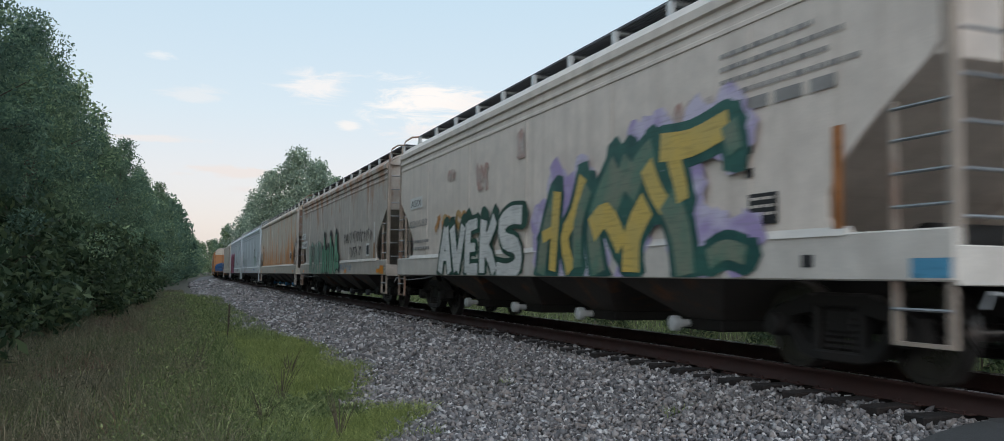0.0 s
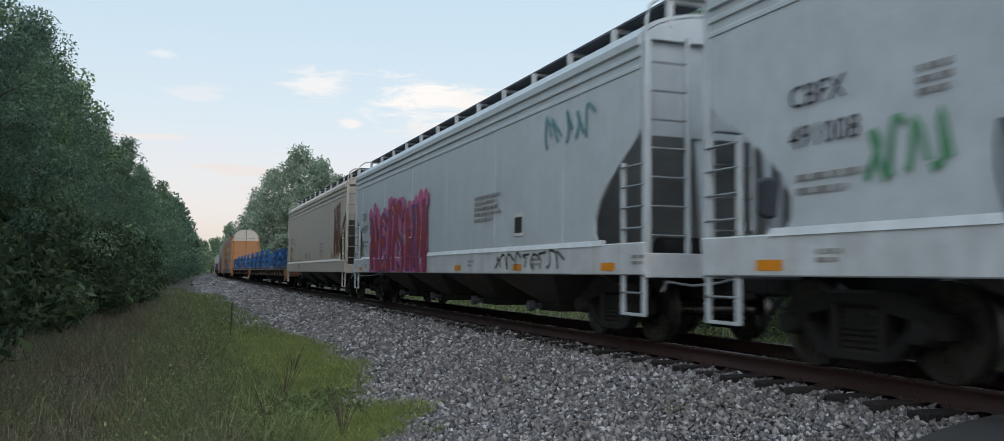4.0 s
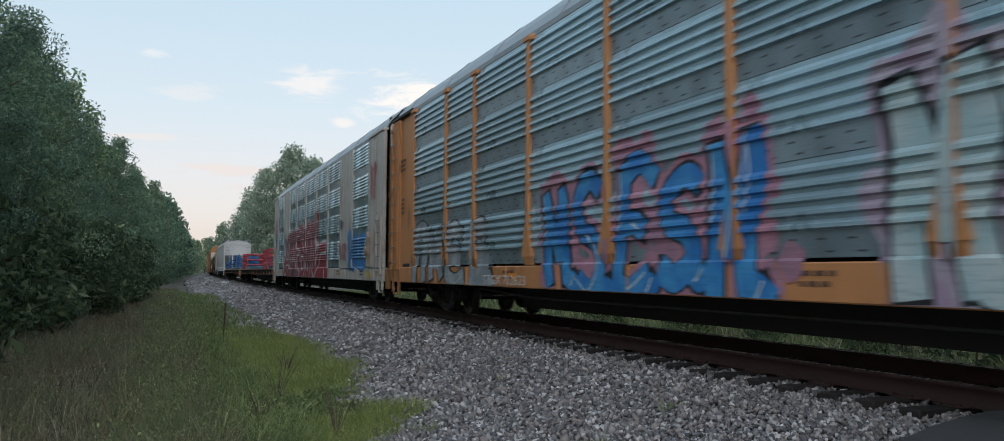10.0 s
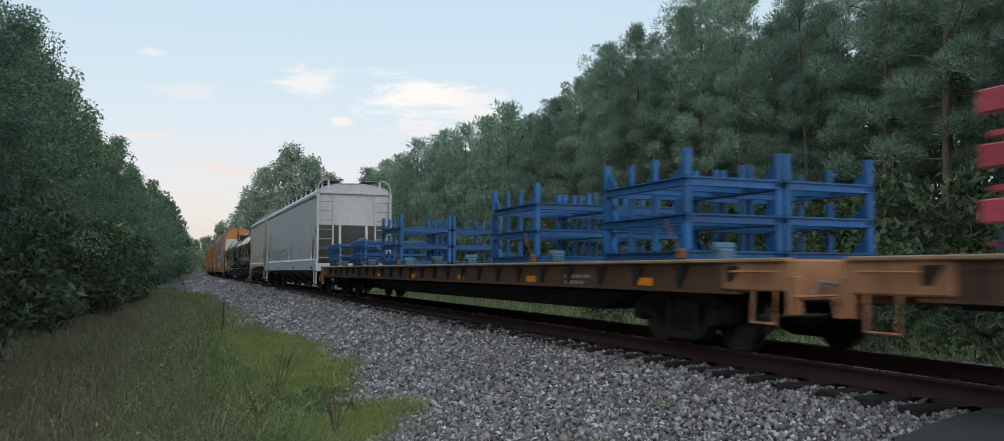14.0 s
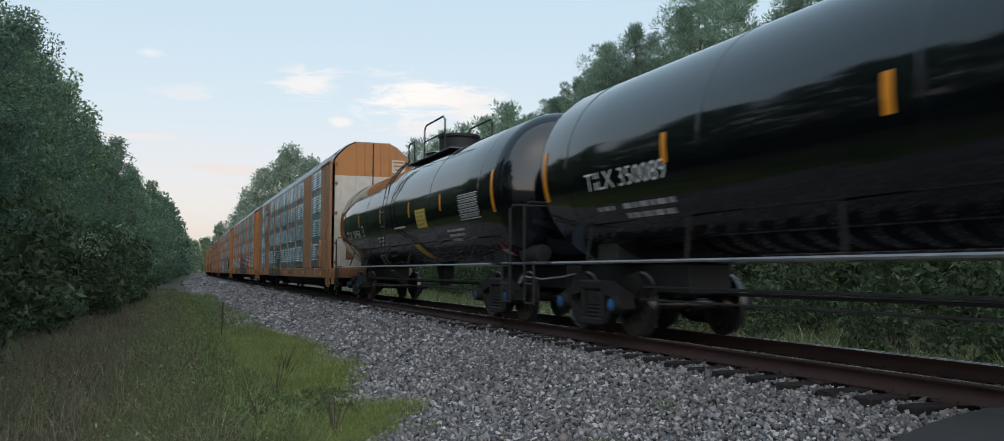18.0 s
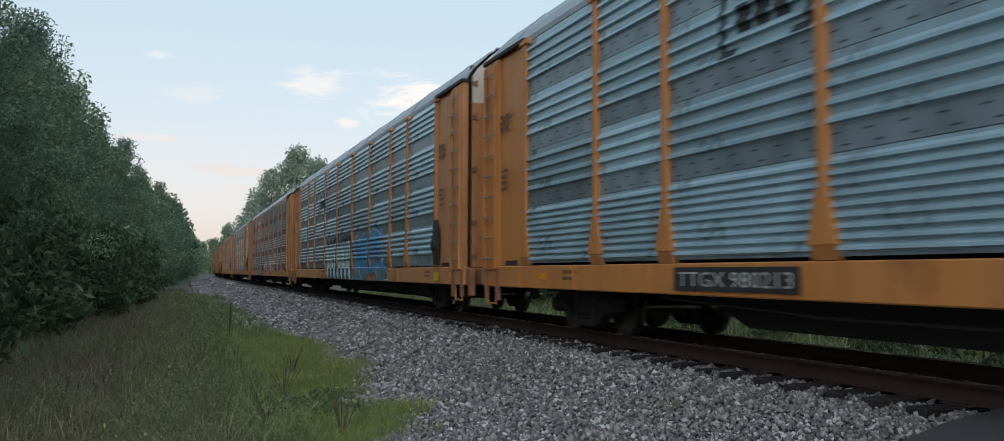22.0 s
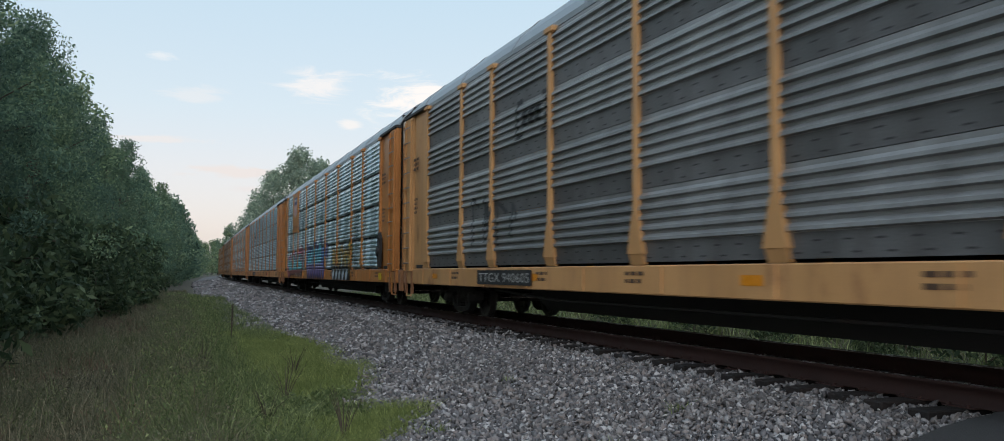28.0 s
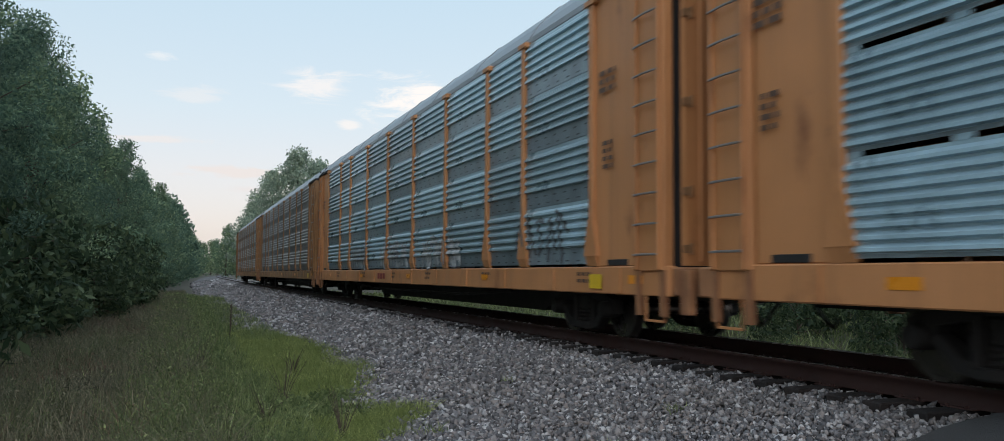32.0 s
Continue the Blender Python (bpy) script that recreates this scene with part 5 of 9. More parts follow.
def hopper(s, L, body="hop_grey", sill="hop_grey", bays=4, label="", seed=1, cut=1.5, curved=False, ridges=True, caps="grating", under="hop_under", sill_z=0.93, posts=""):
    """A covered hopper, its front end s metres from the start of the train's line."""
    car = thing("covered_hopper_car", label, "rail car", "cars of the freight train")
    sc = s + L / 2
    on_train(car, sc)
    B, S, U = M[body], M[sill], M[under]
    E = M[posts or body]
    y0, y1 = -L / 2, L / 2
    # side sheets, each end cut away in a curve under the slope sheet
    curve = ((0.14, 4.0), (0.14, 2.86), (0.24, 2.76), (0.5 * cut / 1.45, 2.58), (0.75 * cut / 1.45, 2.42), (cut * 0.72, 2.20), (cut * 0.90, 1.96), (cut, 1.72), (cut, 1.52), (cut - 0.10, 1.38))
    if curved:
        curve = ((0.14, 4.0), (0.14, 3.2), (0.24, 3.08), (cut * 0.75, 2.48), (cut, 1.98), (cut + 0.02, 1.75), (cut - 0.04, 1.38))
    pts = [(y0 + a, b) for a, b in curve]
    pts += [(-a, b) for a, b in pts[::-1]]
    for x in (-1.52, 1.48):
        part("side_sheet", Mesh().prism(pts, x, x + 0.04, "x").mesh("side_sheet", B), car)
    for x, k in ((-1.56, 1), (1.46, -1)):
        g = Mesh().box(x, x + 0.10, y0 + (cut * 0.9 if sill_z > 1 else 0), y1 - (cut * 0.9 if sill_z > 1 else 0), sill_z, 1.36, 0.015)
        part("side_sill", g.mesh("side_sill", S), car)
        lip = Mesh().prism([(-1.575, 1.335), (-1.46, 1.335), (-1.50, 1.42), (-1.525, 1.42)], y0 + cut * 0.8, y1 - cut * 0.8) if k > 0 else Mesh().prism([(1.575, 1.335), (1.46, 1.335), (1.50, 1.42), (1.525, 1.42)], y0 + cut * 0.8, y1 - cut * 0.8)
        part("sill_lip", lip.mesh("sill_lip", S), car)
    for k in (-1, 1):
        a, b = (y0 + 0.14, y1 - 0.14)
        prof = [(-1.505, 3.64), (-1.535, 3.655), (-1.535, 3.70), (-1.522, 3.715), (-1.522, 3.80), (-1.55, 3.815), (-1.55, 3.86), (-1.53, 3.875), (-1.53, 3.95), (-1.57, 3.97), (-1.57, 4.08), (-1.52, 4.14), (-1.48, 4.14), (-1.48, 3.64)] if ridges else \
               [(-1.505, 3.92), (-1.555, 3.94), (-1.585, 4.0), (-1.585, 4.07), (-1.55, 4.13), (-1.48, 4.14), (-1.48, 3.92)]
        part("top_chord", Mesh().prism([(-k * x, z) for x, z in prof], a, b).mesh("top_chord", B), car)
    if not curved:
        rib = cached(("rib", body), lambda: Mesh().prism([(-1.528, 1.42), (-1.528, 3.64), (-1.518, 3.64), (-1.518, 1.42)], -0.012, 0.012).mesh("weld_seam", B))
        for i in range(int(L / 3.1)):
            part("weld_seam", rib, car, "", (0, y0 + 2.6 + i * 3.1, 0))
    arc = [(1.50 * math.cos(a), 4.12 + 0.40 * math.sin(a)) for a in np.linspace(0, math.pi, 13)]
    part("roof", Mesh().prism([*arc, *[(x * 0.97, z - 0.04) for x, z in arc[::-1]]], y0 + 0.15, y1 - 0.15).mesh("roof", B, True), car)
    for ye in (y0 + 0.16, y1 - 0.20):
        part("roof_end", Mesh().prism([(x * 0.965, z - 0.05) for x, z in arc], ye, ye + 0.04).mesh("roof_end", B), car)
    # hatches along the roof
    for i in range(int(L / 2.2)):
        part("hatch", cached(("hatch", body), lambda: Mesh().lathe([(4.46, 0.40), (4.55, 0.40), (4.58, 0.36), (4.60, 0.1)], "z", 16).mesh("hatch", B, True)), car, "", (0, y0 + 1.5 + i * (L - 3.0) / (int(L / 2.2) - 1), 0))
    # slope sheets under the upright end sheets
    for tn in (0, 180):
        g = Mesh().prism([(y0 + 0.25, 4.1), (y0 + 0.32, 4.1), (y0 + 0.32, 2.85), (y0 + 3.4, 1.1), (y0 + 3.3, 1.06), (y0 + 0.25, 2.79)], -1.47, 1.47, "x")
        # the rust-stained car takes the darker post paint here as shadow in the cut-out
        part("slope_sheet", g.mesh("slope_sheet", M["rusty_post"] if body == "hop_rust" else B), car, "", (0, 0, 0), tn)
    n = bays
    span = L - 2 * 3.2
    for i in range(n):
        c = y0 + 3.2 + span * (i + 0.5) / n
        hw = span / n / 2
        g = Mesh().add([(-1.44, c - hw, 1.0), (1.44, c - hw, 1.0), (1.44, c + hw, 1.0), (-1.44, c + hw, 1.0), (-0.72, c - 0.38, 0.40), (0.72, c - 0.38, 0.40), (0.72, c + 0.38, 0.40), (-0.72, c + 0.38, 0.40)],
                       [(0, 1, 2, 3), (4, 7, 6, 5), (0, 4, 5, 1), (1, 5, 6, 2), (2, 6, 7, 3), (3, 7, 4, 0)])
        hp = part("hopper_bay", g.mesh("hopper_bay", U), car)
        gate = cached("gate", lambda: Mesh().box(-0.78, 0.78, -0.44, 0.44, 0.27, 0.42, 0.02).mesh("outlet_gate", M["frame"]))
        part("outlet_gate", gate, hp, "", (0, c, 0))
        part("gate_capstan", cached(("capst", caps), lambda: Mesh().lathe([(-0.14, 0.06), (-0.12, 0.10), (-0.02, 0.10), (0.0, 0.05), (0.14, 0.05)], "x", 12).mesh("gate_capstan", M[caps], True)), hp, "painted steel gate capstan", (-0.95, c + 0.25, 0.35))
    part("centre_sill", Mesh().box(-0.25, 0.25, y0 + 0.1, y1 - 0.1, 0.62, 0.98).box(-1.42, 1.42, y0 + 0.15, y0 + 1.2, 0.93, 1.02).box(-1.42, 1.42, y1 - 1.2, y1 - 0.15, 0.93, 1.02).mesh("centre_sill", M["dark"]), car)
    # roof walks: ribbed grating on brackets
    for a, b, k in ((-1.06, -0.46, 10), (0.46, 1.06, 10)):
        teeth = []
        for i in range(k):
            x, w = a + (b - a) * i / k, (b - a) / k
            teeth += [(x, 4.635), (x + w * 0.55, 4.635), (x + w * 0.55, 4.65), (x + w, 4.65)]
        part("roof_walk", Mesh().prism([*teeth, (b, 4.665), (a, 4.665)], y0 + 0.1, y1 - 0.1).mesh("roof_walk", M["grating"]), car, "dark ribbed steel roof walk")
    nb = int(L / 1.5)
    br = cached("walkbr", lambda: Mesh().prism([(-1.09, 4.26), (-1.02, 4.26), (-1.02, 4.60), (-0.46, 4.60), (-0.46, 4.634), (-1.09, 4.634)], -0.05, 0.05).mesh("bracket", M["sill_white"]))
    for i in range(nb + 1):
        part("bracket", br, car, "", (0, y0 + 0.2 + i * (L - 0.4) / nb, 0))
        part("bracket", br, car, "", (0, y0 + 0.2 + i * (L - 0.4) / nb, 0), 180)
    # ends: corner posts that bend over to the roof walk, a short side ladder, and a ladder on the end
    rung = cached(("hrung", body), lambda: Mesh().tube([(0, -0.30, 0), (0, 0.30, 0)], 0.016, 6).mesh("rung", M["steel_white"]))
    for sg in (-1, 1):
        yy = sg * (L / 2 - 0.05)
        for kx in (-1, 1):
            part("corner_post", Mesh().box(kx * 1.535, kx * 1.44, yy - 0.05, yy + 0.05, 0.93, 4.02, 0.012).mesh("corner_post", E), car)
            grab = Mesh().tube([(kx * 1.49, yy, 3.9), (kx * 1.49, yy, 4.30), (kx * 1.42, yy - sg * 0.03, 4.50), (kx * 1.25, yy - sg * 0.06, 4.62), (kx * 1.05, yy - sg * 0.10, 4.64)], 0.026, 6)
            part("grab_rail", grab.mesh("grab_rail", E), car)
            stile = part("ladder", Mesh().box(kx * 1.535, kx * 1.47, yy - sg * 0.60 - 0.03, yy - sg * 0.60 + 0.03, 1.36, 2.45, 0.01).mesh("ladder", E), car)
            for z in (1.55, 1.83, 2.11, 2.38):
                part("rung", rung, stile, "", (kx * 1.53, yy - sg * 0.30, z))
            ya, yb = sorted((yy - sg * -0.01, yy - sg * 0.61))
            g = Mesh().prism([(ya, 0.95), (ya, 0.40), (yb, 0.40), (yb, 0.95), (yb - 0.06, 0.95), (yb - 0.06, 0.435), (ya + 0.06, 0.435), (ya + 0.06, 0.95)], kx * 1.535, kx * 1.49, "x")
            st = part("step", g.mesh("step", E), car)
            for z in (0.70,):
                part("rung", rung, st, "", (kx * 1.53, yy - sg * 0.30, z))
            end_lad = part("end_ladder", Mesh().box(kx * 0.90, kx * 0.84, yy - 0.03, yy + 0.03, 1.0, 4.1, 0.008).mesh("end_ladder", E), car)
            for z in (1.45, 1.83, 2.21, 2.59, 2.97, 3.35, 3.73):
                part("rung", rung, end_lad, "", (kx * 1.17, yy, z), 90)
        part("end_sill", Mesh().box(-1.53, 1.53, yy - 0.06, yy + 0.06, 0.90, 1.22, 0.01).mesh("end_sill", S), car)
        for x in (-0.55, 0.55):
            part("end_brace", Mesh().prism([(yy, 1.2), (yy - sg * 0.09, 1.2), (yy - sg * 0.32, 2.9), (yy - sg * 0.24, 2.9)], x - 0.05, x + 0.05, "x").mesh("end_brace", E), car)
    wheel = Mesh().lathe([(-0.03, 0.25), (0, 0.29), (0.03, 0.25), (0.02, 0.22), (-0.02, 0.22)], "y", 18, (0.35, y0 - 0.02, 2.0))
    for k in range(4):
        a = k * math.pi / 4
        wheel.tube([(0.35 - 0.24 * math.cos(a), y0 - 0.02, 2.0 - 0.24 * math.sin(a)), (0.35 + 0.24 * math.cos(a), y0 - 0.02, 2.0 + 0.24 * math.sin(a))], 0.012, 4)
    part("brake_wheel", wheel.mesh("brake_wheel", M["grating"]), car)
    part("air_reservoir", cached("areserv", lambda: Mesh().lathe([(-0.62, 0.05), (-0.58, 0.2), (0.58, 0.2), (0.62, 0.05)], "x", 16, (0, 0, 1.28)).mesh("air_reservoir", M["frame"], True)), car, "", (-0.1, y0 + 1.1, 0))
    for yy in (y0 + 1.85, y1 - 1.85):
        truck(car, yy, 0.46, sc)
    couplers(car, L / 2)
    return car


# tank cars

def tank_car(s, L, label, ly=0.65, marks=(4.45, 1.55, -1.58, -4.25), yc=-2.15, table=-5.5, note=0.1, long_note=-4.3, boxed=True):
    """A tank car, its front coupler s metres from the start of the train's line. ly: its ladder; marks: the short reflectors;
    yc, table, note, long_note: where the yellow sign, the stencilled table and the small notes begin."""
    car = thing("tank_car", label, "rail car", "cars of the freight train")
    sc = s + L / 2
    on_train(car, sc)
    r, zc = 1.48, 2.53
    y0, y1 = -L / 2 + 0.14, L / 2 - 0.14
    head = [(y0 + 0.75 * (1 - math.sin(a)), max(0.02, r * math.cos(a))) for a in np.linspace(math.pi / 2, 0, 10)]
    prof = [*head, *[(y0 + 0.75 + (y1 - y0 - 1.5) * i / 8, r) for i in range(1, 8)], *[(-a, b) for a, b in head[::-1]]]
    part("shell", Mesh().lathe(prof, "y", 64, (0, 0, zc)).mesh("shell", M["tank"], True), car, "gloss black tank shell")
    for k in (-0.40, -0.2, 0.02, 0.2, 0.40):
        part("weld_band", Mesh().lathe([(-0.03, r), (-0.02, r + 0.005), (0.02, r + 0.005), (0.03, r)], "y", 64, (0, k * L, zc)).mesh("weld_band", M["tank"], True), car)
    for sg in (-1, 1):
        yy = sg * (L / 2)
        part("stub_sill", Mesh().box(-0.35, 0.35, min(yy, yy - sg * 3.4), max(yy, yy - sg * 3.4), 0.62, 1.05, 0.02).mesh("stub_sill", M["dark"]), car)
        part("end_platform", Mesh().box(-1.45, 1.45, min(yy, yy - sg * 0.5), max(yy, yy - sg * 0.5), 1.055, 1.10, 0.01).mesh("end_platform", M["grating"]), car)
        part("bolster", Mesh().box(-0.9, 0.9, yy - sg * 2.0 - 0.3, yy - sg * 2.0 + 0.3, 1.055, 1.5, 0.03).mesh("bolster", M["dark"]), car)
        h = Mesh()
        h.tube([(-1.45, yy - sg * 0.05, 1.0), (-1.45, yy - sg * 0.05, 2.05), (-1.38, yy - sg * 0.08, 2.12), (1.38, yy - sg * 0.08, 2.12), (1.45, yy - sg * 0.05, 2.05), (1.45, yy - sg * 0.05, 1.0)], 0.022, 6)
        part("end_railing", h.mesh("end_railing", M["dark"]), car)
        for x in (-1.45, 1.45):
            st = Mesh()
            for z in (0.40, 0.72):
                st.tube([(x, yy - sg * 0.06, z), (x, yy - sg * 0.46, z)], 0.018, 5)
            for dy in (0.06, 0.46):
                st.tube([(x, yy - sg * dy, 1.05), (x, yy - sg * dy, 0.38)], 0.022, 5)
            part("step", st.mesh("step", M["dark"]), car)
        tr = truck(car, yy - sg * 1.8, 0.46, sc)
        for dy in (-0.86, 0.86):
            part("bearing_cap", cached("bcap", lambda: Mesh().lathe([(-0.10, 0.03), (-0.08, 0.085), (0.05, 0.095)], "x", 14).mesh("bearing_cap", M["blue"], True)), tr, "blue bearing cap", (-1.12, dy, 0.46))
    # air reservoir and brake cylinder on the front platform
    part("brake_cylinder", Mesh().lathe([(-0.42, 0.05), (-0.40, 0.16), (0.40, 0.16), (0.42, 0.05)], "y", 16, (-0.72, y0 + 0.5, 1.27)).mesh("brake_cylinder", M["dark"], True), car)
    # the pipe along the bottom with its straps, the ladder and the dome platform
    part("side_pipe", Mesh().tube([(-1.42, y0 + 1.0, 1.07), (-1.42, y1 - 1.0, 1.07)], 0.024, 6).mesh("side_pipe", M["steel_white"]), car)
    for k in range(6):
        yy = y0 + 2.2 + k * (L - 4.7) / 5
        part("strap", Mesh().tube([(-1.42, yy, 1.07), (-1.18, yy + 0.30, 1.60)], 0.02, 5).mesh("strap", M["frame"]), car)
    g = Mesh()
    for dy in (-0.2, 0.2):
        g.tube([(-1.0, ly + dy, 0.6), (-1.58, ly + dy, 1.3), (-1.62, ly + dy, 2.5), (-1.46, ly + dy, 3.3), (-1.10, ly + dy, 3.78), (-0.9, ly + dy, 3.98)], 0.022, 5)
    lad = part("ladder", g.mesh("ladder", M["dark"]), car)
    for z, x in ((0.95, -1.30), (1.35, -1.58), (1.75, -1.60), (2.15, -1.61), (2.55, -1.62), (2.95, -1.54), (3.3, -1.46), (3.62, -1.22), (3.9, -0.98)):
        part("rung", cached("tankrung", lambda: Mesh().tube([(0, -0.2, 0), (0, 0.2, 0)], 0.014, 5).mesh("rung", M["steel_white"])), lad, "", (x, ly, z))
    part("platform", Mesh().box(-0.66, 0.66, -2.4, 1.7, 3.98, 4.02, 0.008).mesh("platform", M["grating"]), car, "dark steel grating platform")
    for x in (-0.64, 0.64):
        part("platform_rail", Mesh().tube([(x, -1.9, 4.0), (x, -1.9, 4.78), (x, -1.75, 4.88), (x, -0.2, 4.88), (x, -0.05, 4.78), (x, -0.05, 4.0)], 0.024, 6).tube([(x, -1.9, 4.45), (x, -0.05, 4.45)], 0.018, 5).mesh("platform_rail", M["dark"]), car)
        part("platform_rail", Mesh().tube([(x, 0.95, 4.0), (x, 0.95, 4.5), (x, 1.05, 4.6), (x, 1.5, 4.6), (x, 1.6, 4.5), (x, 1.6, 4.0)], 0.022, 6).mesh("platform_rail", M["dark"]), car)
    part("manway", Mesh().lathe([(3.9, 0.40), (4.12, 0.40), (4.16, 0.46), (4.22, 0.46), (4.30, 0.1)], "z", 20, (0, 0.45, 0)).mesh("manway", M["tank"], True), car)
    part("valve_box", Mesh().lathe([(3.9, 0.52), (4.40, 0.52), (4.44, 0.56), (4.50, 0.56), (4.53, 0.3)], "z", 22, (0, -1.1, 0)).mesh("valve_box", M["dark"], True), car)
    part("bottom_outlet", Mesh().lathe([(0.55, 0.14), (0.8, 0.2), (1.1, 0.25)], "z", 12).mesh("bottom_outlet", M["dark"], True), car)
    for x, z, q in ((-0.9, 0.72, 0.02), (-1.0, 0.55, 0.015), (0.4, 0.62, 0.03)):
        part("brake_rod", Mesh().tube([(x, y0 + 3, z), (x, y1 - 3, z)], q, 5).mesh("brake_rod", M["dark"]), car)
    couplers(car, L / 2)
    S = round_at(zc, r)
    for yy in (-0.445 * L, 0.445 * L):
        patch(car, "reflector", yy + 0.07, yy - 0.07, 2.05, 2.85, M["orange"], S, 0.003, n=8)
    for yy in marks:
        patch(car, "reflector", yy + 0.06, yy - 0.06, 2.28, 2.66, M["orange"], S, 0.003, n=6)
    patch(car, "placard", yc, yc - 0.85, 1.98, 2.42, M["yellow_sign"], S, 0.003, n=5)
    bars(car, yc - 0.10, 2.32, (0.65, 0.6, 0.65, 0.5), 0.05, 0.045, M["ink"], lambda z: S(z) - 0.005)
    if boxed:
        d = [p for k in range(6) for p in ((-0.95 - 0.06 * k, 1.62 - 0.068 * k), (-1.5 - 0.05 * k, 1.62 - 0.068 * k))]
        decal(car, "placard", d, [(2 * k, 2 * k + 1, 2 * k + 3, 2 * k + 2) for k in range(5)], M["yellow_sign"], S, 0.004)
    # a table of white lines, small notes and a boxed mark
    patch(car, "stencil_panel", table, table - 1.25, 2.0, 2.50, M["dark"], S, 0.003, n=5)
    for i in range(6):
        patch(car, "stencil_line", table, table - 1.25, 2.0 + i * 0.1, 2.016 + i * 0.1, M["white_ink"], S, 0.006)
    for i in range(5):
        bars(car, table - 0.05 - 0.05 * (i % 2), 2.04 + i * 0.1, (1.1,), 0.045, 0.05, M["dull_white"], lambda z: S(z) - 0.006)
    bars(car, 6.35, 1.80, (0.5,), 0.06, 0.05, M["dull_white"], S)
    bars(car, 5.6, 1.80, (1.3, 1.2), 0.07, 0.06, M["dull_white"], S)
    bars(car, long_note, 1.80, (1.2, 1.1, 0.7), 0.05, 0.05, M["white_ink"], S)
    bars(car, note, 2.05 if boxed else 1.80, (1.1,), 0.05, 0.05, M["white_ink"], S)
    if boxed:
        bars(car, 2.4, 1.86, (0.75, 0.7, 0.75), 0.05, 0.045, M["white_ink"], S)
        patch(car, "stencil_square", 4.2, 3.9, 2.0, 2.32, M["dull_white"], S, 0.003, n=3)
        patch(car, "stencil_field", 4.16, 3.94, 2.04, 2.28, M["dark"], S, 0.006, n=3)
    # danger placard in its holder
    cy = -6.95 if boxed else -6.67
    d = [(cy + 0.20 * math.cos(a), 1.32 + 0.20 * math.sin(a)) for a in np.linspace(0, 1.5 * math.pi, 4)]
    decal(car, "placard", d, [(0, 1, 2, 3)], M["red_ink"], S, 0.03)
    decal(car, "placard_band", [(cy + 0.17, 1.27), (cy - 0.17, 1.27), (cy - 0.17, 1.37), (cy + 0.17, 1.37)], [(0, 1, 2, 3)], M["white_ink"], S, 0.036)
    return car


# flat cars and their loads

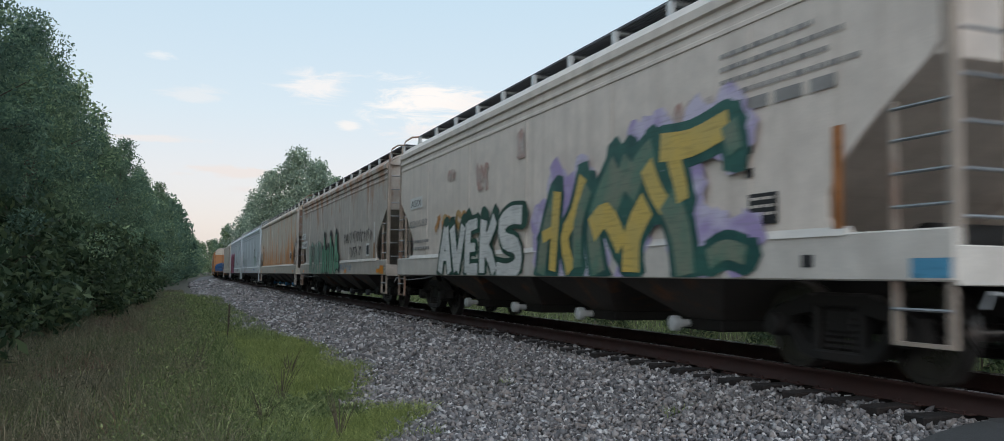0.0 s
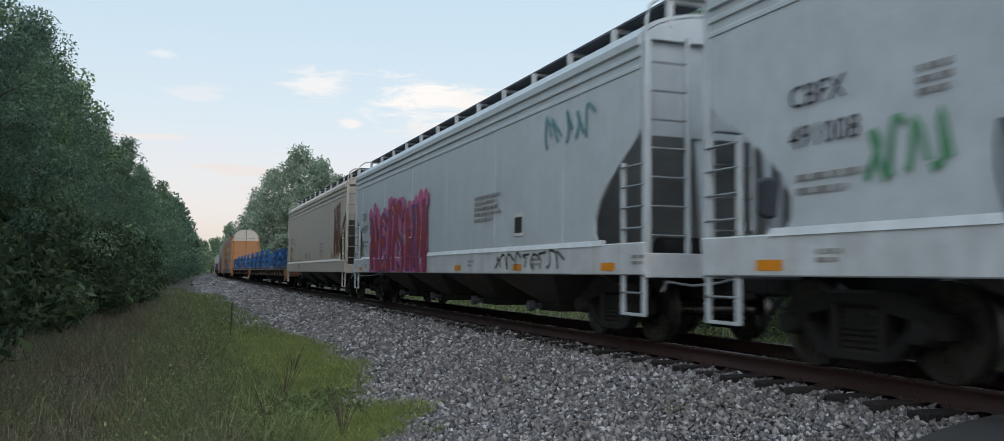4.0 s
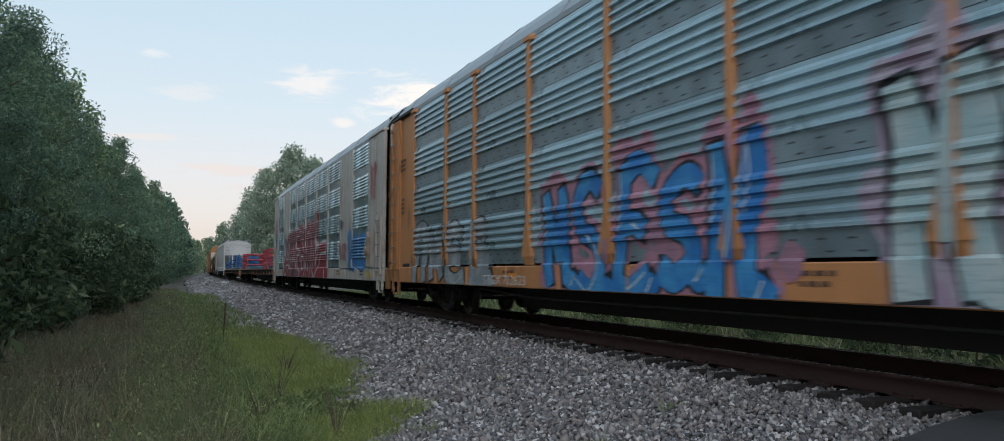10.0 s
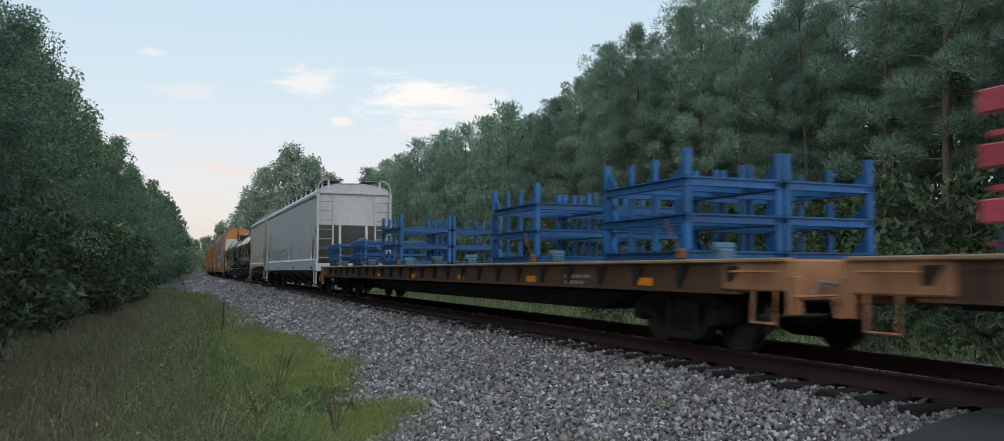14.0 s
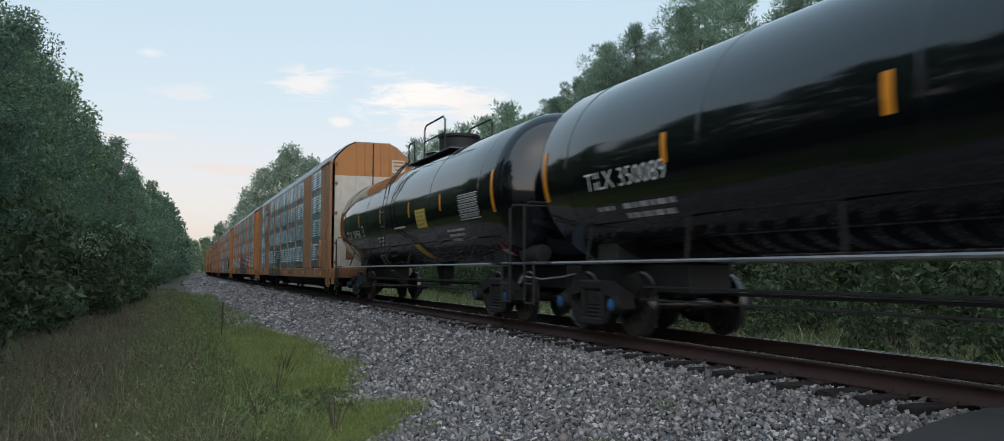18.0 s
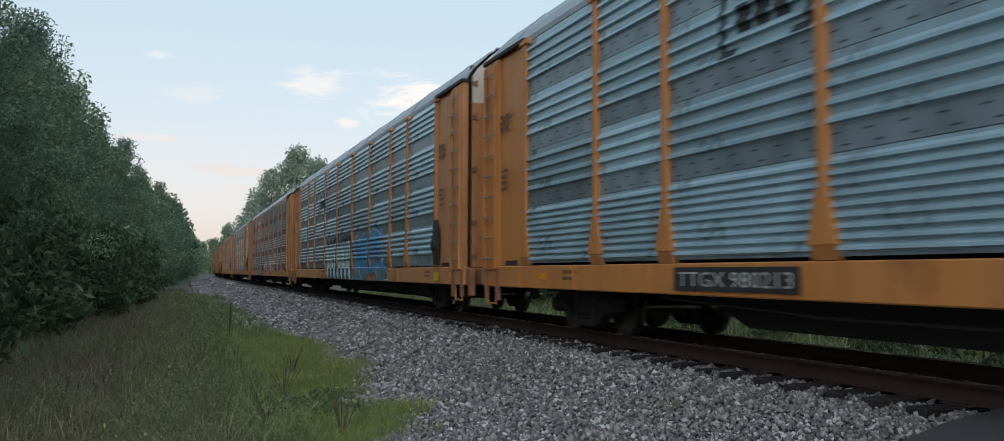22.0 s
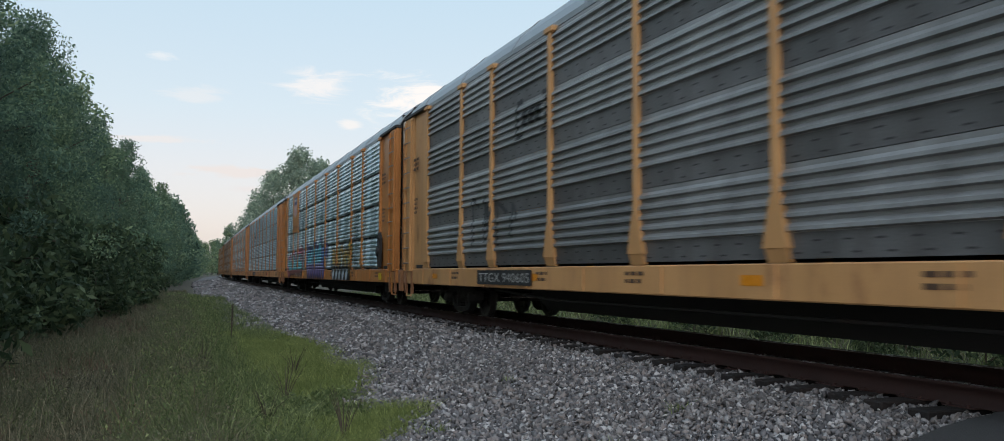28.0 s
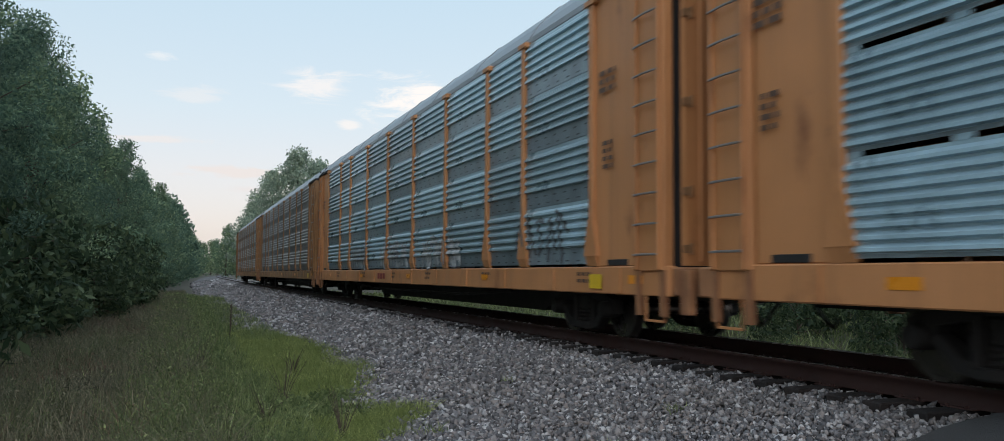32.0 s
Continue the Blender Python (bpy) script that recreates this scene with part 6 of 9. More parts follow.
def flat_car(s, L, label, seed=1):
    car = thing("flat_car", label, "rail car", "cars of the freight train")
    sc = s + L / 2
    on_train(car, sc)
    y0, y1 = -L / 2, L / 2
    part("deck", Mesh().box(-1.46, 1.46, y0, y1, 0.96, 1.05, 0.01).mesh("deck", M["deck"]), car, "worn oiled timber deck")
    for x0, x1 in ((-1.54, -1.42), (1.42, 1.54)):
        part("deck_edge", Mesh().box(x0, x1, y0, y1, 1.035, 1.08, 0.012).mesh("deck_edge", M["lip"]), car, "worn tan deck lip")
        part("side_sill", Mesh().prism([(y0, 1.034), (y0, 0.80), (y0 + 0.8, 0.72), (y1 - 0.8, 0.72), (y1, 0.80), (y1, 1.034)], x0 + (0.08 if x0 < 0 else 0.0), x0 + (0.12 if x0 < 0 else 0.04), "x").mesh("side_sill", M["flat_side"]), car)
        part("sill_flange", Mesh().box(x0 + 0.01, x1 - 0.01, y0 + 0.8, y1 - 0.8, 0.70, 0.73).mesh("sill_flange", M["flat_side"]), car)
    # gussets as black wedges: their shadows below the lip are in shape and colour
    pocket = cached("pocket", lambda: Mesh().add([(-1.535, -0.13, 0.998), (-1.535, 0.07, 0.998), (-1.485, 0.09, 0.76), (-1.485, 0.05, 0.76), (-1.455, -0.13, 0.998), (-1.455, 0.07, 0.998), (-1.455, 0.09, 0.76), (-1.455, 0.05, 0.76)],
                                                 [(0, 1, 2, 3), (4, 7, 6, 5), (0, 3, 7, 4), (1, 5, 6, 2), (0, 4, 5, 1), (3, 2, 6, 7)]).mesh("gusset", M["dark"]))
    for i in range(26):
        part("gusset", pocket, car, "", (0, y0 + 0.9 + i * (L - 1.8) / 25, 0))
    part("centre_sill", Mesh().box(-0.4, 0.4, y0 + 0.2, y1 - 0.2, 0.60, 0.96).prism([(y0 + 4.6, 0.62), (y0 + 5.8, 0.33), (y1 - 5.8, 0.33), (y1 - 4.6, 0.62)], -0.55, 0.55, "x").mesh("centre_sill", M["dark"]), car)
    for sg in (-1, 1):
        yy = sg * (L / 2 + 0.05)
        part("end_sill", Mesh().box(-1.48, 1.48, yy - 0.06, yy + 0.06, 0.66, 1.06, 0.015).box(-1.5, -1.42, yy - 0.08, yy + 0.08, 0.52, 0.9, 0.01).mesh("end_sill", M["end_rust"]), car, "rust-orange steel end sill")
        # corner box beside the striker, a grab iron on the side and the lever that lifts the pin
        for x in (-1.50, 1.38):
            part("corner_box", Mesh().box(x, x + 0.12, min(yy, yy - sg * 1.15), max(yy, yy - sg * 1.15), 0.74, 1.06, 0.02).mesh("corner_box", M["end_rust"]), car)
        part("striker", Mesh().box(-0.42, 0.42, min(yy, yy + sg * 0.20), max(yy, yy + sg * 0.20), 0.62, 1.02, 0.03).mesh("striker", M["end_rust"]), car)
        part("deck_plate", Mesh().box(-1.46, 1.46, min(yy, yy - sg * 1.5), max(yy, yy - sg * 1.5), 1.054, 1.068, 0.004).mesh("deck_plate", M["end_rust"]), car, "rusty steel bridge plate")
        ya = yy - sg * 0.25
        part("grab_iron", Mesh().tube([(-1.50, ya, 0.94), (-1.57, ya, 0.94), (-1.57, ya - sg * 0.62, 0.94), (-1.50, ya - sg * 0.62, 0.94)], 0.015, 6).mesh("grab_iron", M["end_rust"]), car)
        part("step", Mesh().tube([(-1.48, ya, 0.76), (-1.50, ya, 0.42), (-1.50, ya - sg * 0.36, 0.42), (-1.48, ya - sg * 0.36, 0.76)], 0.02, 5).mesh("step", M["end_rust"]), car)
        part("lift_lever", Mesh().tube([(-1.56, yy + sg * 0.02, 0.52), (-1.54, yy + sg * 0.10, 0.70), (-0.5, yy + sg * 0.16, 0.72), (-0.2, yy + sg * 0.30, 0.80)], 0.018, 6).mesh("lift_lever", M["end_rust"]), car)
        truck(car, sg * (L / 2 - 2.6), 0.42, sc)
    couplers(car, L / 2 + 0.1)
    S = flat_at(-1.466)
    for k in range(6):
        patch(car, "reflector", y0 + 3.0 + k * (L - 5) / 6, y0 + 2.6 + k * (L - 5) / 6, 0.76, 0.86, M["orange"], S)
    bars(car, y0 + 5.2, 0.84, (0.9, 0.7), 0.05, 0.04, M["print_ink"], S, lift=0.002)
    if seed == 1:
        stand = part("brake_stand", Mesh().box(-1.31, -1.21, y0 + 0.40, y0 + 0.52, 1.05, 2.14, 0.015).box(-1.29, -1.23, y0 + 0.20, y0 + 0.42, 1.72, 1.82, 0.01).mesh("brake_stand", M["end_rust"]), car, "rusty orange brake stand")
        part("brake_wheel", Mesh().lathe([(-0.03, 0.16), (-0.02, 0.20), (0.02, 0.20), (0.03, 0.16), (0.00, 0.13), (0.05, 0.06), (-0.04, 0.05)], "y", 20, (-1.26, y0 + 0.15, 1.78)).mesh("brake_wheel", M["brown"]), stand)
    rng = random.Random(seed)
    st = cached(("ratchet", seed > 2), lambda: Mesh().box(-0.10, 0.10, -0.11, 0.11, 0, 0.15, 0.02).lathe([(-0.13, 0.055), (0.13, 0.055)], "x", 10, (0, 0, 0.17)).mesh("winch", M["winch_blue" if seed > 2 else "grating"]))
    for i in range(12):
        part("winch", st, car, "", (-1.3, y0 + 1.5 + i * (L - 3) / 11 + rng.uniform(-0.3, 0.3), 1.05))
    return car


def ibeam(m, x0, x1, y0, y1, z0, h, w=0.09):
    """A rolled beam along y or x: web and two flanges."""
    m.box(x0, x1, y0, y1, z0, z0 + 0.018).box(x0, x1, y0, y1, z0 + h - 0.018, z0 + h)
    if x1 - x0 > y1 - y0:
        m.box(x0, x1, (y0 + y1) / 2 - 0.012, (y0 + y1) / 2 + 0.012, z0 + 0.018, z0 + h - 0.018)
    else:
        m.box((x0 + x1) / 2 - 0.012, (x0 + x1) / 2 + 0.012, y0, y1, z0 + 0.018, z0 + h - 0.018)


def frame_parts(kind, l, w, h, colour):
    """The members of a shipping frame: name, mesh and place of each."""
    mat, out = M[colour], []
    if kind == "rack":
        def long_beam():
            m = Mesh()
            ibeam(m, -0.045, 0.045, -l / 2, l / 2, 0.0, 0.11)
            return m.mesh("long_beam", mat)

        def cross_beam():
            m = Mesh()
            ibeam(m, -w / 2 + 0.09, w / 2 - 0.09, -0.045, 0.045, 0.0, 0.11)
            return m.mesh("cross_beam", mat)

        def post(sy):
            m = Mesh().box(-0.045, 0.045, -0.045, 0.045, 0.11, h, 0.008)
            return m.prism([(-sy * 0.04, 0.11), (-sy * 0.30, 0.11), (-sy * 0.04, h * 0.8)], -0.01, 0.01, "x").mesh("post", mat)

        for x in (-w / 2 + 0.045, w / 2 - 0.045):
            out.append(("long_beam", cached((kind, "l", l, colour), long_beam), (x, 0, 0)))
            for sy in (-1, 1):
                out.append(("post", cached((kind, "p", h, colour, sy), lambda: post(sy)), (x, sy * (l / 2 - 0.045), 0)))
            for y in (-0.28, 0.32):
                out.append(("upright", cached((kind, "u", h, colour), lambda: Mesh().box(-0.03, 0.03, -0.04, 0.04, 0.11, h * 0.86, 0.006).mesh("upright", mat)), (x, y, 0)))
        for i in range(4):
            out.append(("cross_beam", cached((kind, "c", w, colour), cross_beam), (0, -l / 2 + 0.045 + i * (l - 0.09) / 3, 0)))
        return out

    def leg():
        m = Mesh().box(-0.05, 0.05, -0.065, 0.065, 0.0, h - 0.10, 0.01)
        return m.prism([(-0.065, 0.0), (0.065, 0.0), (0.17, h - 0.11), (-0.17, h - 0.11)], -0.01, 0.01, "x").mesh("leg", mat)

    for x in (-w / 2 + 0.05, 0.0, w / 2 - 0.05):
        out.append(("side_beam", cached((kind, "s", l, h, colour), lambda: Mesh().box(-0.05, 0.05, -l / 2, l / 2, h - 0.19, h - 0.005, 0.012).mesh("side_beam", mat)), (x, 0, 0)))
        out.append(("lower_rail", cached((kind, "r", l, colour), lambda: Mesh().box(-0.02, 0.02, -l / 2 + 0.05, l / 2 - 0.05, 0.05, 0.10, 0.006).mesh("lower_rail", mat)), (x + 0.03, 0, 0)))
        for y in (-l / 2 + 0.42, 0.0, l / 2 - 0.42):
            out.append(("leg", cached((kind, "g", h, colour), leg), (x, y, 0)))
    for i in range(4):
        out.append(("cross_beam", cached((kind, "x", w, h, colour), lambda: Mesh().box(-w / 2, w / 2, -0.035, 0.035, h - 0.095, h - 0.015, 0.01).mesh("cross_beam", mat)), (0, -l / 2 + 0.04 + i * (l - 0.08) / 3, 0)))
    for x in (-w / 2 + 0.12, w / 2 - 0.12):
        out.append(("brace", cached((kind, "b", l, h, colour), lambda: Mesh().tube([(0, -l / 2 + 0.1, 0.05), (0, -l / 4, h - 0.14), (0, 0, 0.05), (0, l / 4, h - 0.14), (0, l / 2 - 0.1, 0.05)], 0.022, 5).mesh("brace", mat)), (x, 0, 0)))
    return out


def stack(s0, s1, kind, count, colour):
    """Shipping frames stacked on a flat car's deck between s0 and s1."""
    l = round(s1 - s0, 2)
    if kind == "rack":
        w, h, places = 1.42, 0.445, [(x, (s0 + s1) / 2) for x in (-0.73, 0.73)]
        count += 1
    elif colour == "red":
        w, h, l = 2.86, 0.42, round(l / 2 - 0.04, 2)
        places = [(0.0, s0 + l / 2), (0.0, s1 - l / 2)]
    else:
        w, h, places = 2.86, 0.40, [(0.0, (s0 + s1) / 2)]
    for x, sc in places:
        for i in range(count):
            ob = thing("shipping_frame", "%s-painted welded steel shipping frame stacked on a flat car" % colour, "steel frame", "stacked %s frames" % colour)
            for name, me, at in frame_parts(kind, l, w, h, colour):
                part(name, me, ob, "", at)
            on_train(ob, sc, x, 1.082 + i * (h + 0.001))
    strap = thing("tie_down_strap", "dull brown tie-down strap at the foot of stacked frames", "strap", "tie-down straps")
    g = Mesh().tube([(-1.45, -l * 0.46, 0.10), (-1.46, -l * 0.36, 0.30), (-1.452, -l * 0.30, 0.50)], 0.011, 4)
    part("webbing", g.mesh("webbing", M["strap"]), strap)
    part("ratchet", Mesh().box(-1.49, -1.41, -l * 0.46 - 0.08, -l * 0.46 + 0.08, 0.0, 0.13, 0.02).mesh("ratchet", M["strap"]), strap)
    on_train(strap, (s0 + s1) / 2, 0.0, 1.082)

# ---- the consist, from the front ----
ah = hopper(5.05, 17.7, "hop_grey", "sill_beige", 4, "light grey covered hopper car with a purple and green sprayed piece", 1, 1.45, caps="sill_white", posts="rusty_post")
bh = hopper(24.1, 17.6, "hop_tan", "hop_tan", 4, "dirty grey covered hopper car with green graffiti and rust streaks", 2, 1.5, posts="rusty_post")
ch = hopper(43.4, 19.2, "hop_rust", "hop_white", 4, "beige covered hopper car heavily stained with orange rust", 3, ridges=False, caps="cap_blue", posts="white_post")
dh = hopper(63.9, 19.0, "hop_blue", "sill_white", 4, "clean pale grey covered hopper car with thin tags", 4)
eh = hopper(84.2, 19.3, "hop_blue", "sill_white", 4, "pale grey covered hopper car with a magenta sprayed piece", 5)
fh = hopper(105.2, 17.3, "hop_white", "hop_white", 3, "off-white covered hopper car with rust streaks", 6, 1.3, True)
flat_car(123.3, 27.1, "rusty yellow-brown flat car loaded with blue frames", 1)
flat_car(151.2, 27.5, "rusty yellow-brown flat car loaded with stacked blue frames", 2)
for a, kind, n in ((124.9, "low", 3), (128.9, "low", 2), (134.5, "rack", 2), (139.0, "rack", 2), (143.4, "rack", 2), (147.8, "rack", 2),
                   (153.2, "rack", 2), (157.8, "rack", 2), (162.4, "rack", 2), (167.0, "rack", 2), (171.8, "low", 3), (176.3, "low", 3)):
    stack(a, a + 2.1, kind, n + 1 if kind == "low" and n < 3 else n, "blue")
I1 = autorack(180.5, "galv", "yellow2", "cream", label="grey autorack car with orange end doors and blue graffiti", seed=1)
J1 = autorack(208.75, "galv_light", "white_post", "white_post", door="brown", wide=(1, 7), label="grey autorack car with dirty white plates and a red sprayed piece", seed=2, ribs=7)
flat_car(236.3, 27.6, "rusty yellow-brown flat car with red frames at both ends", 3)
flat_car(264.7, 27.3, "rusty yellow-brown flat car loaded with stacks of blue frames", 4)
stack(240.0, 244.2, "low", 3, "red")
stack(258.1, 262.6, "low", 3, "red")
for a, kind, n in ((266.6, "rack", 2), (271.1, "rack", 2), (280.1, "rack", 2), (284.6, "low", 2), (288.9, "low", 2)):
    stack(a, a + 2.1, kind, n, "blue")
mh = hopper(293.2, 19.4, "hop_cool", "sill_white", 4, "off-white covered hopper car with a white end ladder", 7, ridges=False)
nh = hopper(313.6, 10.9, "hop_pale", "hop_pale", 2, "short light grey covered hopper car", 8, 0.62, True, False, under="bay_grey", sill_z=1.17, posts="rusty_post")
o1 = tank_car(326.2, 17.7, "gloss black tank car with orange reflectors", -1.12, (4.29, 0.70, -2.06, -4.84), -3.45, -6.5, -3.37, -5.22, False)
p1 = tank_car(344.45, 17.0, "gloss black tank car with white lettering and orange reflectors")
q1 = autorack(362.2, "galv_light", "plate_tan", "yellow", door="cream", wide=(1, 7), label="grey autorack car with orange plates and a flag shield", seed=4, ribs=7)
r1 = autorack(390.5, "galv", "yellow", "cream", label="grey autorack car with thin orange posts and a dark purple tag", seed=5, ribs=(9, 4, 4, 4))
s1_ = autorack(419.0, "galv", "yellow2", "cream", label="grey autorack car with pale blue sprayed pieces", seed=6)
t1 = autorack(447.5, "galv_dark", "yellow2", "yellow2", label="sooty grey autorack car with a red railway sign", seed=7)
u1 = autorack(475.45, "galv_light", "yellow", "yellow", wide=(1, 7), label="grey autorack car with orange plates and pale outlined graffiti", seed=8, ribs=7, slots=True, door="roof")
v1 = autorack(503.4, "galv_dark", "straw_yellow", "cream", label="dark grey autorack car with faded orange posts", seed=9)
w1 = autorack(531.55, "galv_light", "yellow", "cream", label="bright grey autorack car with blue, purple and gold graffiti", seed=10, ribs=7, slots="full")
x1 = autorack(559.85, "galv", "yellow2", "cream", slots=True, label="blue-grey autorack car with tapered orange posts", seed=11, ribs=8)
y1_ = autorack(587.9, "galv", "yellow2", "cream", label="grey autorack car with white scrawls low on its side", seed=12)
z1_ = autorack(616.3, "galv_dark", "brown", "cream", label="dark grey autorack car with rusty brown posts", seed=13)
zz = autorack(644.8, "galv_dark", "brown", "cream", label="dark grey autorack car at the train's end", seed=14)

# ---- paint on the cars' sides ----
for car, d in ((I1, 0.55), (J1, 0.20), (q1, 0.75), (r1, 0.45), (s1_, 0.45), (t1, 0.25), (u1, -0.30), (v1, 0.15), (w1, 0.40), (x1, 0.00), (y1_, -0.55), (z1_, -0.75), (zz, -0.85)):
    SHIFT[car.name] = d
HS, AS = flat_at(-1.566), flat_at(-1.584)      # just proud of a hopper's sill and of an autorack's posts
HB = flat_at(-1.538)                           # a hopper's side sheet
K_, W_ = paint((0.02, 0.02, 0.025)), paint((0.62, 0.65, 0.66), (0.45, 0.5, 0.52))
PURPLE = paint((0.13, 0.07, 0.25), (0.30, 0.22, 0.42))
TEAL = paint((0.015, 0.07, 0.065), (0.03, 0.11, 0.09))
GREEN = paint((0.05, 0.22, 0.10), (0.13, 0.30, 0.18))
BLUE, MAROON = paint((0.02, 0.15, 0.42), (0.05, 0.26, 0.52)), paint((0.275, 0.030, 0.045), (0.32, 0.04, 0.058))
PINK = paint((0.55, 0.10, 0.18), (0.45, 0.13, 0.30))
ORANGE_S, NAVY = paint((0.55, 0.25, 0.08), (0.42, 0.28, 0.12)), paint((0.02, 0.02, 0.06), (0.05, 0.04, 0.10))
PALE, ROSE = paint((0.40, 0.47, 0.47), (0.30, 0.42, 0.44)), paint((0.42, 0.20, 0.26), (0.30, 0.16, 0.22))
OCHRE, LEAF_S = paint((0.52, 0.37, 0.06), (0.34, 0.19, 0.04)), paint((0.26, 0.50, 0.43), (0.12, 0.48, 0.55))


def sill_marks(car, L, n=5, m="orange"):
    for k in range(n):
        y = L / 2 - 1.0 - k * (L - 2.2) / (n - 1)
        patch(car, "reflector", y, y - 0.42, 0.99, 1.10, M[m], flat_at(-1.566))
        bars(car, y - 0.9, 1.15, (0.35, 0.28), 0.045, 0.035, M["ink"], flat_at(-1.566))


def data_block(car, y, z, mark, number, size=0.34):
    """Reporting mark, number and the small print below, on a hopper's side."""
    write(car, mark, y, z, size, M["ink"], HB)
    write(car, number, y, z - size * 1.25, size, M["ink"], HB)
    bars(car, y - 0.1, z - size * 1.25 - 0.32, (0.9, 0.7), 0.06, 0.07, M["ink"], HB)
    bars(car, y - 1.6, z + 0.05, (0.35, 0.35, 0.35), 0.05, 0.05, M["ink"], HB)


def lube_square(car, y, z):
    patch(car, "stencil_square", y, y - 0.46, z, z + 0.40, M["white_ink"], HB, 0.002)
    patch(car, "stencil_field", y - 0.05, y - 0.41, z + 0.05, z + 0.33, M["ink"], HB, 0.005)


def upright_bars(car, places):
    for y, z0, z1 in places:
        patch(car, "reflector", y, y - 0.16, z0, z1, M["orange"], HB, 0.002)


# first hopper
G_, D_ = paint((0.56, 0.40, 0.10), (0.50, 0.38, 0.12)), paint((0.17, 0.20, 0.15), (0.10, 0.19, 0.14))
LILAC2 = paint((0.34, 0.27, 0.48), (0.52, 0.48, 0.60))
drawn(ah, -0.55, 0.97, 5.7, 1.75, (
    (D_, 0.34, [(0.05, 0.0), (0.08, 0.36), (0.15, 0.72)]), (G_, 0.30, [(0.16, 0.74), (0.145, 0.42), (0.13, 0.03)]), (G_, 0.20, [(0.06, 0.34), (0.15, 0.40)]),
    (G_, 0.30, [(0.25, 0.03), (0.21, 0.32), (0.27, 0.52), (0.32, 0.82)]), (D_, 0.30, [(0.29, 0.06), (0.29, 0.42), (0.35, 0.72)]),
    (D_, 0.40, [(0.41, 0.0), (0.38, 0.34), (0.42, 0.60), (0.50, 0.86)]), (D_, 0.36, [(0.39, 0.46), (0.48, 0.54), (0.56, 0.88)]),
    (G_, 0.40, [(0.37, 0.36), (0.45, 0.47), (0.53, 0.22)]), (G_, 0.46, [(0.57, 0.02), (0.58, 0.30), (0.645, 0.52)]), (D_, 0.40, [(0.56, 0.60), (0.61, 0.80), (0.67, 0.90)]),
    (G_, 0.32, [(0.64, 0.80), (0.68, 0.60), (0.72, 0.48)]), (D_, 0.46, [(0.73, 0.54), (0.78, 0.30), (0.80, 0.0)]), (G_, 0.30, [(0.75, 0.84), (0.78, 0.62), (0.79, 0.50)]),
    (G_, 0.36, [(0.70, 0.90), (0.82, 0.88), (0.95, 0.95)]), (D_, 0.30, [(0.95, 0.95), (0.97, 0.76)]), (D_, 0.24, [(0.88, 0.10), (0.94, 0.16), (1.0, 0.12)])),
    TEAL, 0.20, HS, LILAC2, 5, "gold and green sprayed piece with a lilac cloud")
WS_ = paint((0.62, 0.62, 0.60), (0.52, 0.53, 0.52))
drawn(ah, 5.0, 0.99, 5.1, 1.02, (
    (WS_, 0.34, [(0.03, 0.0), (0.06, 0.45), (0.11, 0.96)]), (WS_, 0.34, [(0.11, 0.96), (0.14, 0.5), (0.17, 0.0)]), (WS_, 0.22, [(0.06, 0.36), (0.15, 0.36)]),
    (WS_, 0.36, [(0.20, 0.96), (0.23, 0.5), (0.26, 0.04)]), (WS_, 0.34, [(0.27, 0.04), (0.31, 0.5), (0.35, 0.96)]),
    (WS_, 0.36, [(0.42, 0.98), (0.405, 0.5), (0.40, 0.0)]), (WS_, 0.24, [(0.41, 0.92), (0.52, 0.96)]), (WS_, 0.20, [(0.41, 0.50), (0.50, 0.50)]), (WS_, 0.26, [(0.40, 0.05), (0.53, 0.08)]),
    (WS_, 0.36, [(0.60, 1.0), (0.585, 0.5), (0.58, 0.0)]), (WS_, 0.30, [(0.72, 1.0), (0.66, 0.7), (0.61, 0.50)]), (WS_, 0.32, [(0.61, 0.50), (0.67, 0.3), (0.72, 0.0)]),
    (WS_, 0.34, [(0.98, 0.98), (0.88, 1.0), (0.79, 0.86), (0.82, 0.58), (0.93, 0.46), (0.95, 0.16), (0.86, 0.02), (0.74, 0.06)])),
    paint((0.02, 0.075, 0.055)), 0.15, HS, None, 3, "silver-white sprayed word with dark green edges")
tag(ah, 5.6, 1.95, 2.6, 0.30, 8, ORANGE_S, HB, 0.16, 5)
patch(ah, "number_panel", 7.68, 6.55, 2.58, 2.86, M["white_ink"], HB)
write(ah, "ASIX", 7.6, 2.63, 0.24, M["ink"], flat_at(-1.541), 0.95)
write(ah, "020583", 7.7, 2.12, 0.24, M["print_ink"], HB, 1.6)
bars(ah, 7.4, 1.72, (1.5, 1.5), 0.07, 0.10, M["ink"], HB)
bars(ah, -5.75, 3.38, (1.5, 1.9, 1.7, 2.1), 0.05, 0.10, M["ink"], HB)
bars(ah, -5.75, 2.72, (1.8,), 0.13, 0.1, M["ink"], HB)
for z in (2.0, 2.25):
    patch(ah, "stencil_dot", -6.2, -6.32, z, z + 0.1, M["ink"], HB)
patch(ah, "stencil_square", -6.25, -6.72, 1.50, 1.82, M["ink"], HB)
bars(ah, -6.3, 1.75, (0.38, 0.38, 0.38), 0.03, 0.05, M["hop_grey"], flat_at(-1.541))
patch(ah, "blue_patch", -8.42, -8.82, 0.96, 1.12, paint((0.10, 0.35, 0.55)), HS)
patch(ah, "stencil_square", -7.1, -7.26, 1.05, 1.17, M["ink"], HS)
patch(ah, "rust_bar", -7.5, -7.64, 1.40, 2.35, paint((0.38, 0.15, 0.05)), HB)
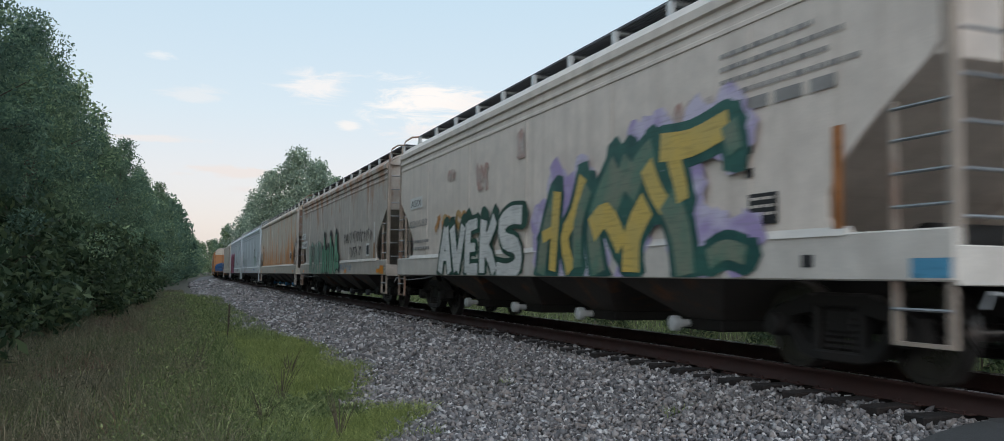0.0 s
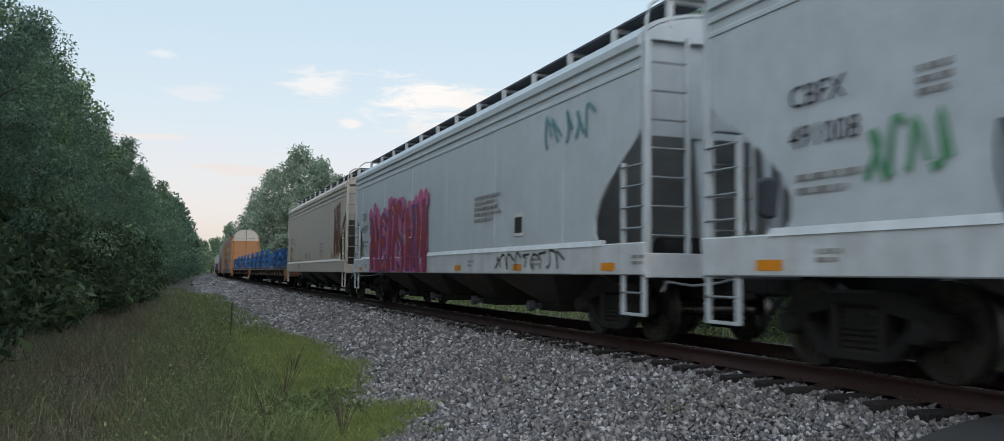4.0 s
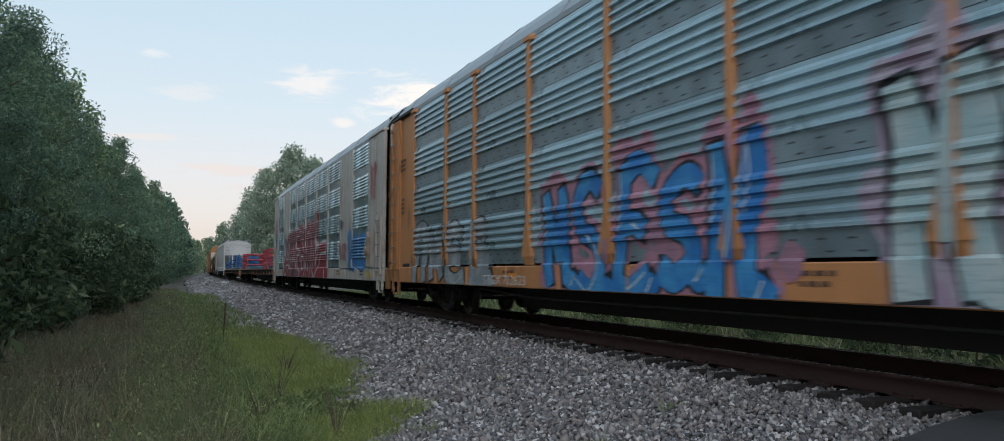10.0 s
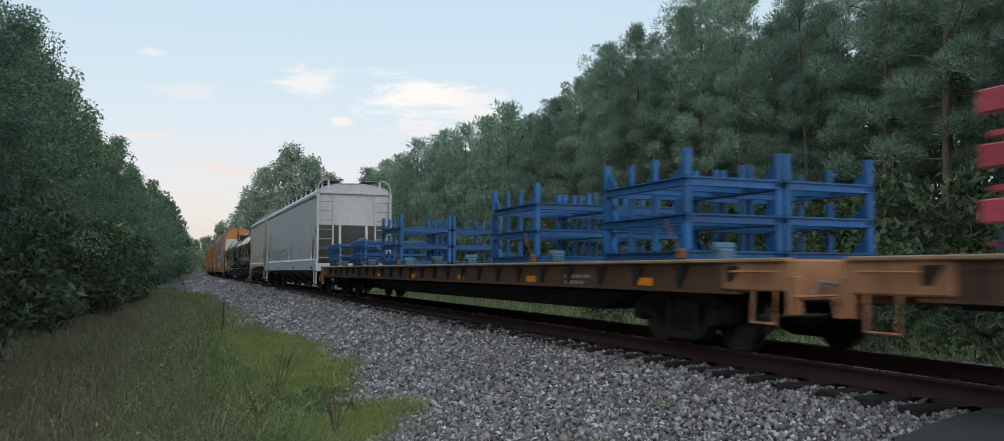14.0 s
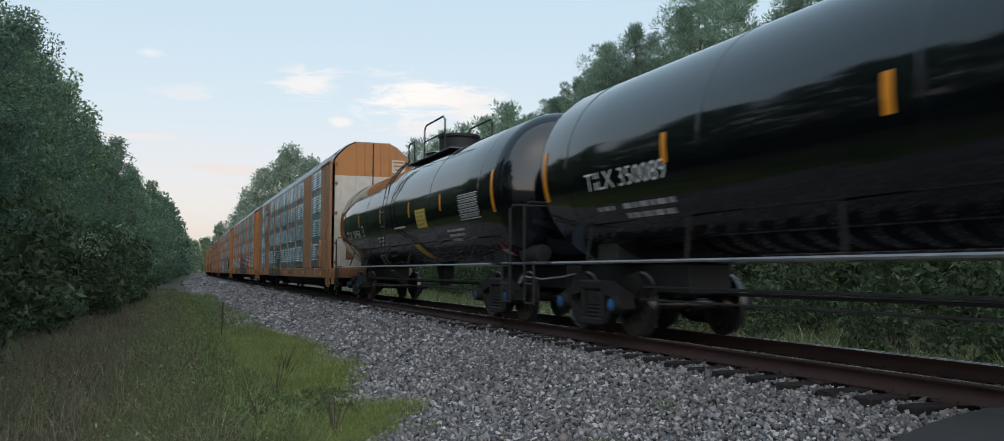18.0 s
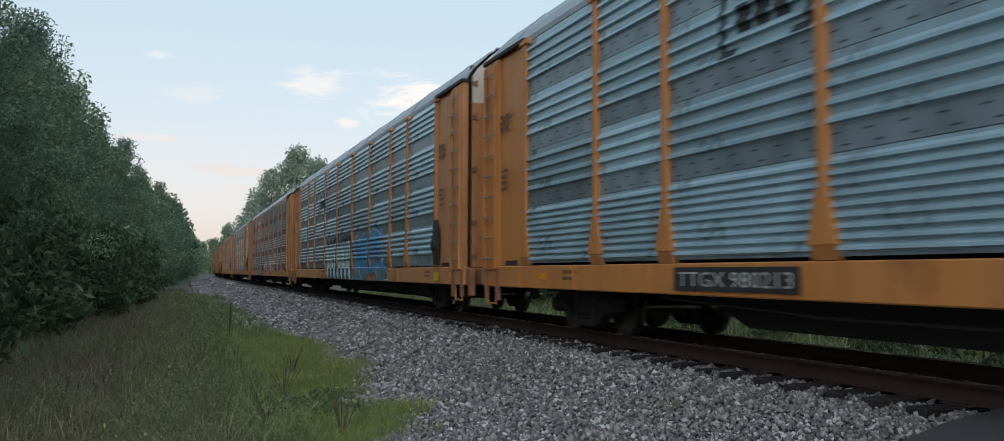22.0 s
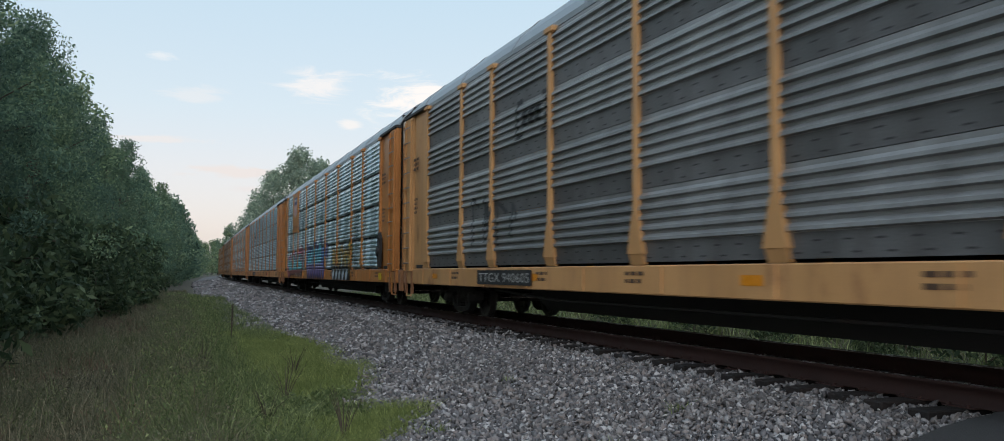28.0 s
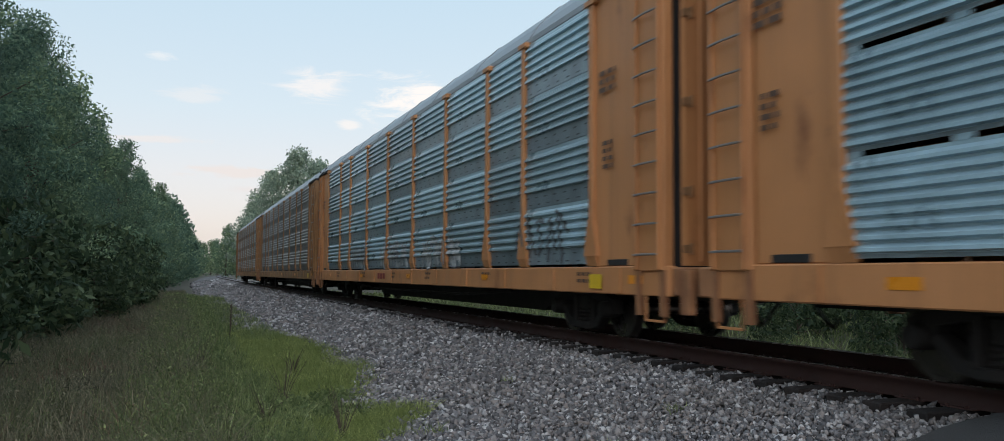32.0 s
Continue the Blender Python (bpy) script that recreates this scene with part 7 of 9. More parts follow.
for y, z, w, h in ((2.6, 2.55, 0.7, 0.6), (0.4, 2.95, 0.35, 0.5), (-4.6, 2.75, 1.0, 0.25), (4.5, 3.0, 0.5, 0.2)):
    tag(ah, y, z, w, h, int(y * 10) + 90, paint((0.42, 0.26, 0.22), (0.45, 0.40, 0.37)), HB, 0.14, 3)
# second hopper
graffiti(bh, 5.9, 0.98, 3.4, 1.2, 12, paint((0.26, 0.36, 0.29), (0.20, 0.32, 0.24)), K_, None, 5, HS, fat=0.9, rim=0.035, label="pale green sprayed piece")
GR_ = paint((0.12, 0.30, 0.19), (0.20, 0.38, 0.26))
drawn(bh, 2.4, 0.98, 3.95, 1.42, ((GR_, 0.30, [(0.03, 0.0), (0.05, 0.35), (0.04, 0.66)]), (GR_, 0.34, [(0.13, 0.0), (0.15, 0.5), (0.14, 0.98)]), (GR_, 0.30, [(0.26, 0.62), (0.25, 0.3), (0.27, 0.02)]),
    (GR_, 0.34, [(0.36, 0.02), (0.38, 0.3), (0.37, 0.68)]), (GR_, 0.36, [(0.50, 0.0), (0.52, 0.5), (0.50, 0.98)]), (GR_, 0.30, [(0.50, 0.06), (0.60, 0.06), (0.64, 0.40), (0.62, 0.70)]),
    (GR_, 0.36, [(0.76, 0.0), (0.78, 0.5), (0.82, 0.98)]), (GR_, 0.34, [(0.82, 0.98), (0.86, 0.5), (0.96, 0.34)]), (GR_, 0.26, [(0.78, 0.14), (0.88, 0.20), (0.97, 0.14)])), K_, 0.09, HS, None, 14, "green sprayed piece with black edges")
tag(bh, -2.1, 1.95, 4.6, 0.42, 16, K_, HB, 0.05, 15)
tag(bh, -3.2, 1.50, 2.0, 0.35, 17, K_, HB, 0.05, 7)
patch(bh, "number_panel", 8.45, 7.3, 2.50, 2.76, M["white_ink"], HB)
write(bh, "ASIX", 8.38, 2.54, 0.22, M["ink"], flat_at(-1.541), 0.9)
patch(bh, "number_panel", 8.45, 6.8, 2.08, 2.40, M["white_ink"], HB)
write(bh, "559005", 8.38, 2.14, 0.24, M["ink"], flat_at(-1.541), 1.4)
lube_square(bh, -6.0, 1.5)
patch(bh, "placard", -8.05, -8.55, 0.96, 1.20, M["orange"], HS)
patch(bh, "white_stripe", -7.05, -7.2, 1.9, 2.5, M["white_ink"], HB)
patch(bh, "rust_bar", -7.05, -7.2, 1.42, 1.88, paint((0.38, 0.17, 0.06)), HB)
sill_marks(bh, 17.6, 4)
tag(bh, -1.2, 1.02, 2.6, 0.26, 18, paint((0.25, 0.33, 0.42)), HS, 0.06, 8)
# rusty hopper
data_block(ch, 8.1, 2.55, "WLLX", "24135", 0.30)
lube_square(ch, -7.15, 1.65)
upright_bars(ch, ((-8.0, 1.5, 2.5),))
for k in range(3):
    bars(ch, -1.0 - k * 2.4, 1.55, (0.6, 0.5), 0.05, 0.05, M["ink"], HB)
sill_marks(ch, 19.2, 3)
# pale hoppers
data_block(dh, 8.0, 2.58, "CBFX", "491008", 0.32)
bars(dh, -4.4, 2.70, (1.5, 1.3, 1.4, 1.5, 1.1, 1.3, 1.2), 0.055, 0.05, M["ink"], HB)
tag(dh, -5.2, 1.45, 1.2, 0.75, 23, GREEN, HB, 0.10, 4)
tag(dh, 7.0, 1.7, 0.9, 0.6, 24, GREEN, HB, 0.08, 4)
tag(dh, 5.7, 1.0, 4.0, 1.1, 25, paint((0.05, 0.06, 0.065)), HS, 0.05, 12)
bars(dh, -7.0, 2.0, (0.8, 0.6, 0.7), 0.06, 0.06, M["ink"], HB)
sill_marks(dh, 19.0, 6)
bars(dh, -4.6, 1.16, (1.0,), 0.06, 0.05, M["blue_ink"], HS)
data_block(eh, 8.5, 2.58, "CBFX", "491017", 0.32)
graffiti(eh, 6.9, 0.98, 6.3, 1.6, 27, MAROON, paint((0.05, 0.06, 0.28)), PINK, 6, HS, label="maroon and magenta sprayed piece")
bars(eh, -2.8, 2.4, (1.5, 1.3, 1.4, 1.5, 1.1), 0.06, 0.05, M["ink"], HB)
lube_square(eh, -5.0, 1.6)
tag(eh, -6.2, 2.9, 2.0, 0.6, 29, paint((0.10, 0.30, 0.34)), HB, 0.07, 5)
tag(eh, -4.0, 1.0, 3.2, 0.3, 30, K_, HS, 0.05, 9)
sill_marks(eh, 19.3, 6)
# off-white hopper
data_block(fh, 7.15, 2.36, "UTCX", "49901", 0.36)
upright_bars(fh, ((7.45, 1.45, 2.2), (4.05, 1.45, 1.8), (0.4, 1.45, 1.8), (-3.0, 1.45, 1.8), (-5.6, 1.45, 1.8)))
bars(fh, 3.8, 1.23, (0.6, 0.7, 0.6), 0.05, 0.04, M["red_ink"], HS)
bars(fh, 3.6, 1.45, (0.5,), 0.07, 0.04, M["red_ink"], HB)
bars(fh, 1.8, 1.75, (0.7, 0.8, 0.7), 0.05, 0.05, M["blue_ink"], HB)
bars(fh, -2.6, 2.05, (1.0, 0.9, 0.8), 0.06, 0.08, M["ink"], HB)
for y, z, w in ((-6.2, 1.5, 0.9), (-7.0, 1.6, 0.5)):
    graffiti(fh, y, z, w, 1.9, 35, paint((0.10, 0.025, 0.015), (0.17, 0.06, 0.03)), paint((0.27, 0.14, 0.07), (0.42, 0.33, 0.25)), None, 1, flat_at(-1.536))
# first pair of autoracks
graffiti(I1, 12.2, 0.72, 5.6, 1.25, 41, paint((0.33, 0.36, 0.38), (0.20, 0.23, 0.25)), K_, None, 4, AS, label="grey sprayed letters with black edges")
graffiti(I1, 4.1, 0.72, 5.5, 1.6, 44, BLUE, K_, ROSE, 5, AS, label="blue sprayed piece on a pink cloud")
graffiti(I1, -3.0, 0.75, 5.0, 1.75, 46, PALE, K_, paint((0.30, 0.22, 0.30), (0.36, 0.33, 0.38)), 4, AS, label="pale sprayed letters with black edges")
tag(I1, -9.3, 1.1, 2.2, 0.6, 48, W_, AS, 0.07, 5)
write(I1, "TTGX 702623", 6.9, 0.72, 0.24, M["white_ink"], AS, 2.1)
TOP_Y = (-4.2, -2.6, -2.15, -2.05, -1.7, -0.9, 0.0, 0.6, 1.5, 2.4, 3.0, 3.9, 5.0, 6.4, 7.3, 8.6, 9.4)
TOP_Z = (2.0, 1.95, 1.85, 3.0, 3.25, 3.1, 3.05, 2.9, 2.8, 2.62, 3.1, 3.05, 2.8, 2.95, 2.6, 1.4, 0.75)
cloud = Mesh()
for k in range(68):
    ya = 9.4 - k * 0.2
    za, zb = (float(np.interp(y, TOP_Y, TOP_Z)) for y in (ya, ya - 0.2))
    cloud.add([(-1.58, ya - 0.2, 0.69), (-1.58, ya - 0.4, 0.69), (-1.58, ya - 0.4, zb), (-1.58, ya - 0.2, za)], [(0, 1, 2, 3)])
part("graffiti", on_ribs(cloud, J1).mesh("graffiti", MAROON), J1, "dark red sprayed cloud with white edges")
drawn(J1, 8.8, 0.70, 13.0, 2.25, (
    (MAROON, 0.34, [(0.02, 0.0), (0.08, 0.45), (0.135, 0.92)]), (MAROON, 0.34, [(0.145, 0.92), (0.155, 0.5), (0.16, 0.0)]), (MAROON, 0.22, [(0.08, 0.30), (0.15, 0.30)]),
    (MAROON, 0.30, [(0.20, 0.0), (0.205, 0.5), (0.20, 0.95)]), (MAROON, 0.28, [(0.21, 0.92), (0.235, 0.55), (0.25, 0.40)]), (MAROON, 0.28, [(0.25, 0.40), (0.27, 0.6), (0.29, 0.95)]), (MAROON, 0.30, [(0.30, 0.95), (0.305, 0.5), (0.30, 0.0)]),
    (MAROON, 0.32, [(0.35, 0.95), (0.345, 0.5), (0.35, 0.0)]), (MAROON, 0.24, [(0.35, 0.90), (0.405, 0.90)]), (MAROON, 0.22, [(0.35, 0.50), (0.40, 0.50)]), (MAROON, 0.26, [(0.35, 0.06), (0.41, 0.06)]),
    (MAROON, 0.34, [(0.45, 0.0), (0.45, 0.5), (0.45, 1.02)]), (MAROON, 0.30, [(0.45, 1.0), (0.505, 0.92), (0.50, 0.62), (0.46, 0.55)]), (MAROON, 0.32, [(0.46, 0.52), (0.53, 0.42), (0.53, 0.12), (0.46, 0.04)]),
    (MAROON, 0.40, [(0.62, 0.98), (0.588, 0.86), (0.572, 0.5), (0.588, 0.14), (0.62, 0.02), (0.655, 0.14), (0.672, 0.5), (0.655, 0.86), (0.62, 0.98)]),
    (MAROON, 0.46, [(0.75, 1.0), (0.735, 0.6), (0.74, 0.10)]), (MAROON, 0.36, [(0.75, 1.0), (0.80, 1.12), (0.825, 1.0), (0.815, 0.62)]), (MAROON, 0.26, [(0.74, 0.60), (0.79, 0.56)]),
    (MAROON, 0.40, [(0.74, 0.10), (0.83, 0.30), (0.875, 0.50), (0.98, 0.52)])),
    W_, 0.17, AS, None, 50, "dark red sprayed word with white edges")
graffiti(J1, -8.52, 1.10, 2.15, 0.92, 52, BLUE, paint((0.10, 0.30, 0.60)), BLUE, 3, AS)
tag(J1, -6.6, 1.25, 1.5, 0.7, 53, paint((0.40, 0.05, 0.08)), AS, 0.08, 5)
tag(J1, -6.5, 2.35, 1.0, 0.4, 54, K_, AS, 0.06, 5)
tag(J1, 12.9, 2.5, 0.8, 1.2, 55, paint((0.42, 0.10, 0.15)), AS, 0.07, 5)
tag(J1, -11.8, 3.0, 0.7, 1.2, 56, paint((0.42, 0.06, 0.10)), AS, 0.08, 4)
graffiti(J1, 9.05, 1.68, 1.1, 0.7, 57, W_, K_, K_, 4, flat_at(-1.586))
tag(J1, 12.7, 2.15, 0.5, 0.9, 58, BLUE, AS, 0.08, 4)
sill_number(J1, "TTGX 698273", 6.1, 2.2)
# hoppers and tanks in the middle
data_block(mh, 7.8, 2.62, "GPLX", "76475", 0.36)
upright_bars(mh, ((7.95, 1.6, 2.5), (4.6, 1.6, 2.05), (1.0, 1.6, 2.05)))
tag(mh, 6.5, 1.45, 9.0, 0.6, 61, paint((0.12, 0.13, 0.17)), HB, 0.06, 16)
sill_marks(mh, 19.4, 4, "ink")
data_block(nh, 4.6, 3.02, "ADMX", "491779", 0.33)
upright_bars(nh, ((4.95, 1.45, 2.25), (2.85, 1.45, 1.85), (0.5, 1.45, 1.95), (-1.7, 1.42, 1.95), (-4.4, 1.42, 2.3)))
bars(nh, 4.4, 1.62, (0.45, 0.5), 0.05, 0.06, M["red_ink"], HB)
bars(nh, 3.75, 1.62, (0.4, 0.4), 0.05, 0.06, M["print_ink"], HB)
bars(nh, 2.2, 1.85, (0.55, 0.7, 0.7, 0.5), 0.045, 0.06, M["red_ink"], HB)
bars(nh, 1.35, 1.68, (0.45, 0.45, 0.4), 0.04, 0.06, M["print_ink"], HB)
bars(nh, -0.05, 1.74, (1.05, 0.95), 0.055, 0.05, M["ink"], HB)
bars(nh, -2.0, 1.9, (0.9, 0.8), 0.06, 0.06, M["ink"], HB)
TS = round_at(2.53, 1.48)
write(o1, "TILX 350089", 6.5, 2.10, 0.36, M["white_ink"], TS, 2.2)
write(p1, "TILX 194968", 6.6, 1.98, 0.36, M["white_ink"], TS, 2.1)


def shield(car, y, z0, z1, wd, x):
    """A striped shield with a dark blue field, as plain shapes."""
    h = z1 - z0
    pts = [(y, z1), (y - wd, z1), (y - wd, z0 + h * 0.22), (y - wd * 0.75, z0 + h * 0.06), (y - wd / 2, z0), (y - wd * 0.25, z0 + h * 0.06), (y, z0 + h * 0.22)]
    decal(car, "shield", pts, [tuple(range(7))], M["white_ink"], flat_at(x), 0.0)
    for k in range(4):
        a = y - wd * (0.06 + k * 0.25)
        patch(car, "shield_stripe", a, a - wd * 0.12, z0 + h * (0.2 if k in (0, 3) else 0.08), z0 + h * 0.62, M["sign_red"], flat_at(x - 0.002))
    patch(car, "shield_field", y, y - wd, z0 + h * 0.62, z1, paint((0.03, 0.05, 0.16)), flat_at(x - 0.003))
    bars(car, y - 0.1 * wd, z0 + h * 0.8, (wd * 0.8,), h * 0.1, 0.05, M["white_ink"], flat_at(x - 0.005))


# long string of autoracks
shield(q1, 9.45, 3.50, 4.60, 1.25, -1.582)
write(q1, "BUILDING", 9.75, 3.06, 0.34, M["ink"], AS, 1.8)
write(q1, "AMERICA", 9.75, 2.68, 0.34, M["ink"], AS, 1.75)
DG_ = paint((0.03, 0.085, 0.08), (0.02, 0.06, 0.055))
drawn(q1, 5.35, 0.70, 3.4, 1.42, ((DG_, 0.07, [(0.16, 1.0), (0.05, 0.86), (0.0, 0.5), (0.05, 0.12), (0.16, 0.0), (0.27, 0.12), (0.32, 0.5), (0.27, 0.86), (0.16, 1.0)]),
    (DG_, 0.26, [(0.56, 0.90), (0.46, 0.95), (0.42, 0.72), (0.52, 0.50), (0.60, 0.28), (0.52, 0.06), (0.40, 0.10)]),
    (DG_, 0.28, [(0.66, 0.0), (0.70, 0.5), (0.76, 1.0)]), (DG_, 0.28, [(0.76, 1.0), (0.84, 0.5), (0.92, 0.0)]), (DG_, 0.20, [(0.70, 0.40), (0.86, 0.40)])), DG_, 0.02, AS, None, 65, "dark green sprayed ring and letters")
sill_number(q1, "TTGX 821148", 7.1, 2.0)
maker_mark(q1, -1.3)
graffiti(r1, 2.2, 0.75, 6.0, 1.35, 70, NAVY, paint((0.18, 0.16, 0.24)), paint((0.30, 0.30, 0.34), (0.16, 0.15, 0.20)), 6, AS, label="dark purple-black sprayed piece")
tag(r1, 1.0, 0.68, 5.0, 0.32, 71, paint((0.45, 0.05, 0.06)), AS, 0.16, 5)
tag(r1, -4.2, 1.1, 2.0, 0.5, 72, NAVY, AS, 0.12, 5)
sill_number(r1, "TTGX 980213", 7.15, 2.05)
maker_mark(r1, -4.6)
boxed_logo(r1, 6.3, 3.3, 1.5, 0.75)
GREY_P = paint((0.16, 0.17, 0.18), (0.22, 0.24, 0.25))
TEAL_P, TEAL_D = paint((0.42, 0.60, 0.62), (0.55, 0.70, 0.70)), paint((0.14, 0.24, 0.27), (0.20, 0.30, 0.32))
drawn(s1_, 3.75 + SHIFT[s1_.name], 0.68, 5.5, 1.33, (
    *[(TEAL_P, 0.36, [(0.03 + 0.145 * k, 0.33), (0.05 + 0.145 * k, 0.62), (0.035 + 0.145 * k, 0.95)]) for k in range(7)],
    *[(TEAL_P, 0.30, [(0.10 + 0.145 * k, 0.30), (0.11 + 0.145 * k, 0.60), (0.125 + 0.145 * k, 0.90 + 0.05 * (k % 3))]) for k in range(6)],
    *[(TEAL_P, 0.20, [(0.05 + 0.145 * k, 0.52 + 0.12 * (k % 2)), (0.12 + 0.145 * k, 0.56 - 0.08 * (k % 2))]) for k in range(6)],
    *[(TEAL_P, 0.34, [(0.05 + 0.135 * k, 0.24), (0.10 + 0.135 * k, 0.12), (0.07 + 0.135 * k, 0.02)]) for k in range(7)]),
    K_, 0.10, AS, TEAL_D, 75, "pale teal sprayed letters with black edges")
BLUE_P, RED_P, WHITE_P = paint((0.035, 0.20, 0.37), (0.07, 0.30, 0.48)), paint((0.48, 0.12, 0.11), (0.40, 0.10, 0.10)), paint((0.50, 0.55, 0.57), (0.36, 0.42, 0.45))
SLATE_P = paint((0.12, 0.17, 0.17), (0.16, 0.22, 0.21))
drawn(s1_, -1.75 + SHIFT[s1_.name], 0.68, 4.9, 1.45, (
    *[(SLATE_P, 0.42, [(a, 0.0), (a + 0.07, 0.2)]) for a in (0.03, 0.14, 0.25, 0.36, 0.78, 0.88)],
    (BLUE_P, 0.62, [(0.10, 0.30), (0.09, 0.60), (0.13, 0.84)]), (BLUE_P, 0.62, [(0.22, 0.30), (0.23, 0.55), (0.21, 0.78)]), (BLUE_P, 0.62, [(0.34, 0.30), (0.33, 0.60), (0.36, 0.86)]),
    (BLUE_P, 0.62, [(0.46, 0.30), (0.46, 0.60), (0.47, 0.88)]), (BLUE_P, 0.62, [(0.58, 0.34), (0.58, 0.62), (0.60, 0.90)]), (BLUE_P, 0.62, [(0.70, 0.34), (0.70, 0.62), (0.70, 0.94)]),
    (BLUE_P, 0.58, [(0.82, 0.46), (0.82, 0.64), (0.81, 0.84)]), (BLUE_P, 0.40, [(0.08, 0.5), (0.45, 0.55), (0.86, 0.62)]), (BLUE_P, 0.26, [(0.36, 0.0), (0.37, 0.3)]),
    (RED_P, 0.07, [(0.03, 0.28), (0.01, 0.60), (0.09, 0.92), (0.16, 0.96)]), (RED_P, 0.06, [(0.36, 0.96), (0.41, 0.98), (0.42, 0.72)]), (RED_P, 0.10, [(0.42, 0.10), (0.40, 0.24), (0.43, 0.40)]), (RED_P, 0.15, [(0.66, 0.62), (0.69, 0.48), (0.72, 0.32)]),
    (RED_P, 0.06, [(0.74, 0.64), (0.79, 0.62)]), (RED_P, 0.07, [(0.03, 0.22), (0.09, 0.10), (0.12, 0.0)]), (RED_P, 0.07, [(0.68, 0.24), (0.70, 0.12), (0.73, 0.0)]),
    (WHITE_P, 0.05, [(0.05, 0.94), (0.14, 1.0), (0.24, 0.86), (0.31, 1.02), (0.37, 1.0)]), (WHITE_P, 0.05, [(0.44, 0.96), (0.56, 1.0), (0.64, 1.08), (0.86, 0.92)]),
    (WHITE_P, 0.10, [(0.24, 0.20), (0.27, 0.10), (0.29, 0.02)]), (WHITE_P, 0.12, [(0.73, 0.22), (0.76, 0.12), (0.75, 0.05)]), (WHITE_P, 0.10, [(0.06, 0.72), (0.09, 0.58), (0.08, 0.42)]),
    (WHITE_P, 0.13, [(0.52, 0.80), (0.50, 0.66), (0.52, 0.60)]), (WHITE_P, 0.12, [(0.84, 0.92), (0.88, 0.74), (0.86, 0.56), (0.89, 0.34)]), (WHITE_P, 0.09, [(0.93, 0.90), (0.94, 0.66), (0.92, 0.46)]),
    (WHITE_P, 0.07, [(0.96, 0.60), (0.99, 0.44), (0.95, 0.34)]), (WHITE_P, 0.08, [(0.82, 0.48), (0.90, 0.42), (0.97, 0.50)])),
    BLUE_P, 0.03, AS, None, 77, "blue sprayed piece with red and white edges")
patch(s1_, "grille", -5.9, -6.35, 0.70, 1.0, M["white_ink"], flat_at(-1.555))
patch(s1_, "grille_field", -5.95, -6.3, 0.74, 0.96, M["ink"], flat_at(-1.558))
maker_mark(s1_, -3.9)
boxed_logo(s1_, 6.1, 3.3, 1.5, 0.75)
patch(t1, "sign", 7.05, 4.45, 2.95, 4.90, M["sign_red"], flat_at(-1.552), 0.0, "red painted sign with three white lines")
for k, w in enumerate((2.1, 1.5, 1.6)):
    bars(t1, 6.85, 4.30 - k * 0.52, (w,), 0.20, 0.1, M["white_ink"], flat_at(-1.556))
drawn(t1, 7.05 + SHIFT[t1.name], 0.68, 3.8, 1.10, (
    (PALE, 0.20, [(0.06, 0.0), (0.05, 0.5), (0.04, 0.92)]), (PALE, 0.20, [(0.19, 0.0), (0.19, 0.5), (0.18, 0.94)]), (PALE, 0.18, [(0.05, 0.55), (0.19, 0.60)]),
    (PALE, 0.22, [(0.30, 0.0), (0.31, 0.5), (0.30, 0.90)]), (PALE, 0.18, [(0.23, 0.88), (0.38, 0.92)]), (PALE, 0.22, [(0.44, 0.0), (0.44, 0.5), (0.45, 0.96)]), (PALE, 0.16, [(0.40, 0.5), (0.52, 0.55)]),
    (PALE, 0.30, [(0.58, 0.04), (0.57, 0.45), (0.60, 0.80), (0.66, 0.98), (0.70, 0.72), (0.62, 0.52)]), (PALE, 0.26, [(0.66, 0.40), (0.72, 0.2), (0.76, 0.04)]),
    (PALE, 0.30, [(0.96, 0.84), (0.84, 0.95), (0.79, 0.72), (0.92, 0.52), (0.96, 0.26), (0.84, 0.12), (0.77, 0.22)])), K_, 0.15, AS, None, 80, "pale sprayed letters with black edges")
drawn(t1, 1.12 + SHIFT[t1.name], 1.13, 2.4, 0.44, [(W_, 0.40, [(0.12 + 0.29 * k, 0.16), (0.11 + 0.29 * k, 0.5 + 0.08 * k), (0.16 + 0.29 * k, 0.70 + 0.10 * k)]) for k in range(3)]
      + [(W_, 0.34, [(0.20 + 0.29 * k, 0.16), (0.23 + 0.29 * k, 0.5 + 0.06 * k), (0.21 + 0.29 * k, 0.68 + 0.10 * k)]) for k in range(3)]
      + [(GREY_P, 0.05, [(0.17 + 0.29 * k, 0.22), (0.17 + 0.29 * k, 0.45)]) for k in range(3)], GREY_P, 0.06, AS, None, 82, "white sprayed bubble letters")
graffiti(t1, -1.8, 1.14, 2.6, 0.42, 83, W_, paint((0.30, 0.33, 0.34)), None, 4, AS, fat=1.2)
for k in range(9):
    patch(t1, "red_stripe", 12.0 - k * 2.8, 11.55 - k * 2.8, 0.965, 1.04, M["sign_red"], flat_at(-1.548))
    patch(t1, "red_stripe", 11.3 - k * 2.8, 10.85 - k * 2.8, 0.965, 1.04, M["sign_red"], flat_at(-1.548))
maker_mark(t1, -2.6)
tag(u1, 3.3, 0.75, 4.0, 1.0, 85, paint((0.30, 0.27, 0.40), (0.42, 0.40, 0.50)), AS, 0.07, 9)
tag(u1, -0.9, 0.62, 5.0, 1.35, 86, paint((0.32, 0.45, 0.36), (0.42, 0.50, 0.44)), AS, 0.08, 9)
tag(u1, -7.3, 1.3, 1.2, 0.5, 87, paint((0.10, 0.12, 0.06)), AS, 0.08, 4)
sill_number(v1, "TTGX 940605", 7.8, 2.6)
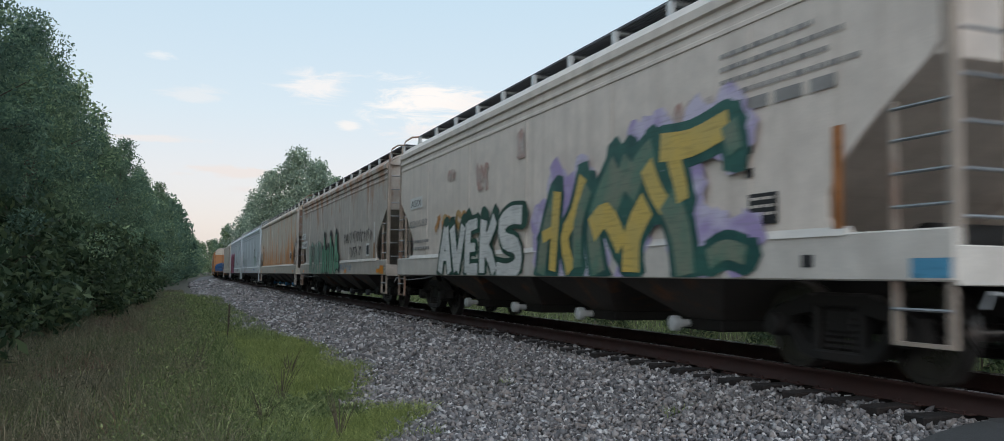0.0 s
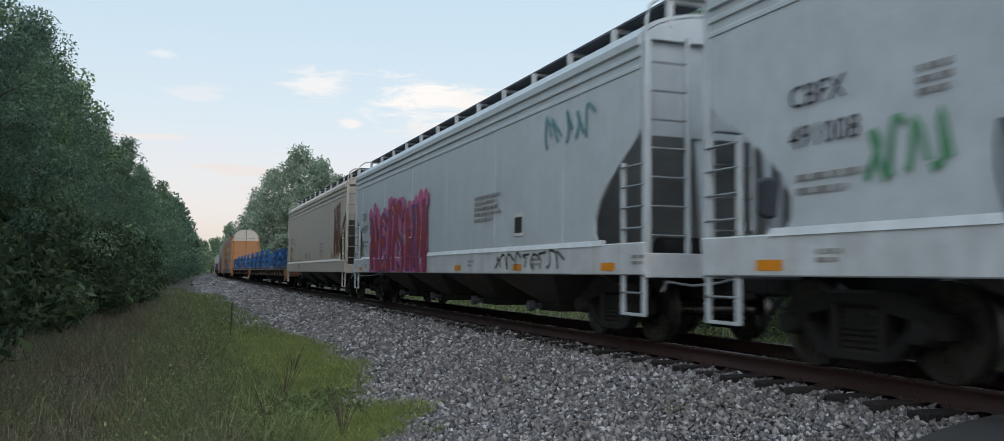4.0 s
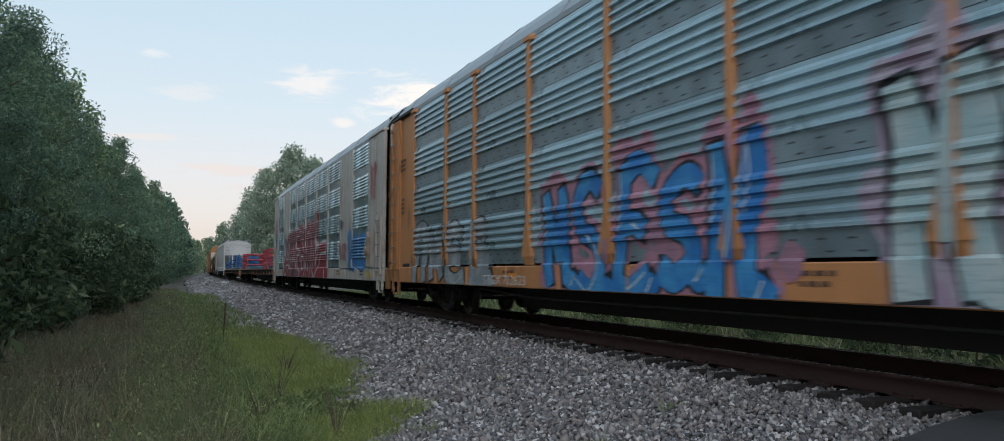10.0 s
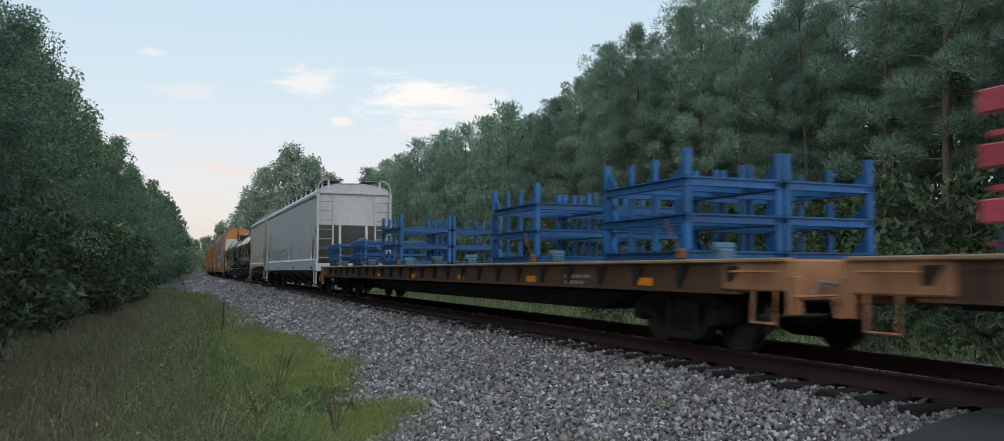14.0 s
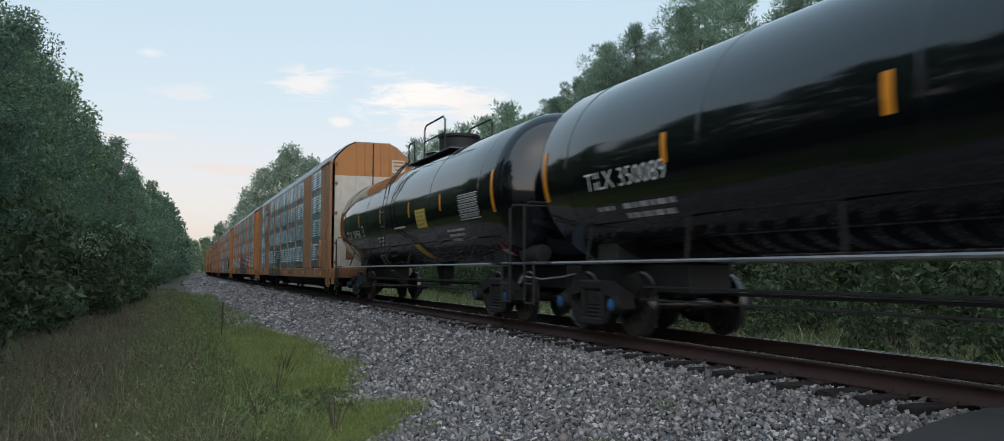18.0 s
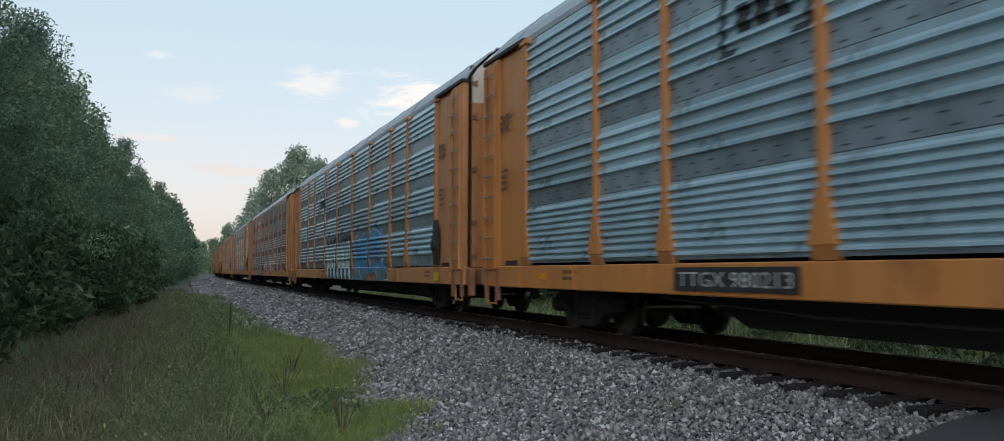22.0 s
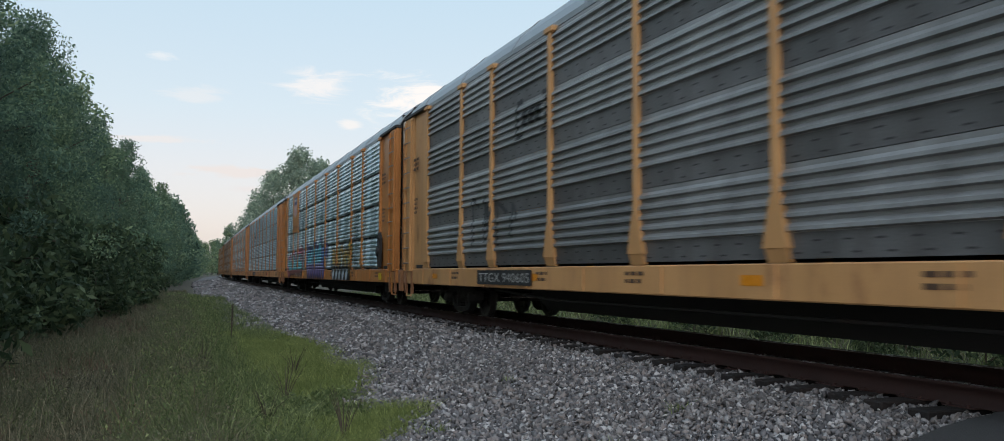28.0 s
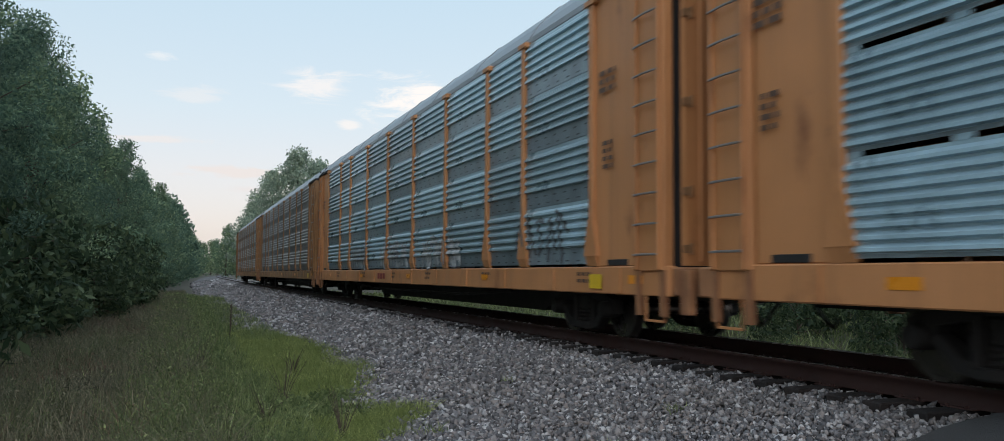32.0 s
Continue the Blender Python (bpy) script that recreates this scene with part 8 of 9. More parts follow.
tag(v1, 8.5, 1.4, 2.6, 1.0, 88, paint((0.05, 0.055, 0.06)), AS, 0.10, 5)
boxed_logo(v1, 5.9, 3.3, 1.4, 0.7)
ROSE_P, EARTH_P, CYAN_P = paint((0.50, 0.09, 0.14), (0.42, 0.14, 0.20)), paint((0.13, 0.035, 0.03), (0.22, 0.07, 0.06)), paint((0.09, 0.46, 0.56), (0.16, 0.55, 0.60))
drawn(w1, 10.95 + SHIFT[w1.name], 0.72, 5.9, 1.20, (
    *[(EARTH_P, 0.36, [(0.05 + 0.17 * k, 0.18), (0.13 + 0.17 * k, 0.30), (0.22 + 0.17 * k, 0.22)]) for k in range(5)],
    (CYAN_P, 0.26, [(0.04, 0.42), (0.09, 0.66), (0.14, 0.50), (0.12, 0.40)]), (CYAN_P, 0.24, [(0.18, 0.40), (0.22, 0.72), (0.27, 0.44)]), (CYAN_P, 0.22, [(0.30, 0.44), (0.36, 0.60), (0.32, 0.80), (0.42, 0.84)]),
    (CYAN_P, 0.26, [(0.42, 0.42), (0.48, 0.74), (0.54, 0.46)]), (CYAN_P, 0.20, [(0.43, 0.54), (0.56, 0.56)]), (CYAN_P, 0.24, [(0.58, 0.44), (0.62, 0.70), (0.68, 0.86), (0.70, 0.60)]),
    (CYAN_P, 0.26, [(0.74, 0.42), (0.78, 0.74), (0.86, 0.92)]), (CYAN_P, 0.24, [(0.78, 0.60), (0.88, 0.50), (0.94, 0.44)]), (CYAN_P, 0.18, [(0.90, 0.56), (0.95, 0.74), (0.93, 0.86)]),
    (CYAN_P, 0.12, [(0.10, 0.34), (0.5, 0.36), (0.9, 0.38)]), (ROSE_P, 0.16, [(0.72, 0.98), (0.84, 1.0), (0.95, 0.96)]), (ROSE_P, 0.14, [(0.02, 0.30), (0.06, 0.14), (0.14, 0.06)])), K_, 0.06, AS, ROSE_P, 90, "cyan sprayed piece on a red-pink cloud")
VIOLET_P = paint((0.13, 0.09, 0.27), (0.07, 0.10, 0.26))
drawn(w1, 3.65 + SHIFT[w1.name], 0.76, 5.4, 1.30, (
    *[(PURPLE, 0.40, [(0.05 + 0.115 * k, 0.08), (0.08 + 0.115 * k, 0.30), (0.05 + 0.115 * k, 0.48)]) for k in range(8)],
    (CYAN_P, 0.34, [(0.10, 0.44), (0.10, 0.66), (0.14, 0.90)]), (CYAN_P, 0.24, [(0.12, 0.56), (0.22, 0.60)]), (CYAN_P, 0.34, [(0.24, 0.42), (0.25, 0.66), (0.29, 0.88)]),
    (CYAN_P, 0.36, [(0.38, 0.44), (0.39, 0.70), (0.43, 0.98)]), (CYAN_P, 0.30, [(0.50, 0.44), (0.50, 0.66), (0.54, 0.92)]), (CYAN_P, 0.36, [(0.60, 0.44), (0.63, 0.78), (0.70, 1.02), (0.74, 0.74), (0.70, 0.46)]),
    (BLUE, 0.24, [(0.80, 0.36), (0.84, 0.66), (0.88, 0.92)]), (BLUE, 0.22, [(0.90, 0.30), (0.92, 0.50), (0.96, 0.78)]), (BLUE, 0.14, [(0.02, 0.40), (0.04, 0.70), (0.03, 0.90)])), NAVY, 0.07, AS, VIOLET_P, 92, "cyan, blue and purple sprayed piece")
graffiti(w1, -2.9, 0.72, 4.0, 1.25, 94, OCHRE, K_, LEAF_S, 5, AS, word="RAOSP", label="gold sprayed letters with black edges on green", fat=1.6, rim=0.12)
drawn(w1, -3.45 + SHIFT[w1.name], 0.70, 3.6, 0.30, [(WHITE_P, 0.46, [(0.07 + 0.19 * k, 1.0), (0.09 + 0.19 * k, 0.55), (0.12 + 0.19 * k, 0.25)]) for k in range(5)], K_, 0.07, flat_at(-1.62), None, 95, "pale sprayed letter bottoms on the sill")
part("side_plate", Mesh().box(-1.59, -1.50, -LA / 2 + 20.54, -LA / 2 + 22.54, 2.95, 4.93, 0.02).mesh("side_plate", M["yellow"]), w1)
shield(w1, 8.75, 3.70, 4.70, 0.95, -1.593)
write(w1, "BUILDING AMERICA", 9.15, 3.15, 0.17, M["ink"], flat_at(-1.593), 1.75)
sill_number(w1, "TTGX  982293", 8.0, 2.4, False, 0.79, 0.19)
sill_number(x1, "TTGX 160366", 6.9, 2.3)
maker_mark(x1, -4.6)
boxed_logo(x1, 6.2, 3.3, 1.5, 0.75)
for k in range(3):
    graffiti(y1_, 6.4 - k * 4.6, 1.12, 3.2, 0.62, 97 + k, paint((0.50, 0.52, 0.53), (0.28, 0.30, 0.31)), paint((0.16, 0.17, 0.18)), None, 5, AS, fat=0.8)
tag(y1_, -9.0, 1.1, 2.2, 0.8, 99, paint((0.10, 0.11, 0.12)), AS, 0.10, 5)
maker_mark(y1_, 2.0)
for car, sd in ((z1_, 5), (zz, 6)):
    tag(car, 2.0, 1.1, 5.0, 0.7, 100 + sd, paint((0.30, 0.30, 0.30)), AS, 0.10, 9)
for car, tx_ in ((I1, "ink"), (r1, "ink"), (v1, "ink"), (x1, "ink")):
    for sg in (-1, 1):
        m = Mesh()
        for j, wdt in enumerate((0.75,)):
            m.box(sg * 0.65 - 0.36, sg * 0.65 + 0.36, -LA / 2 - 0.178, -LA / 2 - 0.172, 4.74, 4.775)
        part("stencil", m.mesh("stencil", M["print_ink"]), car)
# white scrawl on a front end door
sw = Mesh()
for k, st in enumerate(([(0.55, 1.35), (0.62, 1.75), (0.70, 1.95), (0.74, 1.5)], [(0.78, 1.4), (0.85, 1.85), (0.95, 1.6), (0.9, 1.4)], [(1.0, 1.9), (1.1, 1.7), (1.02, 1.5), (1.15, 1.35)], [(0.6, 1.3), (0.85, 1.22), (1.15, 1.28)])):
    v, f = ribbon(smooth_line(st), 0.05, 0.04)
    sw.add([(a - 1.85, -LA / 2 - 0.178 - 0.0004 * k, b) for a, b in v], f)
part("graffiti", sw.mesh("graffiti", W_), I1, "white scrawl on the end door")

# ---- plants ----


def leaves(centres, radii, per, size, rng, flat=0.6):
    """Leaf blades on the outside of clumps. Returns corners and faces."""
    k = len(centres) * per
    c = np.repeat(centres, per, 0)
    r = np.repeat(radii, per)
    d = rng.normal(size=(k, 3))
    d /= np.linalg.norm(d, axis=1)[:, None]
    p = c + d * (r * rng.uniform(0.45, 1.05, k))[:, None] * (1, 1, flat + 0.2)
    a = rng.normal(size=(k, 3)) + d * 0.3
    a /= np.linalg.norm(a, axis=1)[:, None]
    b = np.cross(a, rng.normal(size=(k, 3)))
    b /= np.linalg.norm(b, axis=1)[:, None]
    s = (size * rng.uniform(0.6, 1.4, k))[:, None]
    v = np.stack([p - a * s, p + b * s * 0.42, p + a * s, p - b * s * 0.42], 1).reshape(-1, 3)
    f = np.arange(k * 4).reshape(-1, 4)
    return v, f


def tree_parts(seed, h, crown, low, trunk_r, clumps, per, size, spread=0.9, trunk_mat="bark"):
    """A broadleaf tree: the trunk with limbs, and the crown of leafy clumps round the limbs' ends."""
    rng = np.random.default_rng(seed)
    g = Mesh()
    sway = rng.normal(size=2) * 0.03 * h
    line = [(sway[0] * t * t, sway[1] * t * t, h * 0.93 * t - 0.25) for t in np.linspace(0, 1, 7)]
    g.tube(line, trunk_r, 8, trunk_r * 0.15)
    C, R = [], []
    for i in range(clumps):
        t = low + (1 - low) * (i + rng.uniform(0, 1)) / clumps
        a = i * 2.4 + rng.uniform(-0.5, 0.5)
        w = crown * (math.sin(math.pi * min(1, (t - low) / (1 - low) * 0.80 + 0.22)) ** 0.7) * rng.uniform(0.45, 1.08)
        z = t * h
        base = np.array([sway[0] * t * t, sway[1] * t * t, max(0.3, z - w * 0.5)])
        end = np.array([sway[0] + math.cos(a) * w, sway[1] + math.sin(a) * w, z])
        if i % 3 == 0:
            g.tube([base, base * 0.45 + end * 0.55 + (0, 0, 0.15), end], max(0.02, trunk_r * 0.3 * (1.1 - t)), 5, 0.012)
        C.append(end)
        R.append(spread * rng.uniform(0.6, 1.15))
        C.append(base * 0.35 + end * 0.65 + rng.normal(size=3) * 0.25)
        R.append(spread * rng.uniform(0.6, 1.0))
    v, f = leaves(np.array(C), np.array(R), per, size, rng)
    return g.mesh("trunk", M[trunk_mat], True), v, f


def pine_parts(seed, h, crown, bare, boughs, per, long_, wide, puff):
    """A loblolly pine: a tall straight trunk, dead snags below, boughs that end in round puffs of needles above."""
    rng = np.random.default_rng(seed)
    g = Mesh()
    sway = rng.normal(size=2) * 0.02 * h
    at = lambda t: np.array([sway[0] * t, sway[1] * t, h * t - 0.25])
    g.tube([at(t) for t in np.linspace(0, 0.98, 6)], 0.16, 8, 0.03)
    for i in range(12):
        t = rng.uniform(0.08, bare + 0.15)
        a = rng.uniform(0, 6.28)
        l = rng.uniform(0.6, 1.6)
        g.tube([at(t), at(t) + (math.cos(a) * l * 0.6, math.sin(a) * l * 0.6, 0.06), at(t) + (math.cos(a) * l, math.sin(a) * l, 0.0)], 0.02, 4, 0.005)
    C, R = [], []
    n = int(h * boughs)
    for i in range(n):
        t = bare + (1 - bare) * ((i + rng.uniform(0, 1)) / n) ** 0.9
        k = (t - bare) / (1 - bare)
        l = crown * (min(1, 0.5 + 2.0 * k) * (1 - k ** 1.6) ** 0.6 + 0.10) * rng.uniform(0.55, 1.15)
        a = i * 2.4 + rng.uniform(-0.6, 0.6)
        d = np.array([math.cos(a), math.sin(a), -0.02 + 0.5 * k])
        b = at(t)
        e = b + d * l + (0, 0, 0.16 * l)
        if per > 100:
            g.tube([b, b + d * l * 0.6, e], 0.03 * (1.1 - k) + 0.008, 4, 0.006)
        for q in ((1.0, 0.5) if l < 1.3 else (1.0, 0.78, 0.55)):
            C.append(b + (e - b) * q + rng.normal(size=3) * 0.16 * l * np.array([1, 1, 0.35]))
            R.append(puff * rng.uniform(0.65, 1.25) * (0.7 + 0.3 * q))
    C.append(at(0.995))
    R.append(puff * 0.8)
    C, R = np.array(C), np.array(R)
    k = len(C) * per
    e = rng.normal(size=(k, 3)) + (0, 0, 0.25)
    e /= np.linalg.norm(e, axis=1)[:, None]
    r = np.repeat(R, per)[:, None]
    c = np.repeat(C, per, 0) + e * r * rng.uniform(0.35, 0.95, (k, 1)) * (1, 1, 0.7)
    e = e + rng.normal(size=(k, 3)) * 0.32 + (0, 0, 0.45)
    e /= np.linalg.norm(e, axis=1)[:, None]
    s = np.cross(e, rng.normal(size=(k, 3)))
    s /= np.linalg.norm(s, axis=1)[:, None]
    L = rng.uniform(0.6, 1.1, (k, 1)) * long_
    w = wide * rng.uniform(0.6, 1.2, (k, 1))
    v = np.stack([c + s * w, c - s * w, c + e * L], 1).reshape(-1, 3)
    return g.mesh("trunk", M["pine_bark"], True), v, np.arange(k * 3).reshape(-1, 3)


def plant(name, label, category, group, trunk, crown, at, turn, scale=1.0):
    ob = thing(name, label, category, group)
    part("trunk", trunk, ob)
    part("crown", crown, ob)
    ob.matrix_world = pose(*at, 0, 0, turn) @ Matrix.Diagonal((scale, scale, scale, 1))
    return ob


def build_woods():
    rng = random.Random(11)
    broad, fine, mid = [], [], []
    KINDS = ((12.5, 2.9, 46, "leaf"), (11.0, 2.6, 42, "leaf2"), (13.5, 3.0, 50, "leaf2"), (9.5, 2.5, 36, "leaf"))
    for i, (h, cr, n, mt) in enumerate(KINDS):
        for kinds, per, size in ((fine, 380, 0.066), (broad, 140, 0.104), (mid, 62, 0.165)):
            tk, v, f = tree_parts(20 + i, h, cr, 0.05, 0.17, int(n * 0.66), per, size, 0.82)
            kinds.append((tk, raw_mesh("crown", v, f, M[mt])))
    far = []
    for i, mt in enumerate(("leaf", "leaf2")):
        tk, v, f = tree_parts(40 + i, 13.0, 3.6, 0.05, 0.2, 44, 22, 0.36, 1.25)
        far.append((tk, raw_mesh("crown", v, f, M[mt])))
    # dome trees far down the line: haze is mixed into their leaf colour
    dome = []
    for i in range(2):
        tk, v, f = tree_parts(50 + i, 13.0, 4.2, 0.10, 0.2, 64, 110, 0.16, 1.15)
        dome.append((tk, raw_mesh("crown", v, f, M["hazed_leaf"])))
    pines = []
    for i, (h, cr, bare) in enumerate(((16.5, 2.9, 0.20), (17.3, 2.7, 0.28), (15.5, 3.0, 0.14), (17.3, 2.8, 0.31))):
        tk, v, f = pine_parts(60 + i, h, cr, bare, 2.9, 250, 0.27, 0.021, 0.66)
        pines.append((tk, raw_mesh("crown", v, f, M["needle"])))
    back = []
    for i in range(2):
        tk, v, f = pine_parts(70 + i, 16.6, 3.1, 0.08, 2.4, 60, 0.40, 0.060, 0.80)
        back.append((tk, raw_mesh("crown", v, f, M["needle"])))
    deep = []
    for i in range(2):
        tk, v, f = pine_parts(75 + i, 16.0, 3.3, 0.0, 1.5, 36, 0.5, 0.14, 1.15)
        deep.append((tk, raw_mesh("crown", v, f, M["needle"])))
    shrubs = []
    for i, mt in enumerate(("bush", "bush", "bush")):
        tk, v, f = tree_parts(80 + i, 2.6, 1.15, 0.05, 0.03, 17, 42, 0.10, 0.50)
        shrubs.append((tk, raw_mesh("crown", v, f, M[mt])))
    # near wood on the camera's side: its foot draws in towards the track, and it is lower further on
    foot = lambda y: float(np.interp(y, (15, 22, 31, 49, 69, 118, 193, 300, 430), (10.9, 10.6, 9.9, 9.3, 8.4, 7.2, 6.6, 7.5, 9.0)))
    tall = lambda y: float(np.interp(y, (15, 28, 40, 60, 90, 118, 150, 300), (13.0, 12.6, 11.3, 11.0, 11.8, 13.0, 14.6, 15.0)))
    y = 9.0
    while y < 165:
        for row, u in enumerate((foot(y) + 2.5 + rng.uniform(-0.4, 0.5), foot(y) + 6.3 + rng.uniform(-0.8, 0.8))):
            yy = y + rng.uniform(-1.0, 1.0)
            k = rng.randrange(4)
            tk, cr = fine[k] if 14 < yy < 46 and row == 0 else broad[k] if yy < 80 and row == 0 else mid[k]
            sc = tall(yy) / KINDS[k][0] * (rng.uniform(0.72, 1.0) if row == 0 else rng.uniform(0.9, 1.08))
            plant("broadleaf_tree", "dense dark green broadleaf tree at the wood's edge", "tree", "trees of the near wood", tk, cr, (tx(yy) - u, yy, gz(u)), rng.uniform(0, 360), sc)
        y += rng.uniform(2.7, 3.5) * (1.0 if y < 90 else 1.5)
    while y < 430:
        for u in (foot(y) + 3.0 + rng.uniform(-0.6, 0.8), foot(y) + 8 + rng.uniform(-2, 2)):
            tk, cr = far[rng.randrange(2)]
            yy = y + rng.uniform(-2, 2)
            plant("broadleaf_tree", "distant dark green broadleaf tree along the line", "tree", "trees of the near wood", tk, cr, (tx(yy) - u, yy, gz(u)), rng.uniform(0, 360), tall(yy) / 13.0 * rng.uniform(0.9, 1.08))
        y += 9 if y < 220 else 15
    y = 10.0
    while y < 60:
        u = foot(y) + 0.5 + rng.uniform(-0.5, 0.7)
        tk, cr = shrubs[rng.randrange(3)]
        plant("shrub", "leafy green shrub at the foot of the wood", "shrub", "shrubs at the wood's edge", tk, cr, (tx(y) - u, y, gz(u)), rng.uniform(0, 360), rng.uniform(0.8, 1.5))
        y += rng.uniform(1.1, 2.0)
    # pine plantation beyond the track
    for row, (x0, step, y_to) in enumerate(((25.0, 3.3, 122), (28.0, 3.4, 124), (31.5, 3.2, 122), (35.0, 2.8, 130), (38.2, 2.5, 100))):
        y = 6.0 + row * 1.7
        while y < y_to:
            tk, cr = pines[rng.randrange(4)] if row < 2 and y < 58 else (back if row < 3 else deep)[rng.randrange(2)]
            x = x0 + rng.uniform(-1.0, 1.0) + KAP * y * y / 2
            plant("pine_tree", "tall loblolly pine with a bare lower trunk", "tree", "pine plantation", tk, cr, (x, y, ground_at(x, y)), rng.uniform(0, 360), rng.uniform(0.86, 1.03) * (0.98 if y < 30 else 0.895))
            y += step * rng.uniform(0.8, 1.25)
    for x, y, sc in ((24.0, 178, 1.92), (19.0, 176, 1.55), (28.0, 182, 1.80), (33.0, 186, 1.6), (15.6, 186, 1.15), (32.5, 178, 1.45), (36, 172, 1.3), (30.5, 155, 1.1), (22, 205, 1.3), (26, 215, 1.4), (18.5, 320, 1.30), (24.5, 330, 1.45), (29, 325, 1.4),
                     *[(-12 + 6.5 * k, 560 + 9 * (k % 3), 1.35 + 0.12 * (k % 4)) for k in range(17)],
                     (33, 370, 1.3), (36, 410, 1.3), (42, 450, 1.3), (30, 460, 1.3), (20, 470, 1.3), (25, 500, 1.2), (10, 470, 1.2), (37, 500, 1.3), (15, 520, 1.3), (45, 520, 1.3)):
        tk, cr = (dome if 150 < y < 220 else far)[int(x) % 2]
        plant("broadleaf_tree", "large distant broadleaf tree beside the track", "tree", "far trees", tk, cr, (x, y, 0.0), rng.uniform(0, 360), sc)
    # brush between the track and the pines
    for i in range(80):
        y = 6 + i * 0.85 + rng.uniform(-0.8, 0.8)
        x = (19.5 + rng.uniform(-2.2, 3.0) if i % 3 else 24.0 + rng.uniform(-1.5, 2.5)) + KAP * y * y / 2
        tk, cr = shrubs[rng.randrange(3)]
        plant("shrub", "leafy shrub in front of the pines", "shrub", "shrubs beyond the track", tk, cr, (x, y, ground_at(x, y) - 0.05), rng.uniform(0, 360), rng.uniform(0.7, 1.6))
    for x, y, sc in ((12.6, 9.2, 0.6), (13.4, 8.2, 0.7), (12.9, 13.5, 0.5), (13.6, 11.6, 0.8), (13.2, 17.0, 0.6), (14.0, 21.5, 0.8), (13.8, 26.0, 0.7), (15.2, 15.0, 0.9), (15.6, 19.0, 1.0)):
        tk, cr = shrubs[0]
        plant("shrub", "small green shrub beside the far rail", "shrub", "shrubs beyond the track", tk, cr, (x, y, ground_at(x, y) - 0.05), rng.uniform(0, 360), sc)


def blades(pts, h, w, rng, lean=0.35):
    """Bent grass blades. pts: (x, y, z) rows; h, w: arrays of heights and widths."""
    k = len(pts)
    a = rng.uniform(0, 6.283, k)
    side = np.stack([np.cos(a), np.sin(a), np.zeros(k)], 1)
    d = rng.normal(size=(k, 3)) * lean
    d[:, 2] = 0
    p0, h1 = pts, h[:, None]
    mid = p0 + d * h1 * 0.4 + np.array([0, 0, 1]) * h1 * 0.6
    tip = p0 + d * h1 * 1.1 + np.array([0, 0, 1]) * h1
    ww = w[:, None]
    v = np.stack([p0 - side * ww, p0 + side * ww, mid + side * ww * 0.7, mid - side * ww * 0.7, tip], 1).reshape(-1, 3)
    b = np.arange(k)[:, None] * 5
    f = np.concatenate([b + (0, 1, 2), b + (0, 2, 3), b + (3, 2, 4)], 0)
    return v, f


